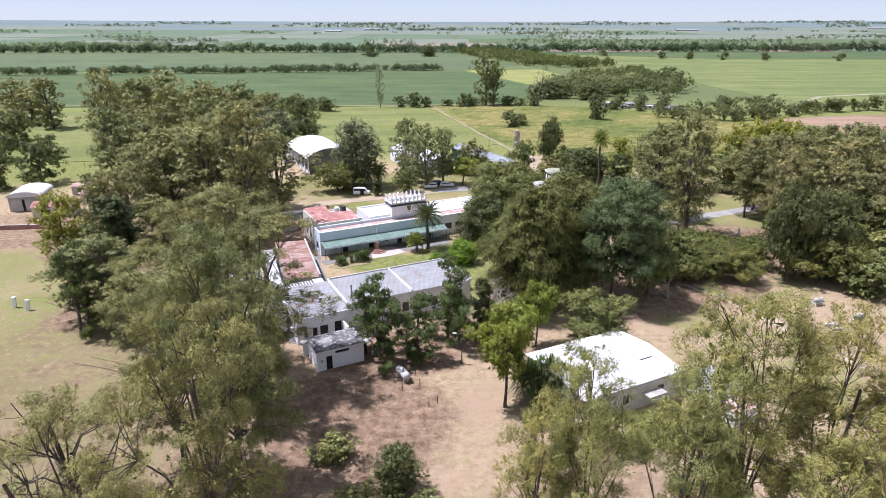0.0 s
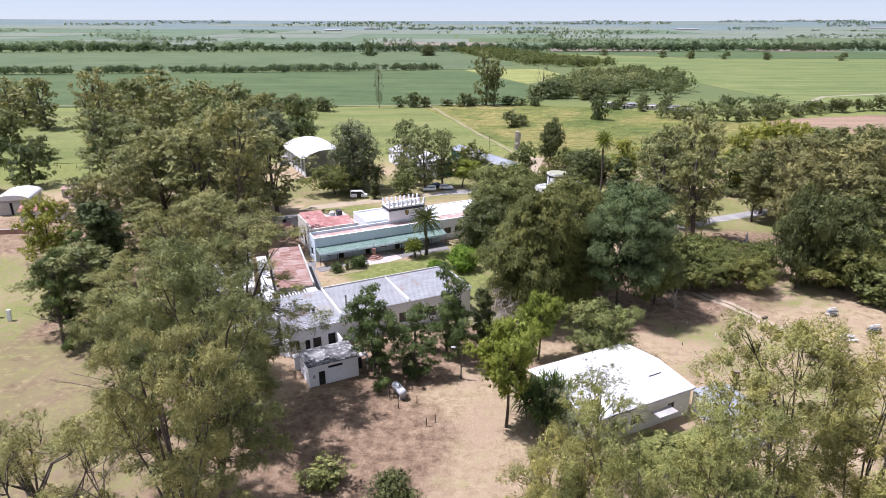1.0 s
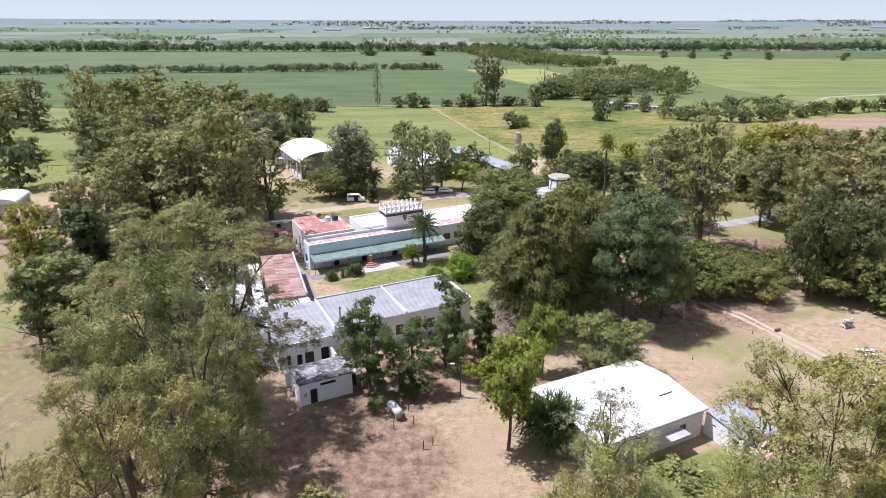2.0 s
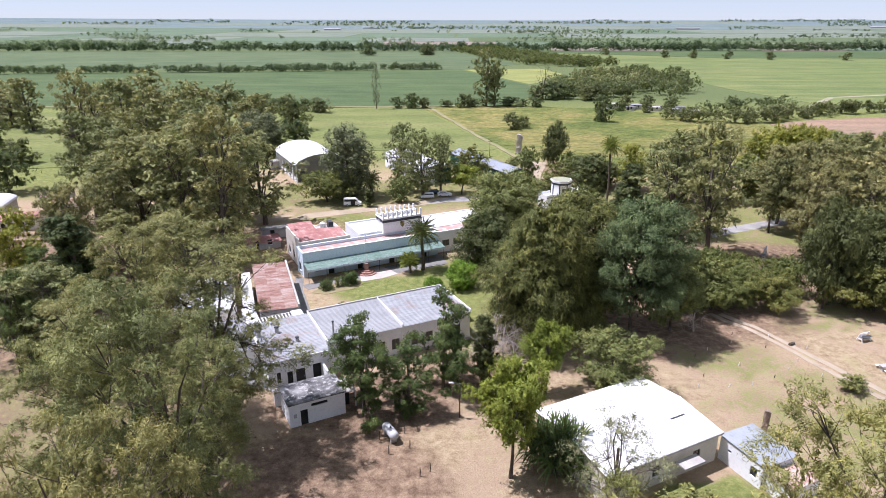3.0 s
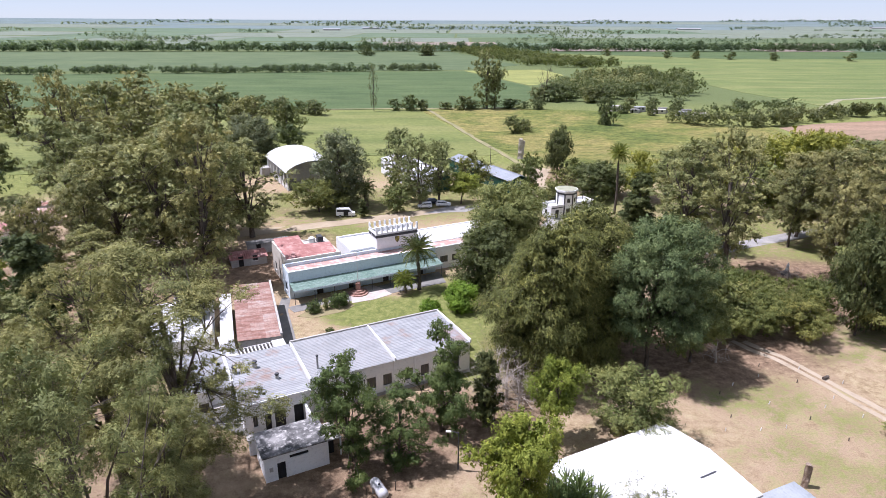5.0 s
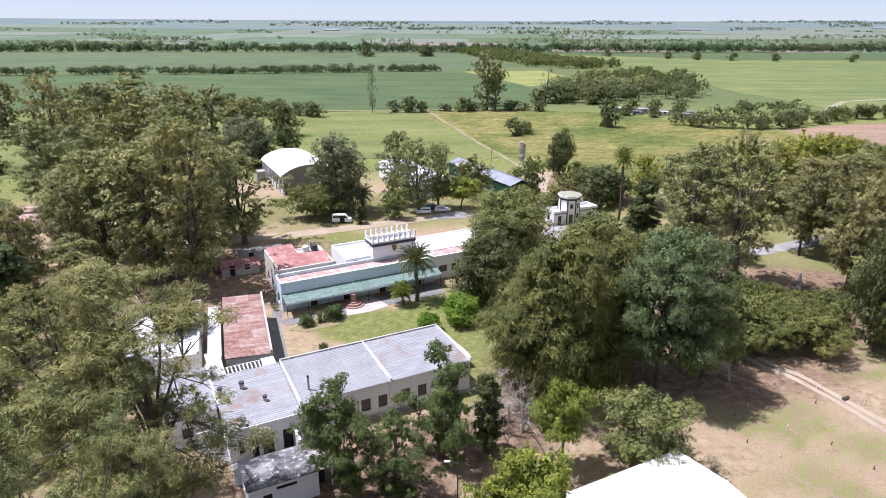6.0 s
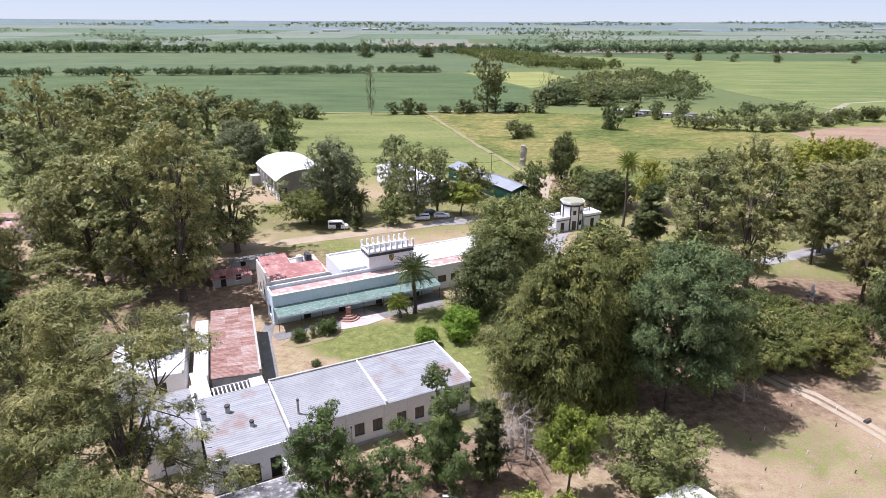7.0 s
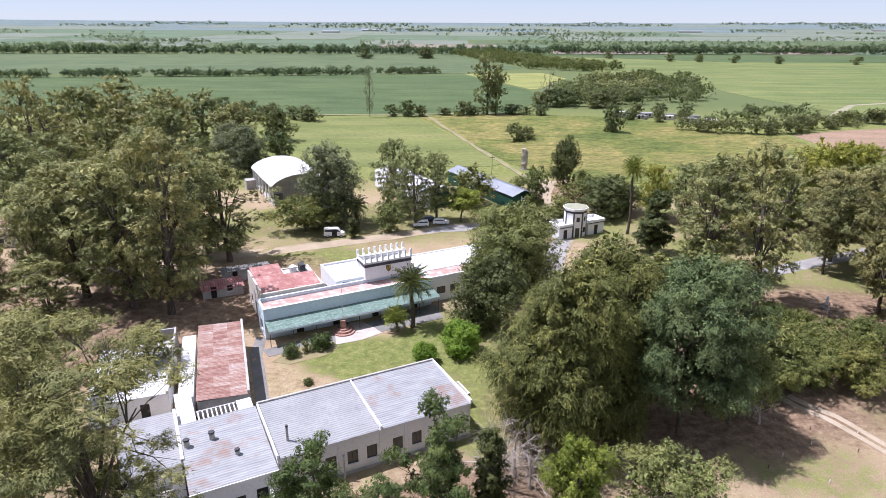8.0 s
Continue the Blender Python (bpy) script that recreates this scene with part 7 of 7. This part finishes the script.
grow("hedgerow", "grey-green scrub hedge beside the tilled field", along([(98, 312), (112, 303), (135, 303), (160, 318), (178, 330), (240, 345)], 2.6, 3, 7), 7.5, 6, (0.9, 0.5), 110, SCRUB, 7)
grow("hedgerow", "thin scrub hedge behind the ruins", along([(120, 330), (148, 352), (176, 352)], 4, 4, 8), 6.5, 6, (0.9, 0.5), 90, SCRUB, 8)
for x, y in ((-118, 824), (-42, 832), (-46, 836)):
    plant("scrub", x, y, 13, 10)
for x, y in ((306, 778), (240, 800), (270, 790), (350, 770), (430, 760), (180, 850)):
    plant("scrub", x, y, 9, 6)

# ruined low houses by the scrub
hr = random.Random(2)
for k, (x, y, L, D) in enumerate([(76, 345, 6, 4), (84, 341, 4, 4), (88, 344, 5, 4), (95, 338, 6, 4), (99, 342, 4, 3), (104, 332, 5, 4), (111, 327, 6, 4), (108, 334, 4, 3)]):
    ob = low_house("ruined_house", "low tumbledown grey and white farm building", (x, y), hr.uniform(-30, 20), L, D, hr.uniform(1.6, 2.6), GREYWALL if k % 3 else CREAM, (CONCRETE, GREYPAVE, ZINC)[k % 3], 0.15)
for x, y, h, r in [(80, 338, 5, 3), (92, 333, 6, 3.5), (101, 328, 5, 3), (86, 350, 6, 4), (97, 348, 7, 4), (107, 341, 7, 4)]:
    plant("scrub", x, y, h, r)
for k, (x, y) in enumerate([(150, 230), (118, 226)]):
    low_house("far_house", "pale house among trees", (x, y), 25, 10, 6, 3, WHITEWASH, WHITEROOF, 0.5)


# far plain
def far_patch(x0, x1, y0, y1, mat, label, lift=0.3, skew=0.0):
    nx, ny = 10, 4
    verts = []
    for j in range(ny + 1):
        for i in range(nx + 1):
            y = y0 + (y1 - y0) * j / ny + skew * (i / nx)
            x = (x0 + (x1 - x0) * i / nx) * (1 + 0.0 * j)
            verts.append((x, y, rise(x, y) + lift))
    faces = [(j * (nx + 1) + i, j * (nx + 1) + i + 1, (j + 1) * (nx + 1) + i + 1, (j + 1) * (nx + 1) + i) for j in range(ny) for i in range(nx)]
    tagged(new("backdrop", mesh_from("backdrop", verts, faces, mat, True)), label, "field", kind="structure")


# Aerial haze is mixed into these field colours: paler and bluer than nearby crops.
FAR_HAZE_GREEN = crop_material("far_hazed_green", (0.09, 0.132, 0.08), (0.112, 0.155, 0.094), (0.145, 0.178, 0.115), 0.4)
FAR_HAZE_PALE = crop_material("far_hazed_pale", (0.14, 0.168, 0.125), (0.165, 0.19, 0.145), (0.195, 0.21, 0.165), 0.4)
FAR_HAZE_BLUE = crop_material("far_hazed_blue_green", (0.118, 0.158, 0.155), (0.142, 0.182, 0.178), (0.168, 0.203, 0.2), 0.4)
FAR_HAZE_BROWN = crop_material("far_hazed_brown", (0.2, 0.165, 0.13), (0.235, 0.195, 0.155), (0.27, 0.23, 0.185), 0.4)
far_rng = random.Random(12)
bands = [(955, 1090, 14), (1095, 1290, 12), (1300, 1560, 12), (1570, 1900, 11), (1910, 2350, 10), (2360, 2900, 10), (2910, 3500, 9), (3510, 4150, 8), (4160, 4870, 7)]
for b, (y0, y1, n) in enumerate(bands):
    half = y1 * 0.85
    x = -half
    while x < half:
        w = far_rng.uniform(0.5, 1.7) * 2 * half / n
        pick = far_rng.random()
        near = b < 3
        # the farthest bands take the bluest tone, painted in for haze
        mat = FAR_HAZE_BROWN if pick < 0.07 else FAR_HAZE_PALE if pick < (0.28 if near else 0.4) else SOY_B if near and pick < 0.65 else FAR_HAZE_GREEN if b < 5 else FAR_HAZE_BLUE
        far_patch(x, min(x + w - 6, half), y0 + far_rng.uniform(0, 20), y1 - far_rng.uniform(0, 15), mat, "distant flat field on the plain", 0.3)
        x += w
far_patch(-150, 60, 1120, 1290, FAR_HAZE_BROWN, "distant brown tilled field", 0.6)
for k in range(34):
    y = far_rng.choice((1092, 1295, 1565, 1905, 2355, 2905, 3505, 4155)) + far_rng.uniform(-20, 20)
    half = y * 0.75
    x = far_rng.uniform(-half, half)
    L = far_rng.uniform(60, 520) * y / 2000
    grow("woodland", "distant dark line of trees on the plain", along([(x, y), (x + L, y + far_rng.uniform(-30, 30))], 7 * y / 1500, 4, k), 9 + 3 * y / 2000, 10 * (0.6 + y / 3000), (2.5 * y / 1500, 1.5 * y / 1500), 14, FAR_HAZE_LEAF, 40 + k)
for k in range(38):
    y = far_rng.uniform(1000, 2200)
    x = far_rng.uniform(-0.75, 0.75) * y
    grow("woodland", "distant scattered field trees", [(x + far_rng.uniform(-14, 14), y + far_rng.uniform(-6, 6)) for _ in range(far_rng.randint(1, 4))], 8, 8, (2.0, 1.3), 26, FAR_HAZE_LEAF, 90 + k)
for k in range(6):
    y = far_rng.uniform(2100, 3800)
    x = far_rng.uniform(-0.7, 0.7) * y
    L = far_rng.uniform(40, 110)
    ob = thing("far_shed", "distant long white farm shed", "shed", pose(x, y, rise(x, y), 0, 0, far_rng.uniform(-6, 6)))
    part("wall", box(0, L, 0, 14, 0, 4), CONCRETE, ob)
    b = bmesh.new()
    v = [b.verts.new(q) for q in ((-1, -1, 4.05), (L + 1, -1, 4.05), (L + 1, 7, 6.5), (-1, 7, 6.5), (L + 1, 15, 4.05), (-1, 15, 4.05))]
    b.faces.new((v[0], v[1], v[2], v[3]))
    b.faces.new((v[3], v[2], v[4], v[5]))
    part("roof", b, ZINC, ob)
